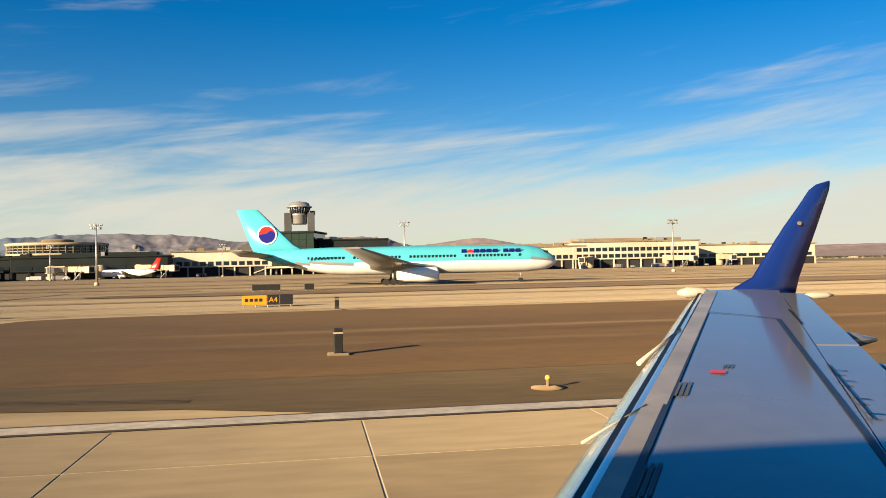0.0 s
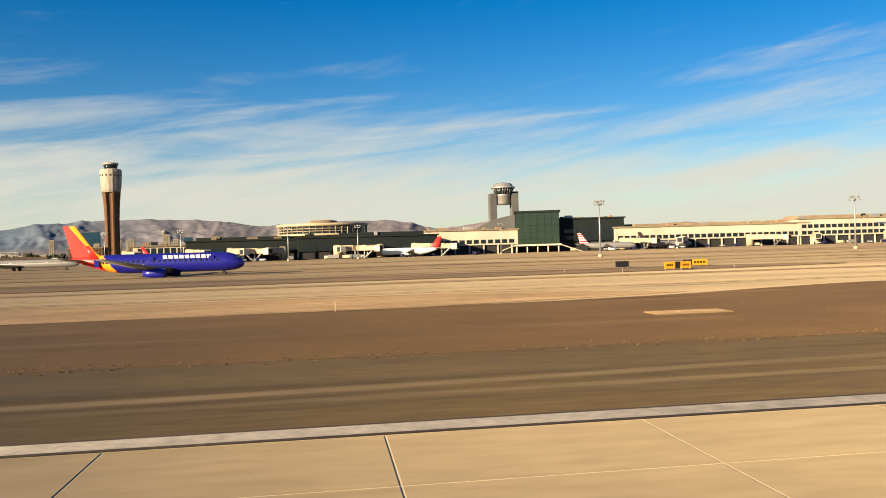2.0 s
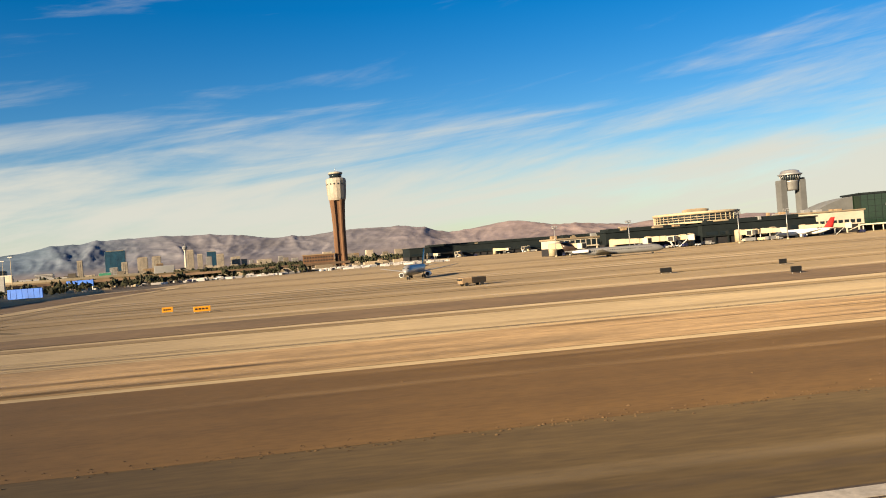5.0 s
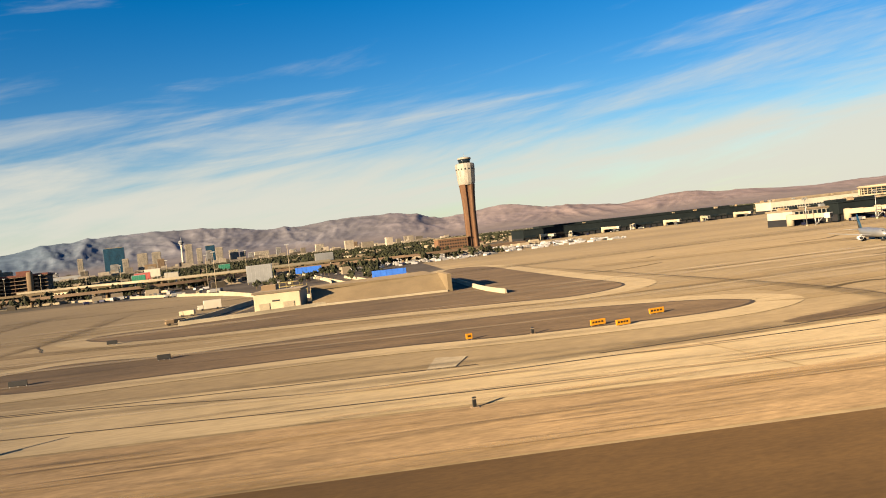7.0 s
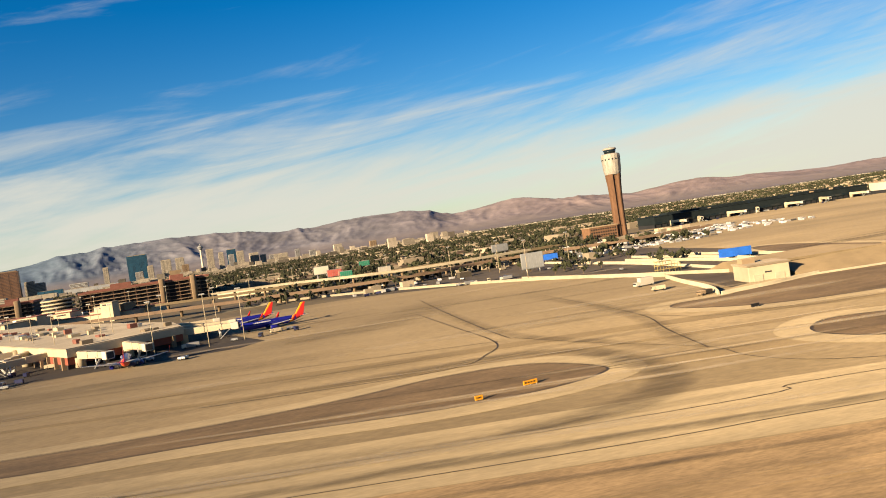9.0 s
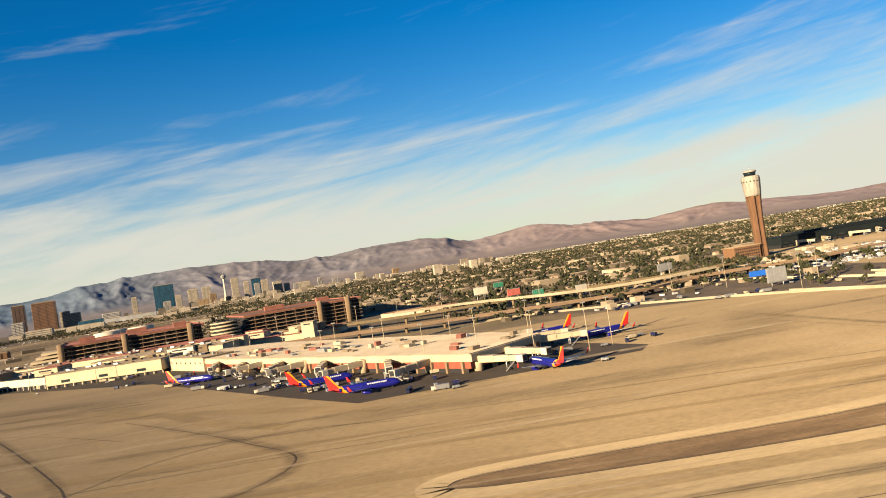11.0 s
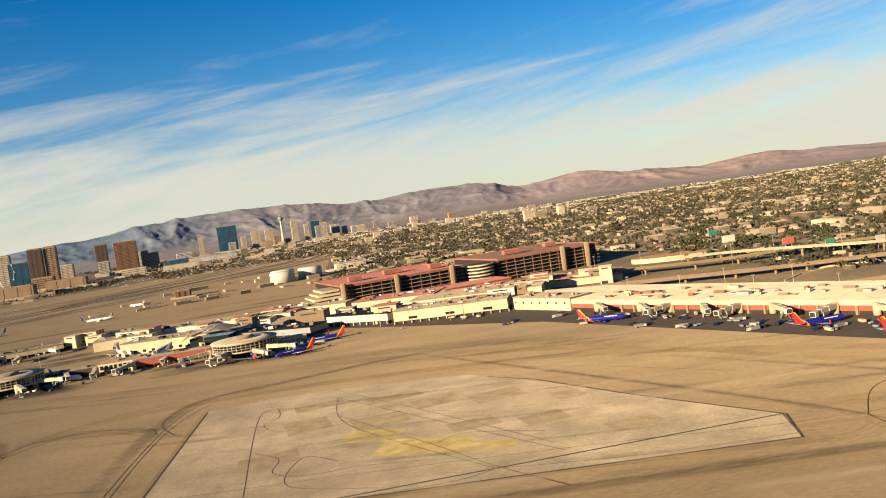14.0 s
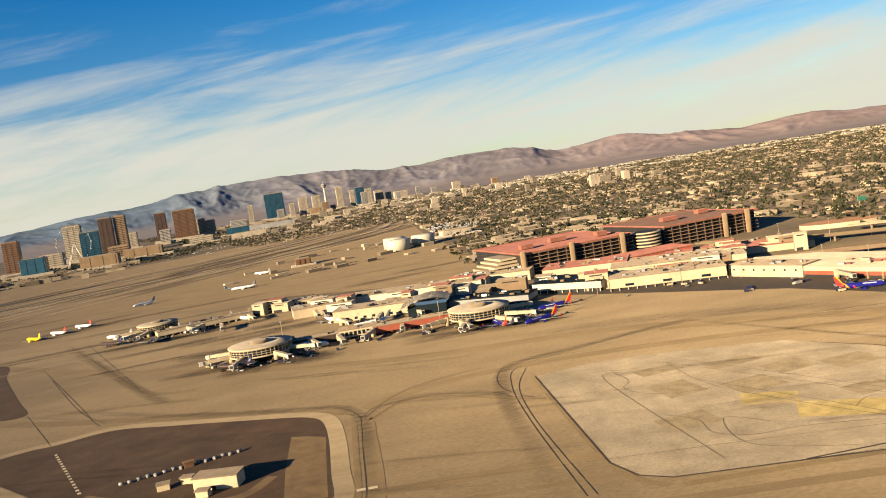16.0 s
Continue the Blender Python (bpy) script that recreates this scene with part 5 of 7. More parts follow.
part("deck", prism(bmesh.new(), [(46 * math.cos(a * math.pi / 20), 22 * math.sin(a * math.pi / 20)) for a in range(40)], 0, 5.5), M_CREAM, ovalt)
part("top", prism(bmesh.new(), [(44 * math.cos(a * math.pi / 20), 20 * math.sin(a * math.pi / 20)) for a in range(40)], 5.5, 5.9), M_BRICK, ovalt)

# ---- tanks ----
tank = thing("storage_tank", -1221, 1600, 0, 0, "white round fuel storage tank", "tank", "fuel tanks")
part("shell", turned(bmesh.new(), [(24, 0), (24, 21), (23.6, 21.5)], 40), M_WHITE, tank)
part("cap", turned(bmesh.new(), [(23.5, 21.4), (14, 22.2), (2, 22.6)], 40), M_WHITE, tank)
copy_thing(tank, pose(-1168 * S, 1640 * S, 0))
copy_thing(tank, pose(-1225 * S, 1680 * S, 0))


# ---- elevated roads ----
def viaduct(points, width, z, label, wall=M_TAN):
    v = thing("viaduct", 0, 0, 0, 0, label, "elevated road", "elevated roads")
    line = spline(points, 8)
    part("deck", strip(bmesh.new(), line, width, z), M_APRON, v)
    for s in (-1, 1):
        bm = bmesh.new()
        edge = []
        for i, (x, y) in enumerate(line):
            d = Vector(line[min(i + 1, len(line) - 1)]) - Vector(line[max(i - 1, 0)])
            n = Vector((-d.y, d.x)).normalized() * width / 2 * s
            u = n.normalized() * 0.45
            edge.append([(x + n.x, y + n.y, z - 1.0), (x + n.x + u.x, y + n.y + u.y, z - 1.0), (x + n.x + u.x, y + n.y + u.y, z + 0.8), (x + n.x, y + n.y, z + 0.8)])
        ring_loft(bm, edge)
        for f in bm.faces:
            f.smooth = False
        bmesh.ops.recalc_face_normals(bm, faces=bm.faces)
        part("parapet", bm, wall, v, "cream concrete parapet")
    for k in range(3, len(line) - 2, 3):
        x, y = line[k]
        part("pier", turned(bmesh.new(), [(1.2, 0), (1.2, z - 1.6), (2.4, z - 0.2)], 10, x, y), M_TAN, v)
    return v


viaduct([(-960, 740), (-860, 706), (-757, 658), (-690, 634), (-617, 614), (-575, 622), (-530, 650), (-480, 660), (-400, 650), (-300, 690)], 13, 6, "long brown-sided concrete elevated terminal road", M_VIA)
viaduct([(-900, 905), (-850, 830), (-741, 765), (-640, 755), (-574, 735), (-500, 720), (-430, 740)], 12, 7.5, "long cream concrete elevated road", M_BERM)
viaduct([(-760, 830), (-690, 790), (-620, 700), (-570, 672), (-520, 680), (-470, 700)], 9, 9, "curving cream elevated road ramp", M_BARRIER)


# ---- tunnel mouth, berm and yard ----
def low_wall(points, h, label):
    """A concrete barrier with a broad foot along (x, y) points."""
    w = thing("barrier_wall", 0, 0, 0, 0, label, "wall", "barrier walls")
    line = spline(points, 6)
    rings = []
    for i, (x, y) in enumerate(line):
        d = Vector(line[min(i + 1, len(line) - 1)]) - Vector(line[max(i - 1, 0)])
        n = Vector((-d.y, d.x)).normalized()
        rings.append([(x + n.x * u, y + n.y * u, z) for u, z in ((-0.5, 0), (0.5, 0), (0.28, h * 0.4), (0.22, h), (-0.22, h), (-0.28, h * 0.4))])
    bm = ring_loft(bmesh.new(), rings)
    for f in bm.faces:
        f.smooth = False
    bmesh.ops.recalc_face_normals(bm, faces=bm.faces)
    part("panel", bm, M_BARRIER, w)
    return w


low_wall([(-760, 600), (-695, 640), (-640, 600), (-596, 545), (-550, 470), (-524, 410), (-507, 347)], 1.6, "low pale concrete barrier wall at the apron edge")
low_wall([(-529, 700), (-510, 720), (-490, 627), (-480, 500), (-472, 403)], 1.5, "pale barrier wall beside the tunnel road")
low_wall([(-540, 474), (-516, 390), (-499, 345), (-490, 320)], 1.5, "pale barrier wall along the ramp")
low_wall([(-468, 485), (-462, 421), (-460, 361), (-466, 335)], 1.5, "short pale barrier wall between the ramps")
low_wall([(-440, 461), (-436, 356), (-434, 314), (-437, 250), (-436, 222)], 1.4, "long thin pale barrier wall of the road cut")
low_wall([(-454, 507), (-450, 410), (-454, 334)], 1.4, "pale barrier wall above the road cut")
low_wall([(-487, 551), (-478, 448), (-482, 346)], 1.4, "pale curved barrier wall of the road cut")
low_wall([(-531, 254), (-510, 258), (-494, 263), (-486, 265)], 1.3, "pale foot wall before the pump house")
low_wall([(-531, 256), (-524, 275), (-517, 310), (-510, 340)], 1.6, "pale retaining wall of the tunnel ramp")
berm = thing("berm", 0, 0, 0, 0, "long tan concrete-faced berm over the road tunnel", "berm")
bm = bmesh.new()
ring_loft(bm, [[(x, y, 0), (x + s1, y + 20, h), (x + s1, y + 58, h), (x, y + 74, 0)] for x, y, h, s1 in ((-490, 267, 4.4, 0), (-468, 263, 5.0, 0), (-446, 260, 5.4, 1))])
for f in bm.faces:
    f.smooth = False
part("slope", bm, M_BERM, berm)
part("coping", box(bmesh.new(), -490, -445, 282, 283, 4.6, 5.5, turn=-6), M_BERM, berm)
part("end_wall", prism(bmesh.new(), [(-446, 258.5), (-444.6, 258.5), (-443.6, 282), (-445.4, 282)], 0, 5.9), M_BERM, berm)
part("toe", box(bmesh.new(), -492, -446, 261.2, 262.6, 0, 0.7, turn=-8), M_BARRIER, berm)
pump = block("pump_house", -501.5, 271.5, -9, 15.5, 15, 5.8, M_CREAM, M_ROOF, "cream concrete pump house beside the tunnel", "building")
part("door", box(bmesh.new(), -6, -2.6, -0.3, 0.1, 0, 2.6), M_BARRIER, pump)
part("door", box(bmesh.new(), 2, 5.6, -0.3, 0.1, 0, 2.6), M_BARRIER, pump)
part("vent", box(bmesh.new(), -1.6, 0.9, -0.12, 0.1, 3.0, 3.5), M_DARK, pump)
part("stair_house", box(bmesh.new(), -6.5, -1.5, 8, 13, 6.4, 8.3, bevel=0.15), M_TAN, pump)
M_SCAFF = material("pale_yellow_steel", (0.36, 0.28, 0.10), 0.7, vary=0.3)
crane = thing("scaffold", -497, 363, 0, 0, "yellow steel scaffold tower beside the ramp", "scaffold")
for i in range(5):
    for j in range(2):
        part("post", rod(bmesh.new(), (-6 + i * 3, j * 3, 0), (-6 + i * 3, j * 3, 6.4 - 0.5 * i), 0.12, 6), M_SCAFF, crane)
for k in range(3):
    part("deck", box(bmesh.new(), -6.2, 6.2 - k * 2, -0.2, 3.2, 1.9 + k * 1.9, 2.1 + k * 1.9), M_SCAFF, crane)
for x, y, rz, w, z in ((-452, 380, -14, 16.5, 1.2), (-488, 590, -10, 19, 3.0)):
    t = thing("blue_hoarding", x, y, 0, rz, "bright blue tarpaulin hoarding on a frame", "hoarding", "blue hoardings")
    part("sheet", box(bmesh.new(), -w / 2, w / 2, -0.3, 0.3, z, z + 4.4, bevel=0.1), M_TEAL, t)
    for k in range(6):
        part("fold", box(bmesh.new(), -w / 2 + w * (k + 0.5) / 6 - 0.08, -w / 2 + w * (k + 0.5) / 6 + 0.08, -0.42, -0.3, z, z + 4.4), M_TEAL, t)
    for k in (-1, 0, 1):
        part("post", box(bmesh.new(), k * w * 0.45 - 0.15, k * w * 0.45 + 0.15, 0.3, 0.6, 0, z + 4.4), M_STEEL, t)


def billboard(x, y, rz, w, h, z, face, label, words_text=""):
    t = thing("billboard", x, y, 0, rz, label, "billboard", "billboards")
    p = part("panel", box(bmesh.new(), -w / 2, w / 2, -0.3, 0.3, z, z + h, bevel=0.08), face, t)
    for k in range(1, 6):
        part("seam", box(bmesh.new(), -w / 2 + w * k / 6 - 0.06, -w / 2 + w * k / 6 + 0.06, -0.34, -0.3, z, z + h), M_STEEL, p)
    part("frame", box(bmesh.new(), -w / 2 - 0.3, w / 2 + 0.3, 0.35, 0.7, z - 0.4, z + h + 0.4), M_STEEL, t)
    for s in (-0.3, 0.3):
        part("post", rod(bmesh.new(), (s * w, 0.5, 0), (s * w, 0.5, z), 0.4), M_STEEL, t)


billboard(-519, 519, 4, 15.5, 10, 3.0, M_GREYW, "white panelled billboard on posts")
billboard(-640, 790, 10, 14, 6.5, 9, M_SIGNRED, "red roadside billboard on two posts")
billboard(-632, 730, 8, 11, 5, 9, M_SIGNGREEN, "green roadside sign on two posts")
billboard(-650, 900, 0, 16, 8, 10, M_WHITE, "white roadside billboard on two posts")
billboard(-600, 700, 10, 11, 5.5, 8, M_WHITE, "pale roadside billboard on two posts")
billboard(-590, 1060, 10, 14, 6, 8, M_SIGNGREEN, "green roadside sign board on posts")
billboard(-470, 800, 10, 18, 7, 8, M_SILVER, "grey video billboard on posts")


# ---- light masts ----
def mast(x, y, h=17.5):
    m = thing("light_mast", x, y, 0, 0, "tall steel apron light mast with a ring of floodlights", "light mast", "apron light masts")
    part("pole", rod(bmesh.new(), (0, 0, 0), (0, 0, h), 0.32, 10, 0.14), M_STEEL, m)
    part("base", turned(bmesh.new(), [(0.7, 0), (0.7, 0.8), (0.4, 1.0)], 12), M_CREAM, m)
    for k in range(8):
        a = 2 * math.pi * k / 8
        x1, y1 = 1.4 * math.cos(a), 1.4 * math.sin(a)
        z = h - 0.3 - (k % 2) * 0.9
        arm = part("arm", rod(bmesh.new(), (0, 0, z), (x1, y1, z), 0.06, 6), M_STEEL, m)
        part("floodlight", box(bmesh.new(), x1 - 0.3, x1 + 0.3, y1 - 0.3, y1 + 0.3, z - 0.3, z + 0.3, bevel=0.05), M_STEEL, arm)
    return m


m0 = mast(7, 240)
for x, y in ((95, 243), (185, 250), (290, 262), (-95, 410), (-60, 420), (-150, 430), (-190, 440), (20, 440)):
    copy_thing(m0, pose(x * S, y * S, 0))
pole = thing("roof_mast", -812, 450, 0, 0, "slim pale lamp mast at the pier", "light mast", "slim masts")
part("pole", rod(bmesh.new(), (0, 0, 0), (0, 0, 24), 0.22, 8, 0.11), M_CREAM, pole)
part("lamp", box(bmesh.new(), -1.2, 1.2, -0.3, 0.3, 23.6, 24.2, bevel=0.08), M_STEEL, pole)
for x, y in ((-790, 410), (-840, 500), (-765, 395), (-740, 380), (-715, 372), (-770, 440), (-750, 470), (-865, 560), (-890, 600), (-905, 640), (-830, 560), (-800, 520), (-720, 460), (-700, 380), (-960, 680), (-1020, 690), (-1080, 720), (-1230, 700), (-1300, 690), (-1370, 720),
             (-880, 860), (-840, 830), (-800, 800), (-760, 790), (-720, 760), (-680, 750), (-640, 700), (-600, 680), (-560, 600), (-530, 570), (-540, 460), (-500, 500)):
    copy_thing(pole, pose(x * S, y * S, 0))


# ---- aircraft ----
FUS = [(0.0, 0.05, 0.62), (0.03, 0.16, 0.58), (0.08, 0.36, 0.46), (0.14, 0.60, 0.30), (0.20, 0.80, 0.16), (0.27, 0.95, 0.05), (0.34, 1.0, 0.0), (0.86, 1.0, 0.0), (0.905, 0.96, -0.02), (0.94, 0.84, -0.07),
       (0.965, 0.67, -0.14), (0.985, 0.44, -0.21), (0.996, 0.2, -0.26), (1.0, 0.04, -0.28)]


def fuselage(L, R, zc, mats, pick, parent, label=""):
    n, m = (180, 56) if pick and len(mats) == 3 and L < 40 else (44, 28)
    us = sorted({round(u, 4) for u, _, _ in FUS} | {i / n for i in range(n + 1)})
    rings = []
    for u in us:
        for (u0, r0, d0), (u1, r1, d1) in zip(FUS, FUS[1:]):
            if u0 <= u <= u1:
                k = (u - u0) / (u1 - u0)
                r, d = R * (r0 + (r1 - r0) * k), R * (d0 + (d1 - d0) * k)
                break
        rings.append([(-L / 2 + L * u, r * math.cos(2 * math.pi * (i + 0.5) / m), zc + d + r * math.sin(2 * math.pi * (i + 0.5) / m)) for i in range(m)])
    bm = ring_loft(bmesh.new(), rings, pick=pick)
    return part("fuselage", bm, mats, parent, label)


def foil(sections, thick=0.11):
    """A tapered surface from (leading x, y, z, chord, up) sections; up tells whether it stands upright."""
    rings = []
    for x, y, z, c, upright in sections:
        t = c * thick
        pts = [(0, 0), (-0.06, 0.32), (-0.25, 0.52), (-0.6, 0.34), (-1, 0.04), (-1, -0.04), (-0.6, -0.3), (-0.25, -0.46), (-0.06, -0.3)]
        rings.append([(x + c * u, y + (t * v if upright else 0), z + (0 if upright else t * v)) for u, v in pts])
    bm = ring_loft(bmesh.new(), rings)
    bmesh.ops.recalc_face_normals(bm, faces=bm.faces)
    return bm


def wheels(parent, x, y, r, n=1, gap=0.0, strut=2.0):
    leg = part("gear_strut", rod(bmesh.new(), (x, y, r), (x, y, r + strut), r * 0.25), M_STEEL, parent)
    for k in range(n):
        for s in (-1, 1):
            part("wheel", rod(bmesh.new(), (x + (k - (n - 1) / 2) * gap, y + s * r * 0.35, r), (x + (k - (n - 1) / 2) * gap, y + s * r * 1.0, r), r, 14), M_RUB, leg)


def jet(x, y, rz, L=33.6, R=1.9, zc=3.2, span=34.3, body=(M_JETWHITE,), pick=None, fin=M_JETWHITE, label="white airliner parked at its gate", category="airliner", rear=False, winglet=None, engine=M_JETWHITE, windows=True, finpick=None, group="parked airliners", finh=3.3):
    a = thing("airliner", x, y, 0, rz, label, category, group)
    fuselage(L, R, zc, list(body), pick, a)
    half = span / 2
    rx, tx = (0.07 * L, -0.15 * L) if not rear else (-0.02 * L, -0.20 * L)
    rc, tc = 0.19 * L, 0.05 * L
    for s in (-1, 1):
        bm = foil([(rx + 0.06 * L, s * R * 0.3, zc - 0.62 * R, rc * 1.25, 0), (rx - 0.05 * L, s * half * 0.32, zc - 0.5 * R + half * 0.02, rc * 0.72, 0), (tx, s * half, zc - 0.5 * R + half * 0.12, tc, 0)])
        w = part("wing", bm, M_SILVER if not rear else M_STEEL, a, "grey metal wing")
        if winglet:
            part("winglet", foil([(tx - tc * 0.2, s * half, zc - 0.5 * R + half * 0.12, tc * 0.9, 1), (tx - tc * 1.2, s * (half + 0.4), zc - 0.5 * R + half * 0.12 + 2.4, tc * 0.4, 1)]), winglet, w)
        zs = zc + R * 0.45 if not rear else zc + R * 3.1
        xs = -0.40 * L if not rear else -0.46 * L
        part("stabiliser", foil([(xs, s * R * 0.2, zs, 0.11 * L, 0), (xs - 0.085 * L, s * half * 0.37, zs + R * 0.35 * (not rear), 0.04 * L, 0)]), M_SILVER if not rear else fin, a)
        er = R * (0.50 if not rear else 0.42)
        ex, ey, ez = (0.09 * L, s * half * 0.33, zc - R * 1.0) if not rear else (-0.27 * L, s * R * 1.45, zc + R * 0.35)
        el = 0.125 * L if not rear else 0.16 * L
        prof = [(er * 0.86, 0), (er, 0.05), (er * 1.04, 0.35), (er * 0.92, 0.7), (er * 0.62, 1.0)]
        bm = ring_loft(bmesh.new(), [[(ex - el * u, ey + r * math.cos(2 * math.pi * i / 18), ez + r * math.sin(2 * math.pi * i / 18)) for i in range(18)] for r, u in prof])
        nacelle = part("engine", bm, engine, a)
        bm = rod(bmesh.new(), (ex + 0.01 * L * 0.1, ey, ez), (ex - 0.05, ey, ez), er * 0.8, 16)
        part("intake", bm, M_DARK, nacelle)
        wheels(a, -0.04 * L if not rear else -0.06 * L, s * R * 1.35, 0.55 if R < 2.5 else 0.65, 1 if R < 2.5 else 3, 1.4, zc - R * 0.9)
    h = R * finh if not rear else R * 2.9
    fz = zc + R * 0.75
    secs = [(-0.305 * L, 0, fz, 0.165 * L, 1), (-0.345 * L, 0, fz + h * 0.16, 0.135 * L, 1), (-0.455 * L, 0, fz + h, 0.065 * L, 1)]
    if rear:
        secs = [(-0.36 * L, 0, fz - 0.2, 0.14 * L, 1), (-0.44 * L, 0, fz + h * 0.85, 0.10 * L, 1)]
    bm = foil(secs, 0.09)
    if finpick:
        bmesh.ops.subdivide_edges(bm, edges=bm.edges[:], cuts=15, use_grid_fill=True)
        for f in bm.faces:
            f.material_index = finpick(f.calc_center_median())
    part("fin", bm, fin, a)
    wheels(a, 0.38 * L, 0, 0.45, 1, 0, zc - R * 0.9)
    part("cockpit_window", box(bmesh.new(), L * 0.452, L * 0.468, -R * 0.52, R * 0.52, zc + R * 0.30, zc + R * 0.52, bevel=0.1), M_BLUEGLASS, a)
    if windows:
        me = window_mesh(0.34, 0.46, M_BLUEGLASS, 0.05)
        n = int(L * 0.62 / 0.9)
        for k in range(n):
            if k % 14 == 9:
                continue
            for s in (-1, 1):
                piece("cabin_window", me, a, -L * 0.30 + L * 0.68 * k / n, s * (R * 0.985 + 0.01), zc + R * 0.10)
    return a


def bars(parent, spans, y, z, h, mat, tilt):
    """Lettering shown as plain upright bars."""
    for x0, x1 in spans:
        o = part("lettering", box(bmesh.new(), x0, x1, -0.04, 0.04, -h / 2, h / 2), mat, parent)
        o.matrix_basis = pose(0, y * S, z * S, tilt, 0, 0)


# the big light-blue airliner on the taxiway
L7, R7, Z7 = 64.5, 2.9, 5.0
big = jet(86, 165, -1.5, L7, R7, Z7, 58, (M_SKYBLUE, M_SILVER, M_JETWHITE), lambda c: 0 if c.z > Z7 - 0.02 * R7 else (1 if c.z > Z7 - 0.22 * R7 else 2), M_SKYBLUE,
          "light blue and white wide-body airliner rolling on the taxiway", winglet=None, windows=False, group="", finh=2.95)
big["label"] = "light blue over white long wide-body airliner on the taxiway"
me = window_mesh(0.4, 0.5, M_BLUEGLASS, 0.05)
for k in range(58):
    if k % 15 in (10, 11):
        continue
    for s in (-1, 1):
        piece("cabin_window", me, big, -L7 * 0.30 + 0.68 * L7 * k / 58, s * (R7 * 0.985 + 0.01), Z7 + 0.16 * R7)
for s in (-1, 1):
    bars(big, [(11.6 + k * 1.3 + (0.9 if k > 5 else 0), 12.65 + k * 1.3 + (0.9 if k > 5 else 0)) for k in range(9) if k != 1], s * 0.90 * R7, Z7 + 0.48 * R7, 1.35, M_NAVY, -26 * s)
    o = part("roundel", bm := turned(bmesh.new(), [(0.65, -0.03), (0.65, 0.03)], 20), M_JRED, big)
    o.matrix_basis = pose(13.45 * S, s * 0.90 * R7 * S, (Z7 + 0.48 * R7) * S, 90 - 26 * s, 0, 0)
    for r, m, k in ((1.95, M_JETWHITE, 0.0), (1.65, M_JRED, 0.03)):
        o = part("tail_roundel", turned(bmesh.new(), [(r, -0.03), (r, 0.03)], 28), m, big)
        o.matrix_basis = pose(-27.6 * S, s * (0.40 + k) * S, (Z7 + 1.95 * R7) * S, 90, 0, 0)
    bm = bmesh.new()
    prism(bm, [(1.65 * math.cos(a), 1.65 * math.sin(a)) for a in [math.pi + math.pi * k / 16 for k in range(17)]] + [(0.82 + 0.82 * math.cos(a), 0.82 * math.sin(a)) for a in [math.pi * k / 8 for k in range(1, 8)]], -0.03, 0.03)
    o = part("tail_roundel", bm, M_NAVY, big)
    o.matrix_basis = pose(-27.6 * S, s * 0.46 * S, (Z7 + 1.95 * R7) * S, 90, 0, 0)

# blue, red and orange jets
LS, RS, ZS = 34.0, 1.9, 2.8


def flame(c):
    """Red and orange bands that sweep from the fin down the rear body."""
    u = c.x + 0.82 * (c.z - ZS)
    if u < -15.4 or u > -8.6:
        return 0
    return 1 if u < -10.4 else 2


def flame_fin(c):
    return 1 if c.x + 0.82 * (c.z - ZS) < -10.4 else 2


blue_jet = jet(-109.6, 168, -3, LS, RS, ZS, 34, (M_NAVY, M_JRED, M_ORANGE), flame, (M_JRED, M_JRED, M_ORANGE), "deep blue airliner with a red and orange tail on the taxiway", winglet=M_JRED, engine=M_NAVY, finpick=flame_fin, group="blue airliners")
for s in (-1, 1):
    bars(blue_jet, [(1.6 + k * 1.05, 2.4 + k * 1.05) for k in range(9)], s * 0.90 * RS, ZS + 0.48 * RS, 1.2, M_JETWHITE, -26 * s)
    for x in (10.9, -0.6, -11.0):
        o = part("door", box(bmesh.new(), -0.45, 0.45, -0.03, 0.03, -0.9, 0.9, bevel=0.02), M_NAVY, blue_jet)
        o.matrix_basis = pose(x * S, s * 0.985 * RS * S, (ZS + 0.2 * RS) * S, -10 * s, 0, 0)
for x, y, rz in [(-688, 420, 195), (-706, 466, 195), (-928, 556, -23), (-844, 424, 6), (-825, 373, -2), (-1128, 690, 195), (-1152, 640, 205), (-1185, 650, 100), (-745, 345, 100)]:
    o = copy_thing(blue_jet, pose(x * S, y * S, 0, 0, 0, rz))
    o["label"] = "deep blue airliner with red-orange tail parked at the pier"

# other jets
white_jet = jet(-30, 452, 160, 36, 1.9, 3.2, 34, (M_JETWHITE,), None, M_JRED, "white airliner with a bright red tail at its gate")
for x, y, rz in [(-1707, 1109, 141), (-1686, 1144, 144)]:
    copy_thing(white_jet, pose(x * S, y * S, 0, 0, 0, rz))
silver_jet = jet(94, 474, -3, 36, 1.9, 3.2, 34, (M_SILVER,), None, (M_NAVY, M_JRED, M_JETWHITE), "silver airliner with a striped red and white tail at its gate", finpick=lambda c: 1 + int(c.z * 1.4) % 2, windows=False)
green_jet = jet(134, 480, 4, 36, 1.9, 3.2, 34, (M_GREYJET,), None, M_DARKTOWER, "dark grey airliner with a dark tail at its gate", windows=False)
tail_jet = jet(-194, 338, -8, 44, 1.67, 2.7, 32, (M_GREYJET,), None, M_DARKTOWER, "slim silver airliner with tail engines and a dark tail", rear=True)
reg_jet = jet(-292, 255, 250, 28, 1.6, 2.9, 26, (M_STEEL,), None, M_BLUETOWER, "grey narrow airliner turning on the apron", group="", windows=False)
for x, y, rz in [(-1510, 1340, 20)]:
    copy_thing(reg_jet, pose(x * S, y * S, 0, 0, 0, rz))["label"] = "pale narrow airliner standing on the apron"
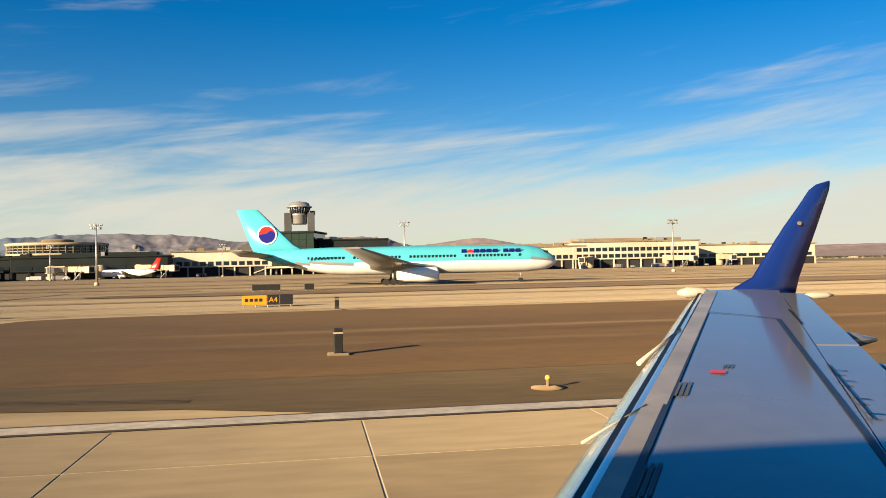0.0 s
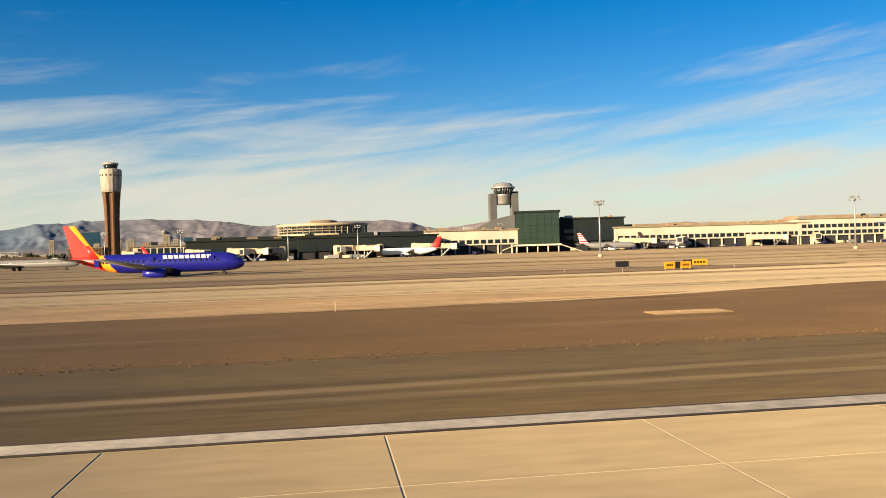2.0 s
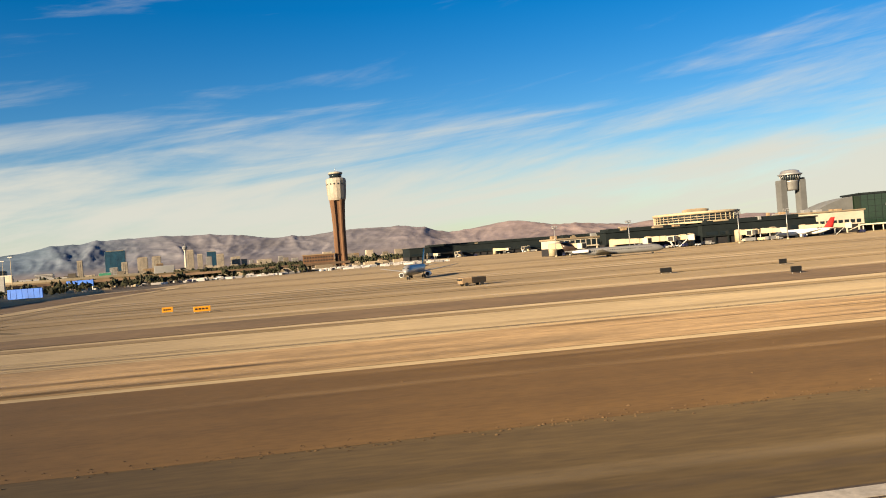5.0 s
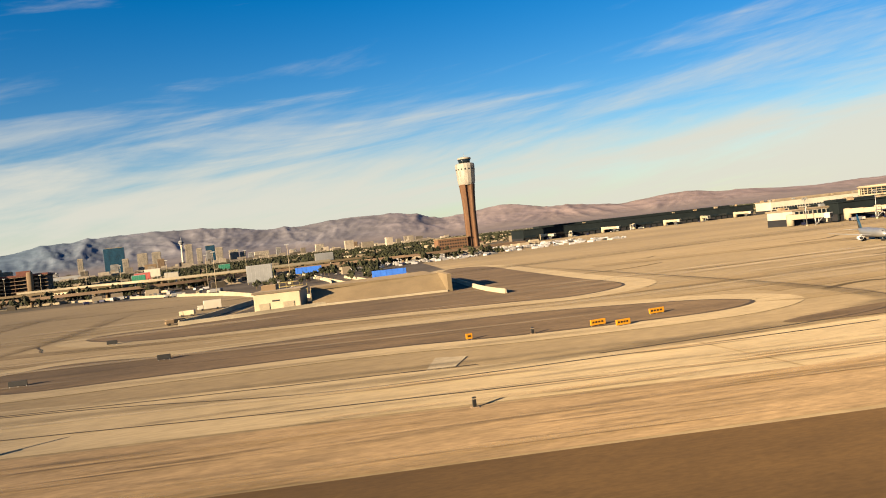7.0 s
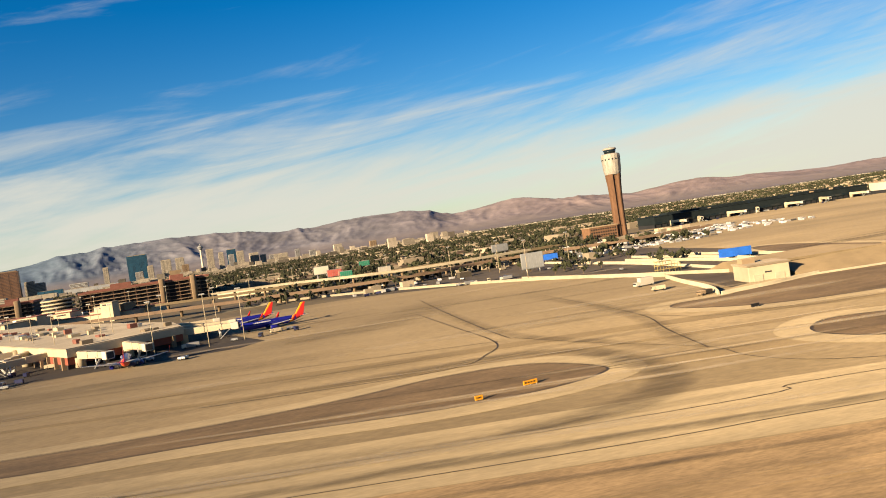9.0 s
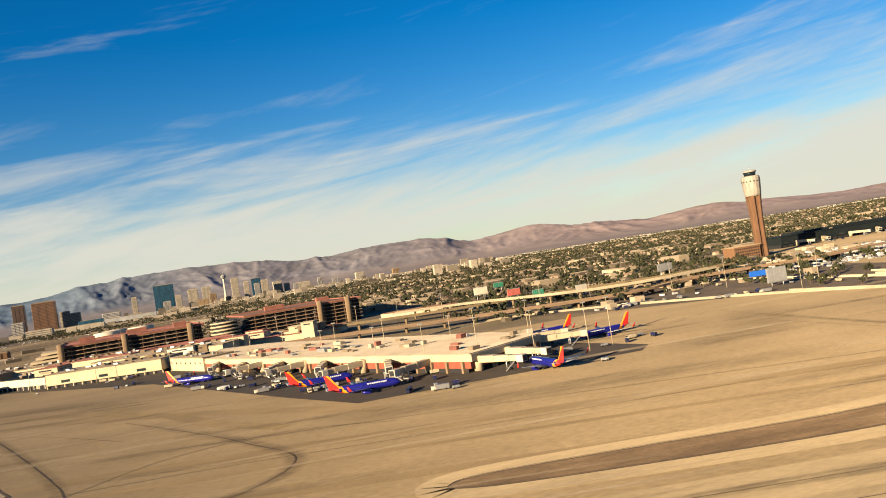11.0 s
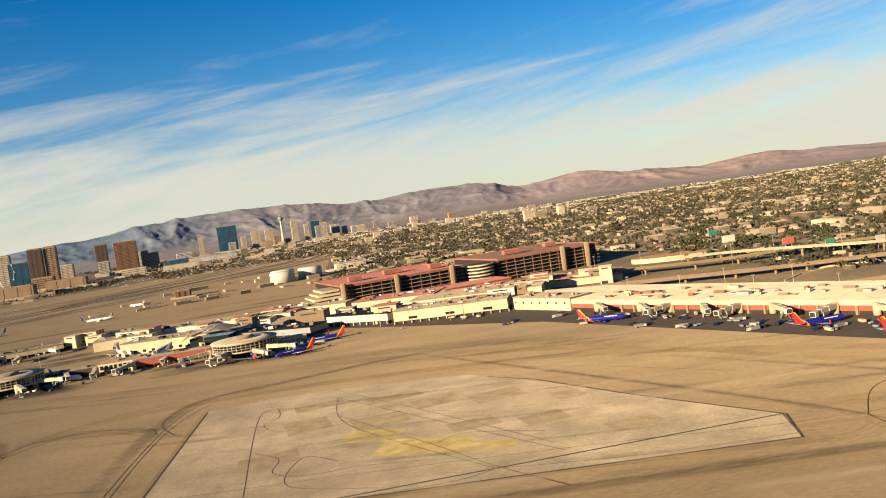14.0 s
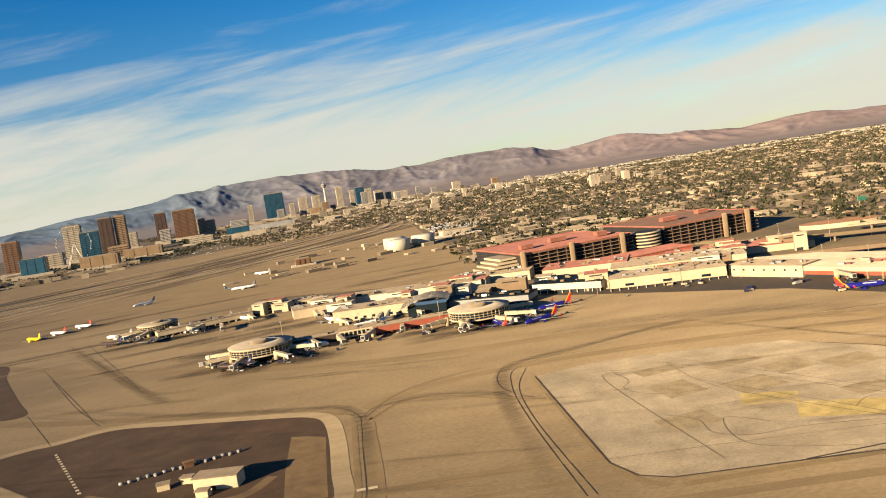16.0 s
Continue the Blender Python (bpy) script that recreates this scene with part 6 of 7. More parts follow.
yellow_jet = jet(-1729, 1084, 137, 37, 1.95, 3.2, 34, (M_YELLOW,), None, M_YELLOW, "bright yellow airliner standing on the apron", engine=M_YELLOW, windows=False)
M_NIGHTBLUE = material("night_blue_paint", (0.015, 0.018, 0.06), 0.35, vary=0.05)
dark_jet = jet(-1528, 890, 100, 37, 1.95, 3.2, 34, (M_DARKTOWER,), None, M_NIGHTBLUE, "dark blue airliner parked beside the lounge", engine=M_DARKTOWER, windows=False)
for x, y, rz in [(-1405, 660, 150), (-1581, 918, 147)]:
    copy_thing(dark_jet, pose(x * S, y * S, 0, 0, 0, rz))
plain = jet(-1328, 819, -56, 40, 1.95, 3.2, 36, (M_JETWHITE,), None, M_GREYJET, "white airliner with a grey tail parked at the pier", windows=False)
for x, y, rz in [(-1444, 956, -52), (-1497, 927, -45), (-1586, 969, 153), (-1650, 1324, 226), (-1491, 1325, 185), (-1488, 1556, 145), (-1345, 701, -36), (-1290, 762, 200)]:
    copy_thing(plain, pose(x * S, y * S, 0, 0, 0, rz))


# ---- ground vehicles ----
def vehicle(kind, x, y, rz, body, label, l=6.0, w=2.3, h=2.6, cab=0.3, bed=None):
    v = thing(kind, x, y, 0, rz, label, kind.replace("_", " "), kind.replace("_", " ") + "s")
    part("body", box(bmesh.new(), -l / 2, l / 2 - l * cab, -w / 2, w / 2, 0.55, h, bevel=0.12), bed or body, v)
    front = part("cab", box(bmesh.new(), l / 2 - l * cab + 0.05, l / 2, -w / 2, w / 2, 0.5, min(h, 2.1), bevel=0.2), body, v)
    part("windscreen", box(bmesh.new(), l / 2 - l * cab * 0.6, l / 2 + 0.02, -w * 0.45, w * 0.45, 1.25, min(h, 2.1) - 0.2), M_BLUEGLASS, front)
    for sx in (-0.32, 0.32):
        for s in (-1, 1):
            part("wheel", rod(bmesh.new(), (sx * l, s * (w / 2 - 0.25), 0.42), (sx * l, s * w / 2 + 0.02 * s, 0.42), 0.42, 12), M_RUB, v)
    return v


truck = vehicle("catering_truck", -529, 322, 190, M_WHITE, "white box truck parked by the barrier wall", 9, 2.5, 3.8, 0.26)
part("side_panel", box(bmesh.new(), -3.5, 0.5, -1.29, -1.26, 1.6, 3.4), M_NAVY, truck)
van = vehicle("service_van", -534, 297, 170, M_CREAM, "cream service van with a red cab stripe", 5.4, 2.0, 2.2, 0.3)
tug = vehicle("baggage_tug", -120, 440, 20, M_STEEL, "small grey baggage tug on the apron", 3.2, 1.6, 1.5, 0.5)
cart = vehicle("baggage_cart", -112, 441, 20, M_NIGHTBLUE, "dark blue covered baggage cart", 3.4, 1.6, 2.0, 0.08)
pickup = vehicle("pickup_truck", -290, 170, 200, M_TAN, "tan work truck on the apron", 6, 2.2, 1.8, 0.45, M_ASPH)
loader = vehicle("fuel_truck", -60, 436, 5, M_WHITE, "white fuel truck with a grey tank beside the gate", 8, 2.4, 2.5, 0.26, M_GREYJET)
rnd = random.Random(21)
SPOTS = [(-150, 446, 40, 8), (-100, 444, 40, 8), (-30, 446, 40, 8), (120, 478, 60, 8), (220, 474, 60, 8), (320, 474, 50, 6), (-130, 970, 70, 9), (0, 978, 60, 6), (-760, 352, 50, 10), (-700, 385, 25, 7), (-835, 410, 20, 10), (-875, 480, 25, 14), (-920, 560, 25, 12),
         (-960, 620, 30, 8), (-1030, 690, 40, 8), (-1160, 690, 35, 8), (-1190, 655, 30, 8), (-1380, 655, 40, 10), (-1280, 690, 40, 6), (-1540, 925, 40, 6), (-330, 850, 40, 14), (-400, 620, 40, 16), (-600, 555, 30, 8), (-560, 500, 20, 8), (-1300, 830, 50, 8), (-800, 385, 40, 14), (-850, 450, 30, 12), (-890, 520, 30, 12), (-1420, 690, 30, 8), (-1350, 675, 30, 8), (-1230, 672, 30, 6), (-1500, 915, 40, 8)]
for cx, cy, r, n in SPOTS:
    for k in range(n):
        src = rnd.choice([tug, cart, cart, tug, van, loader, cart, tug])
        copy_thing(src, pose((cx + rnd.uniform(-r, r)) * S, (cy + rnd.uniform(-r, r) * 0.35) * S, 0, 0, 0, rnd.choice([0, 90, 180, 270]) + rnd.uniform(-20, 20)))
for x, y, rz in ((-500, 480, 80), (-508, 520, 95), (-470, 560, 88), (-452, 470, 92), (-498, 420, 84), (-560, 560, 140), (-590, 600, 150), (-472, 620, 85), (-445, 560, 90), (-520, 600, 20), (-610, 640, 160)):
    copy_thing(van if (x + y) % 3 else tug, pose(x * S, y * S, 0, 0, 0, rz))
copy_thing(pickup, pose(-533 * S, 262 * S, 0, 0, 0, 200))


# ---- signs, posts and lights of the field ----
def field_sign(x, y, rz, panels, label):
    g = thing("taxiway_sign", x, y, 0, rz, label, "airfield sign", "airfield signs")
    at = 0.0
    for text, w, face, ink in panels:
        part("panel", box(bmesh.new(), at + 0.02, at + w - 0.02, -0.14, 0.14, 0.28, 1.22, bevel=0.03), face, g)
        if text == "bars":
            for k in range(4):
                part("legend", box(bmesh.new(), at + 0.3 + k * (w - 0.6) / 4, at + 0.3 + (k + 0.65) * (w - 0.6) / 4, -0.17, -0.145, 0.62, 0.92), ink, g)
        elif text:
            words("legend", text, 0.62 if len(text) > 2 else 0.72, ink, g, pose((at + w / 2) * S, -0.16 * S, 0.75 * S, 90))
        at += w
    for k in range(int(at / 1.2) + 1):
        part("leg", rod(bmesh.new(), (0.2 + k * (at - 0.4) / max(1, int(at / 1.2)), 0, 0), (0.2 + k * (at - 0.4) / max(1, int(at / 1.2)), 0, 0.3), 0.06, 6), M_STEEL, g)
    return g


K, Y = M_BLACK, M_SIGNY
field_sign(60.6, 80.5, 0, [("bars", 2.4, Y, K), ("A4", 1.2, K, Y), ("", 1.3, K, Y)], "yellow and black taxiway sign in the verge")
field_sign(-22.5, 71.5, 3, [("<B", 1.05, Y, K), ("", 0.2, M_STEEL, K), ("A4", 0.95, K, Y), ("C4^", 1.3, Y, K), ("B>", 1.3, Y, K)], "row of yellow and black taxiway sign panels in the verge")
field_sign(-24, 38.5, -25, [("bars", 0.8, Y, K), ("", 0.25, K, K)], "yellow taxiway sign seen at an angle")
field_sign(-29, 111, 0, [("bars", 1.6, Y, K), ("", 0.8, K, K), ("bars", 1.6, Y, K)], "yellow and black taxiway sign panels on the island")
field_sign(-21, 122, 0, [("C4", 1.4, K, Y), ("bars", 2.6, Y, K)], "yellow and black taxiway sign on the island")
field_sign(-31, 125, 0, [("", 2.2, K, K)], "black backed taxiway sign")
for x, y, w in [(57.5, 135.5, 4.6), (66, 134, 1.6), (-256, 150, 2.4), (-249, 116.6, 1.8), (-232.8, 146.4, 1.6), (-198, 135.4, 2.0), (-545, 152, 3.2), (-522, 165, 2.6), (-543, 216, 2.6)]:
    field_sign(x, y, 0, [("", w, K, K)], "black back of a taxiway sign")
for x, y, w in [(-432, 135, 3.2), (-442, 126, 2.8), (-445, 130, 3.0), (-627, 166, 3.4), (-639, 160, 1.8), (-345, 150, 3.0), (-352, 158, 2.0), (-466, 134, 1.2)]:
    field_sign(x, y, 12, [("bars", w, Y, K)], "yellow taxiway sign on the apron island")


def post(x, y, h=1.05):
    g = thing("marker_post", x, y, 0, 0, "short black marker post on a concrete footing", "marker post", "marker posts")
    part("footing", box(bmesh.new(), -0.45, 0.45, -0.45, 0.45, 0.0, 0.16, bevel=0.04), M_TAN, g)
    part("post", box(bmesh.new(), -0.19, 0.19, -0.19, 0.19, 0.16, h + 0.15, bevel=0.03), M_BLACK, g)
    part("band", box(bmesh.new(), -0.20, 0.20, -0.20, 0.20, h - 0.06, h), M_CREAM, g)
    return g


p0 = post(68.5, 34.5)
for x, y in ((69.5, 71.4), (-256, 69.5), (-476, 81.5), (-455, 131), (-410, 100)):
    copy_thing(p0, pose(x * S, y * S, 0))
p1 = thing("marker_post", -527.5, 92.5, 0, 0, "taller black marker post with a tail", "marker post", "marker posts")
part("post", rod(bmesh.new(), (0, 0, 0), (-0.2, 0, 2.2), 0.22, 8), M_BLACK, p1)
part("box", box(bmesh.new(), -0.1, 0.8, -0.3, 0.3, 0.1, 0.8), M_BLACK, p1)
light = thing("edge_light", 74.3, 23.2, 0, 0, "small runway edge light on a round pale base", "edge light", "runway edge lights")
part("base", turned(bmesh.new(), [(0.5, 0.09), (0.5, 0.12), (0.2, 0.14)], 20), M_SAND, light)
part("stem", rod(bmesh.new(), (0, 0, 0.13), (0, 0, 0.36), 0.05, 8), M_TAN, light)
part("lens", turned(bmesh.new(), [(0.07, 0.34), (0.09, 0.40), (0.05, 0.47)], 10), M_YPAINT, light)
for x in (-41, -99.5, -160, -222, -283):
    copy_thing(light, pose(x * S, 23.0 * S, 0))
reed = thing("field_marker", -76, 56, 0, 0, "thin white field marker stake", "marker stake", "marker stakes")
part("stake", rod(bmesh.new(), (0, 0, 0), (0, 0, 0.75), 0.03, 6), M_CREAM, reed)
for k, (x, y) in enumerate([(-120, 58), (-190, 62), (-240, 60), (-425, 62), (-20, 108), (-28, 108), (-36, 109), (-44, 110), (-180, 112), (-186, 112), (-192, 113), (-172, 112), (-166, 111), (-230, 114), (-226, 113.5), (-222, 113.3), (-218, 113.8)]):
    copy_thing(reed, pose(x * S, y * S, 0))

# ---- equipment yard ----
hut = block("equipment_hut", -1371, 376, -12, 22, 10, 6, M_CREAM, M_ROOF, "cream flat-roofed equipment hut in the yard", "hut", windows=None)
part("door", box(bmesh.new(), -2, 0, -0.1, 0.05, 0, 2.2), M_DARK, hut)
box_unit = block("equipment_box", -1388, 392, -12, 6, 4, 3.0, M_CREAM, M_ROOF, "cream equipment cabinet beside the hut", "cabinet")
for x, y, rz in ((-1398, 388, 10), (-1376, 368, -12)):
    copy_thing(box_unit, pose(x * S, y * S, 0, 0, 0, rz))
drum = thing("concrete_drum", -1424, 409, 0, 0, "dark grey pipe section lying in the yard", "pipe", "pipe sections")
part("shell", rod(bmesh.new(), (-1.2, 0, 0.9), (1.2, 0, 0.9), 0.9, 16), M_GREYJET, drum)
for k in range(14):
    copy_thing(drum, pose((-1420 + k * 4.0) * S, (410 + k * 1.4 + (k % 3) * 0.8) * S, 0, 0, 0, 20 + k * 17 % 60))
redbox = block("red_container", -1392, 418, 20, 5, 2.6, 2.6, M_BRICK, M_BRICK, "red steel container in the yard", "container")


# ---- hotels of the Strip ----
M_NIGHT = material("dark_blue_band", (0.006, 0.02, 0.04), 0.2, vary=0.2, size=20, spec=0.6)


def hotel(x, y, w, h, wall, label, d=None, floors=True, crown=M_ROOF):
    t = thing("hotel_tower", x, y, 0, 8, label, "high-rise")
    d = d or w * 0.5
    shaft = part("shaft", box(bmesh.new(), -w / 2, w / 2, 0, d, 0, h, bevel=1.0), wall, t)
    part("crown", box(bmesh.new(), -w * 0.42, w * 0.42, d * 0.1, d * 0.9, h, h + max(2, h * 0.025)), crown, t)
    part("podium", box(bmesh.new(), -w * 0.8, w * 0.8, -d * 0.5, d, 0, min(18, h * 0.2)), M_HOTEL, t)
    if floors:
        n = max(3, int(h / 8))
        band = window_mesh(w * 0.985, h / n * 0.36, M_HOTELWIN if wall is M_HOTEL else M_DARKTOWER if wall is not M_BLUETOWER else M_NIGHT, 0.5)
        for k in range(1, n):
            piece("window_band", band, shaft, 0, -1.05, h * k / n)
    for k in range(3):
        part("bay", box(bmesh.new(), -w / 2 + w * (k + 0.2) / 3, -w / 2 + w * (k + 0.8) / 3, -1.2, 0, 4, h * 0.94), wall, shaft)
    return t


hotel(-2347, 5000, 128, 182, M_BROWNGLASS, "broad bronze glass hotel tower", 40)
hotel(-2486, 5000, 66, 183, M_DARKTOWER, "dark brown slim hotel tower", 40, False)
hotel(-2474, 3900, 62, 186, M_DARKTOWER, "dark twin hotel tower with lit edge", 30)
hotel(-2413, 3920, 52, 188, M_TAN, "tan twin hotel tower with lit face", 40)
hotel(-2662, 3300, 60, 140, M_BROWNGLASS, "brown hotel tower at the edge of the Strip", 40)
hotel(-2649, 3960, 80, 175, M_HOTEL, "cream hotel tower behind the wheel", 40)
hotel(-2569, 3950, 90, 135, M_BLUETOWER, "navy blue glass hotel block", 40)
hotel(-2003, 6990, 160, 224, M_BLUETOWER, "tall blue glass hotel tower with a curved face", 60)
hotel(-2146, 6500, 40, 153, M_HOTEL, "slim white condominium tower")
hotel(-1749, 6800, 78, 150, M_HOTEL, "tall cream city condominium tower")
hotel(-1640, 6800, 70, 150, M_HOTEL, "cream condominium tower with a gold base")
hotel(-1641, 6500, 88, 55, M_TAN, "low golden stucco hotel block", None, False)
hotel(-1451, 7300, 62, 195, M_HOTEL, "white hotel tower beside the observation tower")
hotel(-1269, 7300, 78, 168, M_BLUETOWER, "blue-grey glass office tower")
hotel(-1195, 7300, 62, 142, M_HOTEL, "white city condominium tower")
hotel(-1095, 7600, 84, 112, M_HOTEL, "broad cream condominium slab tower")
hotel(-2293, 5200, 56, 111, M_HOTEL, "white slab-shaped hotel tower")
hotel(-2234, 5200, 58, 95, M_HOTEL, "white stepped slab hotel tower")
hotel(-2120, 5600, 110, 62, M_STEEL, "grey hotel under construction")
hotel(-303, 8000, 84, 80, M_HOTEL, "cream downtown office tower")
hotel(2, 7500, 64, 62, M_TAN, "tan downtown office tower")
hotel(-864, 8000, 139, 73, M_HOTEL, "broad cream downtown office block")
hotel(-560, 7700, 60, 60, M_GREYW, "grey downtown office tower")
hotel(-700, 7900, 46, 90, M_GREYW, "slim grey downtown tower")
hotel(-1340, 7100, 44, 150, M_HOTEL, "slim cream condominium tower with dark balconies")
hotel(-1240, 6900, 48, 118, M_GREYW, "grey slab hotel tower beside the condominiums")
hotel(-1820, 6500, 46, 118, M_HOTEL, "cream twin condominium tower")
hotel(-1925, 6600, 60, 84, M_GREYW, "grey stepped hotel block below the glass tower")
hotel(-1560, 6500, 52, 88, M_TAN, "tan hotel block below the observation tower")
hotel(-1010, 7500, 52, 84, M_HOTEL, "small cream downtown hotel tower")
hotel(-930, 7300, 40, 70, M_GREYW, "small grey downtown tower")
hotel(-2400, 4700, 60, 84, M_GREYW, "grey hotel block between the towers")
hotel(-2540, 4500, 76, 96, M_HOTEL, "cream hotel block between the towers")
hotel(-2590, 3500, 90, 66, M_HOTEL, "cream casino block beside the wheel")
hotel(-2300, 3450, 84, 58, M_TAN, "sandstone casino hotel wing")
hotel(-2050, 3900, 110, 34, M_HOTEL, "low pale exhibition hall")
hotel(-2210, 2900, 127, 46, M_TAN, "low orange-tan casino block", 60, False)
hotel(-2165, 3300, 146, 40, M_TAN, "low tan casino block with arcade", 60, False)
hotel(-1800, 3700, 154, 26, M_HOTEL, "low yellowish long warehouse block", 50, False)
hotel(-2471, 3000, 86, 70, M_BLUETOWER, "dark blue glass casino block", 50, False)
hotel(-1799, 4600, 272, 30, M_STEEL, "long grey convention hall", 80, False)
hotel(-1950, 4400, 120, 40, M_BLUETOWER, "low teal glass office block", 40, False)
hotel(-1082, 1760, 66, 12, M_HOTEL, "cream round-cornered aircraft hangar building", 40, False)
hotel(-1412, 1600, 30, 14, M_BRICK, "small red brick airfield building", 20, False)
hotel(-2600, 2700, 110, 22, M_HOTEL, "low cream hangar row", 50, False)
hotel(-2750, 2400, 120, 16, M_BROWNGLASS, "low brown hangar row", 50, False)
hotel(-2450, 2500, 120, 14, M_DARKTOWER, "low dark hangar row", 40, False)

wheel = thing("giant_ferris", -2455, 3400, 0, 30, "tall white observation wheel on splayed legs", "ferris wheel")
WR, WZ = 66.0, 96.0
bm = bmesh.new()
rings = [[((WR + 0.7 * math.cos(b)) * math.cos(a), 0.7 * math.sin(b), WZ + (WR + 0.7 * math.cos(b)) * math.sin(a)) for b in [2 * math.pi * j / 6 for j in range(6)]] for a in [2 * math.pi * k / 48 for k in range(49)]]
part("rim", ring_loft(bm, rings, cap=False), M_STEEL, wheel)
for k in range(14):
    a = 2 * math.pi * k / 14
    part("spoke", rod(bmesh.new(), (0, 0, WZ), (WR * math.cos(a), 0, WZ + WR * math.sin(a)), 0.22, 5), M_STEEL, wheel)
    part("cabin", bmesh_ball := turned(bmesh.new(), [(0.5, -2.5), (2.4, -1), (2.4, 1), (0.5, 2.5)], 10, (WR + 3) * math.cos(a), 0), M_WHITE, wheel).matrix_basis = pose(0, 0, (WZ + (WR + 3) * math.sin(a)) * S)
for sx in (-1, 1):
    for sy in (-1, 1):
        part("leg", rod(bmesh.new(), (sx * 34, sy * 12, 0), (0, sy * 3, WZ), 1.6, 8), M_WHITE, wheel)

strat = thing("observation_tower", -1612, 8047, 0, 0, "slender white observation tower with a pod and mast", "observation tower")
part("shaft", turned(bmesh.new(), [(22, 0), (12, 60), (9, 150), (8.5, 205), (13, 218)], 18), M_WHITE, strat)
part("pod", turned(bmesh.new(), [(12, 216), (22, 232), (26, 238), (26, 246), (20, 254), (10, 262)], 24), M_GREYW, strat, "dark-banded pod")
part("pod_band", turned(bmesh.new(), [(26.5, 239), (26.5, 244)], 24), M_DARK, strat)
part("mast", rod(bmesh.new(), (0, 0, 260), (0, 0, 292), 2.5, 8, 0.8), M_STEEL, strat)

# ---- city carpet ----
rng = np.random.default_rng(4)


def open_ground(x, y):
    """Where no airport or Strip structure stands."""
    if y < 900 and x < -240:
        return False
    if x > -330 and y < 1090:
        return False
    if x < -700 and y < 1130:
        return False
    if x < -1120 and y < 2850 + 0.25 * (x + 1120):
        return False
    return True


def boxes_mesh(rows, pitched):
    """Verts and faces of many small buildings: (x, y, w, d, h, turn)."""
    verts, faces = [], []
    for x, y, w, d, h, a in rows:
        c, s, n = math.cos(a), math.sin(a), len(verts)
        for z in (-0.5, h):
            for u, v in ((-1, -1), (1, -1), (1, 1), (-1, 1)):
                verts.append((x + c * u * w / 2 - s * v * d / 2, y + s * u * w / 2 + c * v * d / 2, z))
        faces += [(n, n + 1, n + 5, n + 4), (n + 1, n + 2, n + 6, n + 5), (n + 2, n + 3, n + 7, n + 6), (n + 3, n, n + 4, n + 7)]
        if pitched:
            for u in (-0.55, 0.55):
                verts.append((x + c * u * w / 2, y + s * u * w / 2, h + d * 0.16))
            faces += [(n + 4, n + 5, n + 9, n + 8), (n + 5, n + 6, n + 9), (n + 6, n + 7, n + 8, n + 9), (n + 7, n + 4, n + 8)]
        else:
            faces.append((n + 4, n + 5, n + 6, n + 7))
    return verts, faces


def carpet(name, rows, pitched, mats, label, category):
    verts, faces = boxes_mesh(rows, pitched)
    me = bpy.data.meshes.new(name)
    me.from_pydata([(x * S, y * S, z * S) for x, y, z in verts], [], faces)
    for m in mats:
        me.materials.append(m)
    if len(mats) > 1:
        per = 8 if pitched else 5
        idx = np.array([1 if (k % per) >= 4 else 0 for k in range(len(faces))], dtype=np.int32)
        me.polygons.foreach_set("material_index", idx)
    me.update()
    return tagged(new(name, me), label, category, "", "stuff")


def scatter(count, y0, y1, spread0, spread1):
    out = []
    while len(out) < count:
        y = y0 + (y1 - y0) * rng.random() ** 0.8
        x = -700 + y * rng.uniform(spread0, spread1)
        if open_ground(x, y):
            out.append((x, y))
    return out


houses = [(x, y, rng.uniform(7, 14), rng.uniform(6, 11), rng.uniform(2.8, 4.6), rng.choice([0.0, 1.571]) + rng.normal(0, 0.06) + 0.14) for x, y in scatter(6200, 900, 6800, -0.35, 0.95)]
carpet("houses", houses, True, [M_HOUSE, M_TILE], "hundreds of low tan houses with tiled roofs", "houses")
shops = [(x, y, rng.uniform(18, 60), rng.uniform(14, 34), rng.uniform(4, 9), rng.choice([0.0, 1.571]) + 0.14) for x, y in scatter(1500, 950, 7600, -0.34, 0.95)]
carpet("commercial_buildings", shops, False, [M_HOUSE, M_ROOF], "many flat-roofed pale commercial buildings", "buildings")
midrise = [(x, y, rng.uniform(20, 56), rng.uniform(16, 28), rng.uniform(7, 20) + 34 * rng.random() ** 5, 0.14) for x, y in scatter(300, 3200, 7800, -0.30, 0.22)]
carpet("mid_rise_blocks", midrise, False, [M_MIDRISE, M_ROOF], "scattered pale mid-rise blocks", "buildings")
sheds = [(x, y, rng.uniform(60, 170), rng.uniform(30, 60), rng.uniform(7, 11), 0.14) for x, y in scatter(260, 5200, 7900, -0.1, 1.0)]
carpet("warehouses", sheds, False, [M_WHITE, M_WHITE], "long pale warehouses toward the mountains", "buildings")
near = [(rng.uniform(-1120, -700), rng.uniform(1130, 1500), rng.uniform(12, 40), rng.uniform(10, 25), rng.uniform(4, 9), 0.2) for _ in range(120)]
near += [(rng.uniform(-700, -420), rng.uniform(560, 900), rng.uniform(5, 14), rng.uniform(4, 9), rng.uniform(2.5, 5), 0.2) for _ in range(50)]
near += [(rng.uniform(-430, -240), rng.uniform(700, 880), rng.uniform(6, 18), rng.uniform(5, 10), rng.uniform(2.6, 4.5), 0.1) for _ in range(26)]
near += [(rng.uniform(-2900, -2050), rng.uniform(2350, 3300), rng.uniform(20, 60), rng.uniform(14, 30), rng.uniform(5, 14), 0.3) for _ in range(160)]
near += [(rng.uniform(-1560, -1130), rng.uniform(1420, 1900), rng.uniform(8, 34), rng.uniform(6, 16), rng.uniform(3, 7), 0.5) for _ in range(28)]
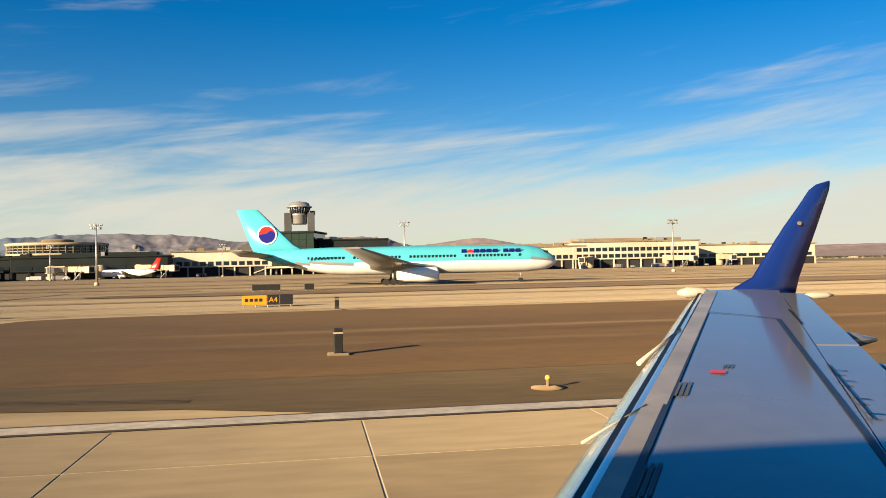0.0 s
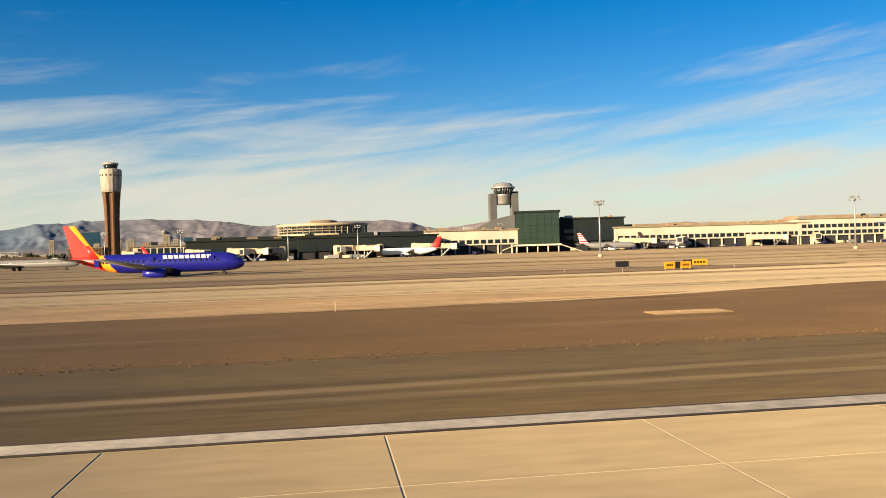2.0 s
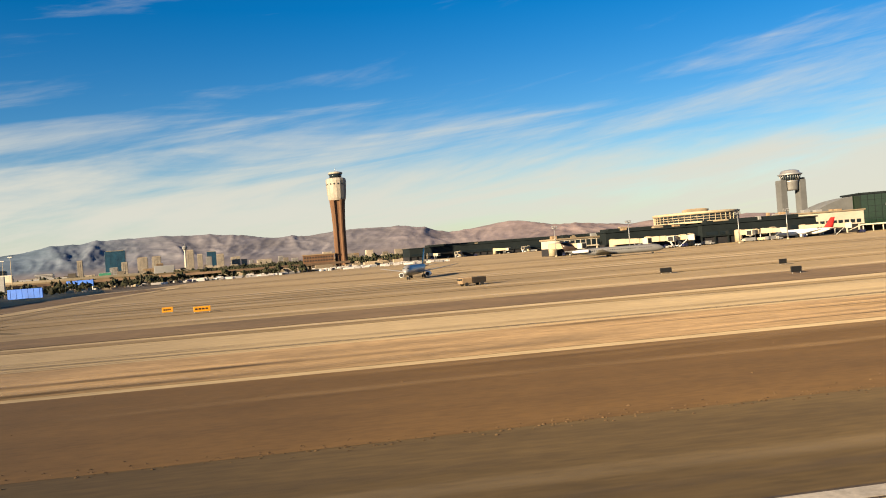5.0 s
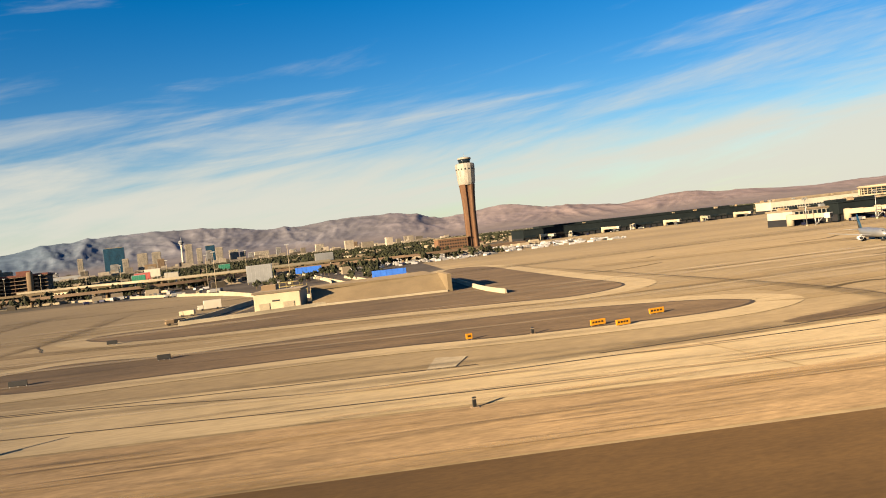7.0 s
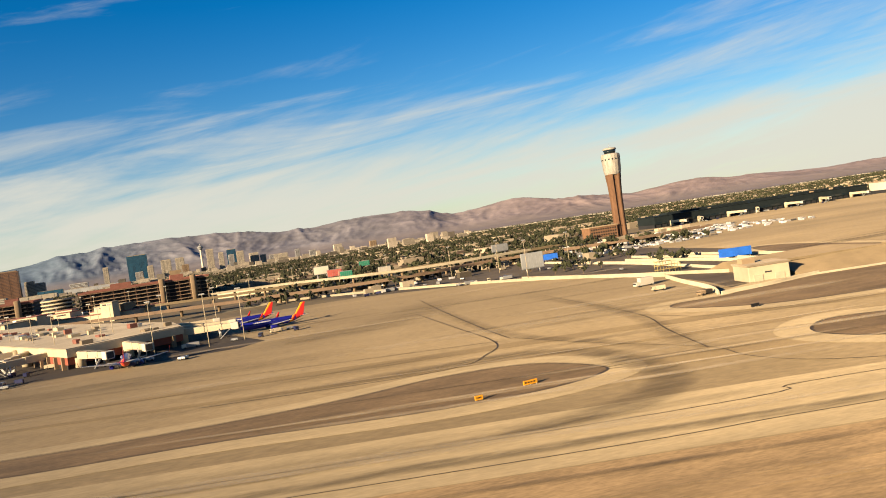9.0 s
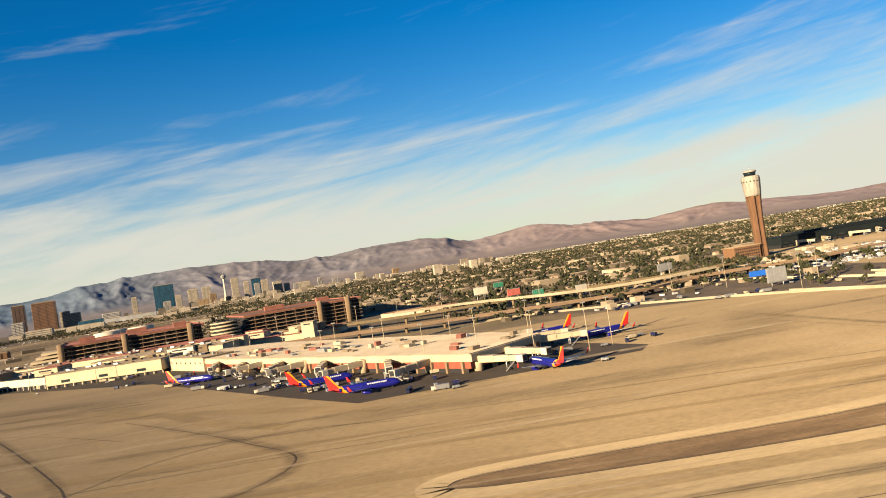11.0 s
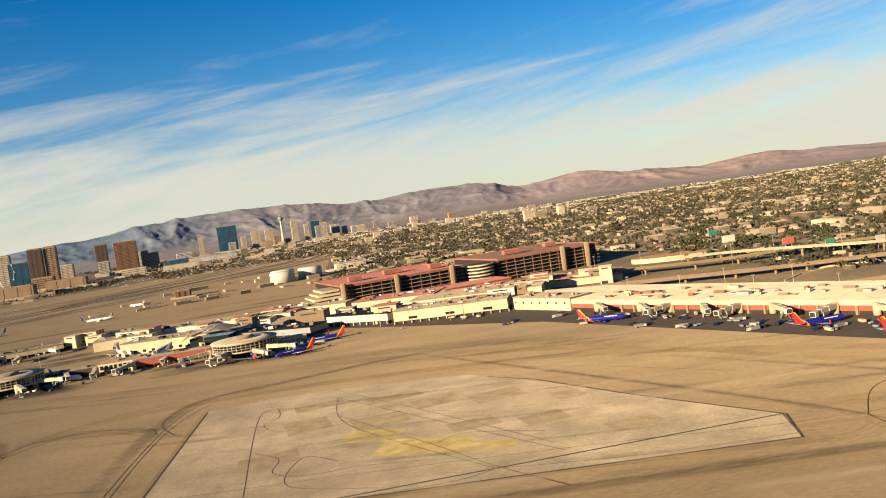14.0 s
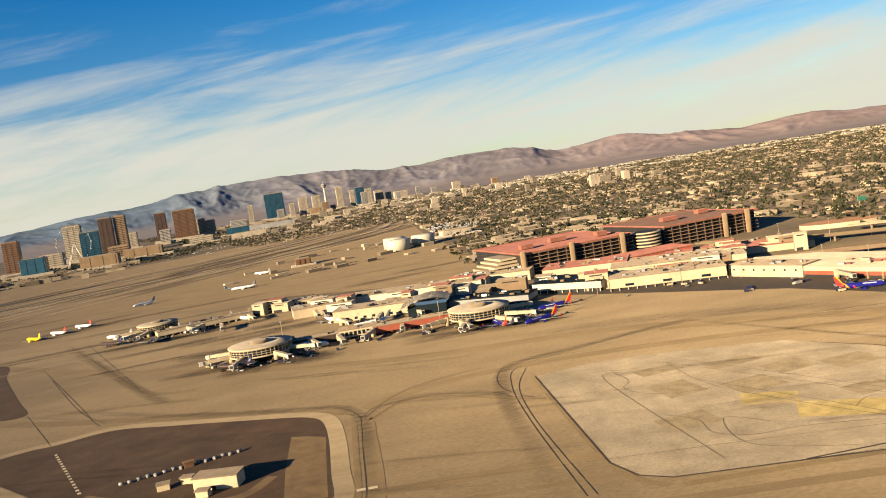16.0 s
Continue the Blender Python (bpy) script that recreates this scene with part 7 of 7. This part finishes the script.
carpet("airport_sheds", near, False, [M_HOUSE, M_ROOF], "low sheds and service buildings round the airport", "buildings")
cars = [(x, y, 4.4, 1.8, 1.5, rng.choice([0.14, 1.71])) for x, y in [(rng.uniform(-1140, -980), rng.uniform(2000, 2300)) for _ in range(900)] + [(rng.uniform(-460, -340), rng.uniform(600, 660)) for _ in range(80)] + [(rng.uniform(-430, -215), 640 + 12 * int(rng.uniform(0, 16))) for _ in range(300)] + [(rng.uniform(-640, -560), rng.uniform(560, 600)) for _ in range(14)] + [(rng.uniform(-2000, -600), rng.uniform(1500, 4200)) for _ in range(900)]]
cars = [c for c in cars if open_ground(c[0], c[1]) or c[1] < 910]
carpet("parked_cars", cars, False, [material("car_paints", (0.35, 0.34, 0.33), 0.35, vary=0.1, random_shade=0.9), M_BLUEGLASS], "rows of distant parked cars", "cars")


def leaves(name, spots, lumps, label):
    """Trees as clumps of small leaf tufts on short trunks."""
    verts, faces, tv, tf = [], [], [], []
    octa = np.array([(1, 0, 0), (0, 1, 0), (-1, 0, 0), (0, -1, 0), (0, 0, 1), (0, 0, -1)], float)
    tris = [(0, 1, 4), (1, 2, 4), (2, 3, 4), (3, 0, 4), (1, 0, 5), (2, 1, 5), (3, 2, 5), (0, 3, 5)]
    for x, y, h in spots:
        n = len(tv)
        tv += [(x - 0.25, y, 0), (x + 0.25, y, 0), (x, y + 0.3, 0), (x, y, h * 0.75)]
        tf += [(n, n + 1, n + 3), (n + 1, n + 2, n + 3), (n + 2, n, n + 3)]
        for _ in range(lumps):
            r = h * rng.uniform(0.12, 0.26)
            c = np.array((x, y, h * 0.62)) + rng.normal(0, 1, 3) * (h * 0.24, h * 0.24, h * 0.15)
            n = len(verts)
            q = octa * r * rng.uniform(0.7, 1.3, (6, 1)) + rng.normal(0, r * 0.25, (6, 3)) + c
            verts += [tuple(p) for p in q]
            faces += [tuple(n + i for i in t) for t in tris]
    ob = None
    for nm, v, f, m in ((name, verts, faces, M_LEAF), (name + "_trunks", tv, tf, M_TRUNK)):
        me = bpy.data.meshes.new(nm)
        me.from_pydata([(a * S, b * S, c * S) for a, b, c in v], [], f)
        me.materials.append(m)
        ob = tagged(new(nm, me), label if m is M_LEAF else "thin trunks of the city trees", "trees", "", "stuff")


leaves("city_trees", [(x, y, 4.5 + 8.5 * rng.random() ** 1.5) for x, y in scatter(36000, 900, 7600, -0.36, 0.95)], 5, "thousands of dusty green city trees")
leaves("road_trees", [(rng.uniform(-520, -440), rng.uniform(430, 640), rng.uniform(4, 7)) for _ in range(40)] + [(rng.uniform(-720, -330), rng.uniform(600, 1000), rng.uniform(4, 9)) for _ in range(420)] + [(rng.uniform(-1150, -700), rng.uniform(1120, 1500), rng.uniform(4, 9)) for _ in range(350)] + [(rng.uniform(-2700, -1900), rng.uniform(2750, 3600), rng.uniform(5, 12)) for _ in range(700)], 9, "dark green trees along the airport roads")

M_STAMP = material("stencil_grey", (0.09, 0.10, 0.11), 0.6)
M_WALKLINE = material("walkway_blue", (0.02, 0.035, 0.07), 0.5)
# ---- the wing beside the eye as the flight begins ----
wing = thing("departing_airliner", 0, 0, 0, 0, "white airliner on the runway with grey wing and blue winglet", "airliner")
FR, FZ, FY, FX = 1.75, 3.35, -1.80, 71.0
rings = []
for u, r, d in FUS:
    rings.append([(FX + 16.0 - 32.0 * u, FY + FR * r * math.cos(2 * math.pi * (i + 0.5) / 28), FZ + FR * d + FR * r * math.sin(2 * math.pi * (i + 0.5) / 28)) for i in range(28)])
part("fuselage", ring_loft(bmesh.new(), rings), M_JETWHITE, wing, "white fuselage")
me = window_mesh(0.28, 0.40, M_BLUEGLASS, 0.04)
for k in range(24):
    for s in (-1, 1):
        piece("cabin_window", me, wing, FX + 9.6 - k * 0.9, FY + s * (FR * 0.985), FZ + 0.2)
bm = foil([(-(FX + 8.0), 0, FZ + 1.2, 5.6, 1), (-(FX + 12.8), 0, FZ + 6.0, 2.4, 1)], 0.09)
bmesh.ops.transform(bm, matrix=Matrix.Translation((0, FY, 0)) @ Matrix.Diagonal((-1, 1, 1, 1)), verts=bm.verts)
bmesh.ops.recalc_face_normals(bm, faces=bm.faces)
part("fin", bm, M_WINGLET, wing, "blue fin")
for s in (-1, 1):
    bm = foil([(-(FX + 11.5), s * 0.3, FZ + 0.8, 3.4, 0), (-(FX + 14.2), s * 5.4, FZ + 1.2, 1.4, 0)])
    bmesh.ops.transform(bm, matrix=Matrix.Translation((0, FY, 0)) @ Matrix.Diagonal((-1, 1, 1, 1)), verts=bm.verts)
    bmesh.ops.recalc_face_normals(bm, faces=bm.faces)
    part("stabiliser", bm, M_SILVER, wing)
bm = foil([(-65.6, 0, 2.25, 3.6, 0), (-(66.0 + 6.7), -11.0, 3.36, 1.5, 0)])
bmesh.ops.transform(bm, matrix=Matrix.Translation((0, FY, 0)) @ Matrix.Diagonal((-1, 1, 1, 1)), verts=bm.verts)
bmesh.ops.recalc_face_normals(bm, faces=bm.faces)
part("port_wing", bm, M_WINGSKIN, wing)
wheels(wing, FX - 12.5, FY, 0.34, 1, 0, 1.6)
for s in (-1, 1):
    wheels(wing, FX + 0.4, FY + s * 1.9, 0.48, 1, 0, 1.5)


def wing_at(y):
    """Leading x, trailing x and top height across the span."""
    return 72.75 + (y - 10.91) * 0.612, 74.35 + (y - 10.4) * 0.50, 3.36 - 0.1 * (11.5 - y)


def wing_ring(y, a, b, top, droop=0.0, thick=0.34):
    """A closed slice between the chord shares a and b."""
    x0, x1, z = wing_at(y)
    c = x1 - x0
    def up(u):
        return z - 0.10 * (1 - min(u / 0.18, 1)) ** 2 * 1.6 - 0.05 * max(0, u - 0.5) * 2
    us = [a + (b - a) * k / 6 for k in range(7)]
    upper = [(x0 + c * u, y, up(u) + droop) for u in us]
    lower = [(x0 + c * u, y, up(u) + droop - thick * (0.25 + 2.2 * min(u, 0.3)) * (1 - 0.85 * u)) for u in us[::-1]]
    return upper + lower


def wing_part(name, a, b, y0, y1, mat, label="", droop=0.0):
    ys = [y0 + (y1 - y0) * k / 10 for k in range(11)]
    bm = ring_loft(bmesh.new(), [wing_ring(y, a, b, 0, droop) for y in ys])
    bmesh.ops.recalc_face_normals(bm, faces=bm.faces)
    for f in bm.faces:
        f.smooth = False
    return part(name, bm, mat, wing, label)


wing_part("slat", 0.0, 0.125, -0.6, 7.3, M_CHROME, "polished leading-edge slat")
wing_part("slat", 0.0, 0.125, 7.33, 10.95, M_CHROME, "polished leading-edge slat")
wing_part("skin", 0.135, 0.78, -0.6, 11.2, M_WINGSKIN, "pale grey wing skin")
wing_part("flap", 0.787, 1.0, -0.6, 7.4, M_WINGSKIN, "flap", -0.012)
wing_part("aileron", 0.787, 1.0, 7.45, 11.0, M_WINGSKIN, "aileron", -0.008)


def wing_mark(name, points, width, mat, label="", lift=0.004):
    """A flat line over the skin through (x, y) points."""
    bm = bmesh.new()
    rows = []
    for i, (x, y) in enumerate(points):
        d = (Vector(points[min(i + 1, len(points) - 1)]) - Vector(points[max(i - 1, 0)])).normalized()
        x0, x1, z = wing_at(y)
        z += lift - 0.05 * max(0.0, (x - x0) / (x1 - x0) - 0.5) * 2 - 0.16 * (1 - min((x - x0) / (x1 - x0) / 0.18, 1)) ** 2
        rows.append([bm.verts.new((x - d.y * width * v, y + d.x * width * v, z)) for v in (-0.5, 0.5)])
    for p, q in zip(rows, rows[1:]):
        bm.faces.new((p[0], p[1], q[1], q[0]))
    bmesh.ops.recalc_face_normals(bm, faces=bm.faces)
    return part(name, bm, mat, wing, label)


def run(x0, y0, x1, y1, n=8):
    return [(x0 + (x1 - x0) * k / n, y0 + (y1 - y0) * k / n) for k in range(n + 1)]


wing_mark("slot", run(73.07, 11.15, 67.6, 2.1), 0.05, M_BLACK, "black slot behind the slat", 0.006)
wing_mark("dirty_band", run(73.2, 11.05, 67.85, 2.2), 0.16, material("smudged_paint", (0.34, 0.31, 0.26), 0.35, vary=0.5, size=0.5), "smudged pale paint behind the slat", 0.005)
wing_mark("panel_line", run(72.22, 9.29, 67.95, 2.2), 0.045, M_WALKLINE, "dark painted walkway line", 0.008)
wing_mark("panel_line", run(72.81, 8.75, 69.7, 2.2), 0.045, M_WALKLINE, "dark painted walkway line", 0.008)
wing_mark("panel_line", run(72.22, 9.29, 72.81, 8.75, 2), 0.03, M_WALKLINE, "", 0.008)
wing_mark("panel_line", run(73.38, 9.43, 72.92, 8.45, 2), 0.025, M_BLACK, "", 0.008)
wing_mark("panel_line", run(71.92, 6.57, 71.19, 5.04, 4), 0.018, M_BLACK, "dark spoiler edge", 0.008)
for x, y in ((71.84, 6.36), (71.66, 6.02), (71.42, 5.52), (71.25, 5.16)):
    wing_mark("hinge", [(x - 0.03, y), (x + 0.09, y - 0.03)], 0.04, M_BLACK, "", 0.010)
lead = ((3.24, 73.50), (3.36, 73.72), (3.50, 74.02), (3.85, 74.29), (4.22, 74.58), (4.55, 74.87), (4.82, 75.10), (4.91, 75.25), (4.97, 75.48))
rings = []
for k, (zz, xl) in enumerate(lead):
    u = k / (len(lead) - 1)
    c = 74.70 + (zz - 3.3) * 0.49 - xl
    y = 11.28 + 0.32 * u
    rings.append([(xl + c * p, y + 0.045 * q * (1 - 0.6 * u), zz) for p, q in ((0, 0), (0.12, 0.8), (0.4, 1), (1, 0.1), (1, -0.1), (0.4, -1), (0.12, -0.8))])
bm = ring_loft(bmesh.new(), rings)
bmesh.ops.recalc_face_normals(bm, faces=bm.faces)
finlet = part("winglet", bm, M_WINGLET, wing, "dark blue winglet")
part("badge", turned(bmesh.new(), [(0.03, 0), (0.03, 0.02)], 12), M_BERM, finlet).matrix_basis = pose(74.83 * S, 11.38 * S, 4.30 * S, 90, 0, 0)
part("tip_lamp", turned(bmesh.new(), [(0.02, -0.28), (0.07, -0.16), (0.08, 0.08), (0.03, 0.22)], 12), M_WHITE, wing, "pale tip fairing").matrix_basis = pose(73.0 * S, 11.25 * S, 3.30 * S, 90, 0, -90)
part("tip_lamp", turned(bmesh.new(), [(0.01, -0.28), (0.045, -0.16), (0.05, 0.08), (0.02, 0.2)], 12), M_WHITE, wing).matrix_basis = pose(74.75 * S, 10.9 * S, 3.22 * S, 90, 0, -90)
x0, x1, z = wing_at(7.3)
part("vortilon", rod(bmesh.new(), (70.56, 7.46, 2.80), (71.42, 8.36, 3.03), 0.024, 8, 0.012), M_WHITE, wing, "white leading-edge fence")
part("vortilon", rod(bmesh.new(), (69.22, 5.22, 2.60), (69.80, 5.52, 2.77), 0.010, 6, 0.006), M_WHITE, wing)
for x, y, w, l, mat in ((70.25, 5.89, 0.12, 0.42, M_STAMP), (69.22, 4.18, 0.12, 0.5, M_STAMP), (70.78, 6.35, 0.14, 0.10, M_JRED), (70.97, 6.53, 0.10, 0.12, M_STAMP)):
    for k in range(3 if mat is M_STAMP else 1):
        o = w * (k - 1) * 0.36 if mat is M_STAMP else 0.0
        wing_mark("placard", [(x + o - 0.26 * l, y - 0.43 * l), (x + o + 0.26 * l, y + 0.43 * l)], w * (0.22 if mat is M_STAMP else 0.9), mat, "", 0.009)
for y in (5.2, 6.9, 8.4):
    x0, x1, z = wing_at(y)
    part("flap_fairing", turned(bmesh.new(), [(0.02, -0.7), (0.09, -0.3), (0.1, 0.2), (0.02, 0.55)], 10), M_WINGSKIN, wing).matrix_basis = pose((x1 - 0.1) * S, y * S, (z - 0.22) * S, 0, 90, 0)
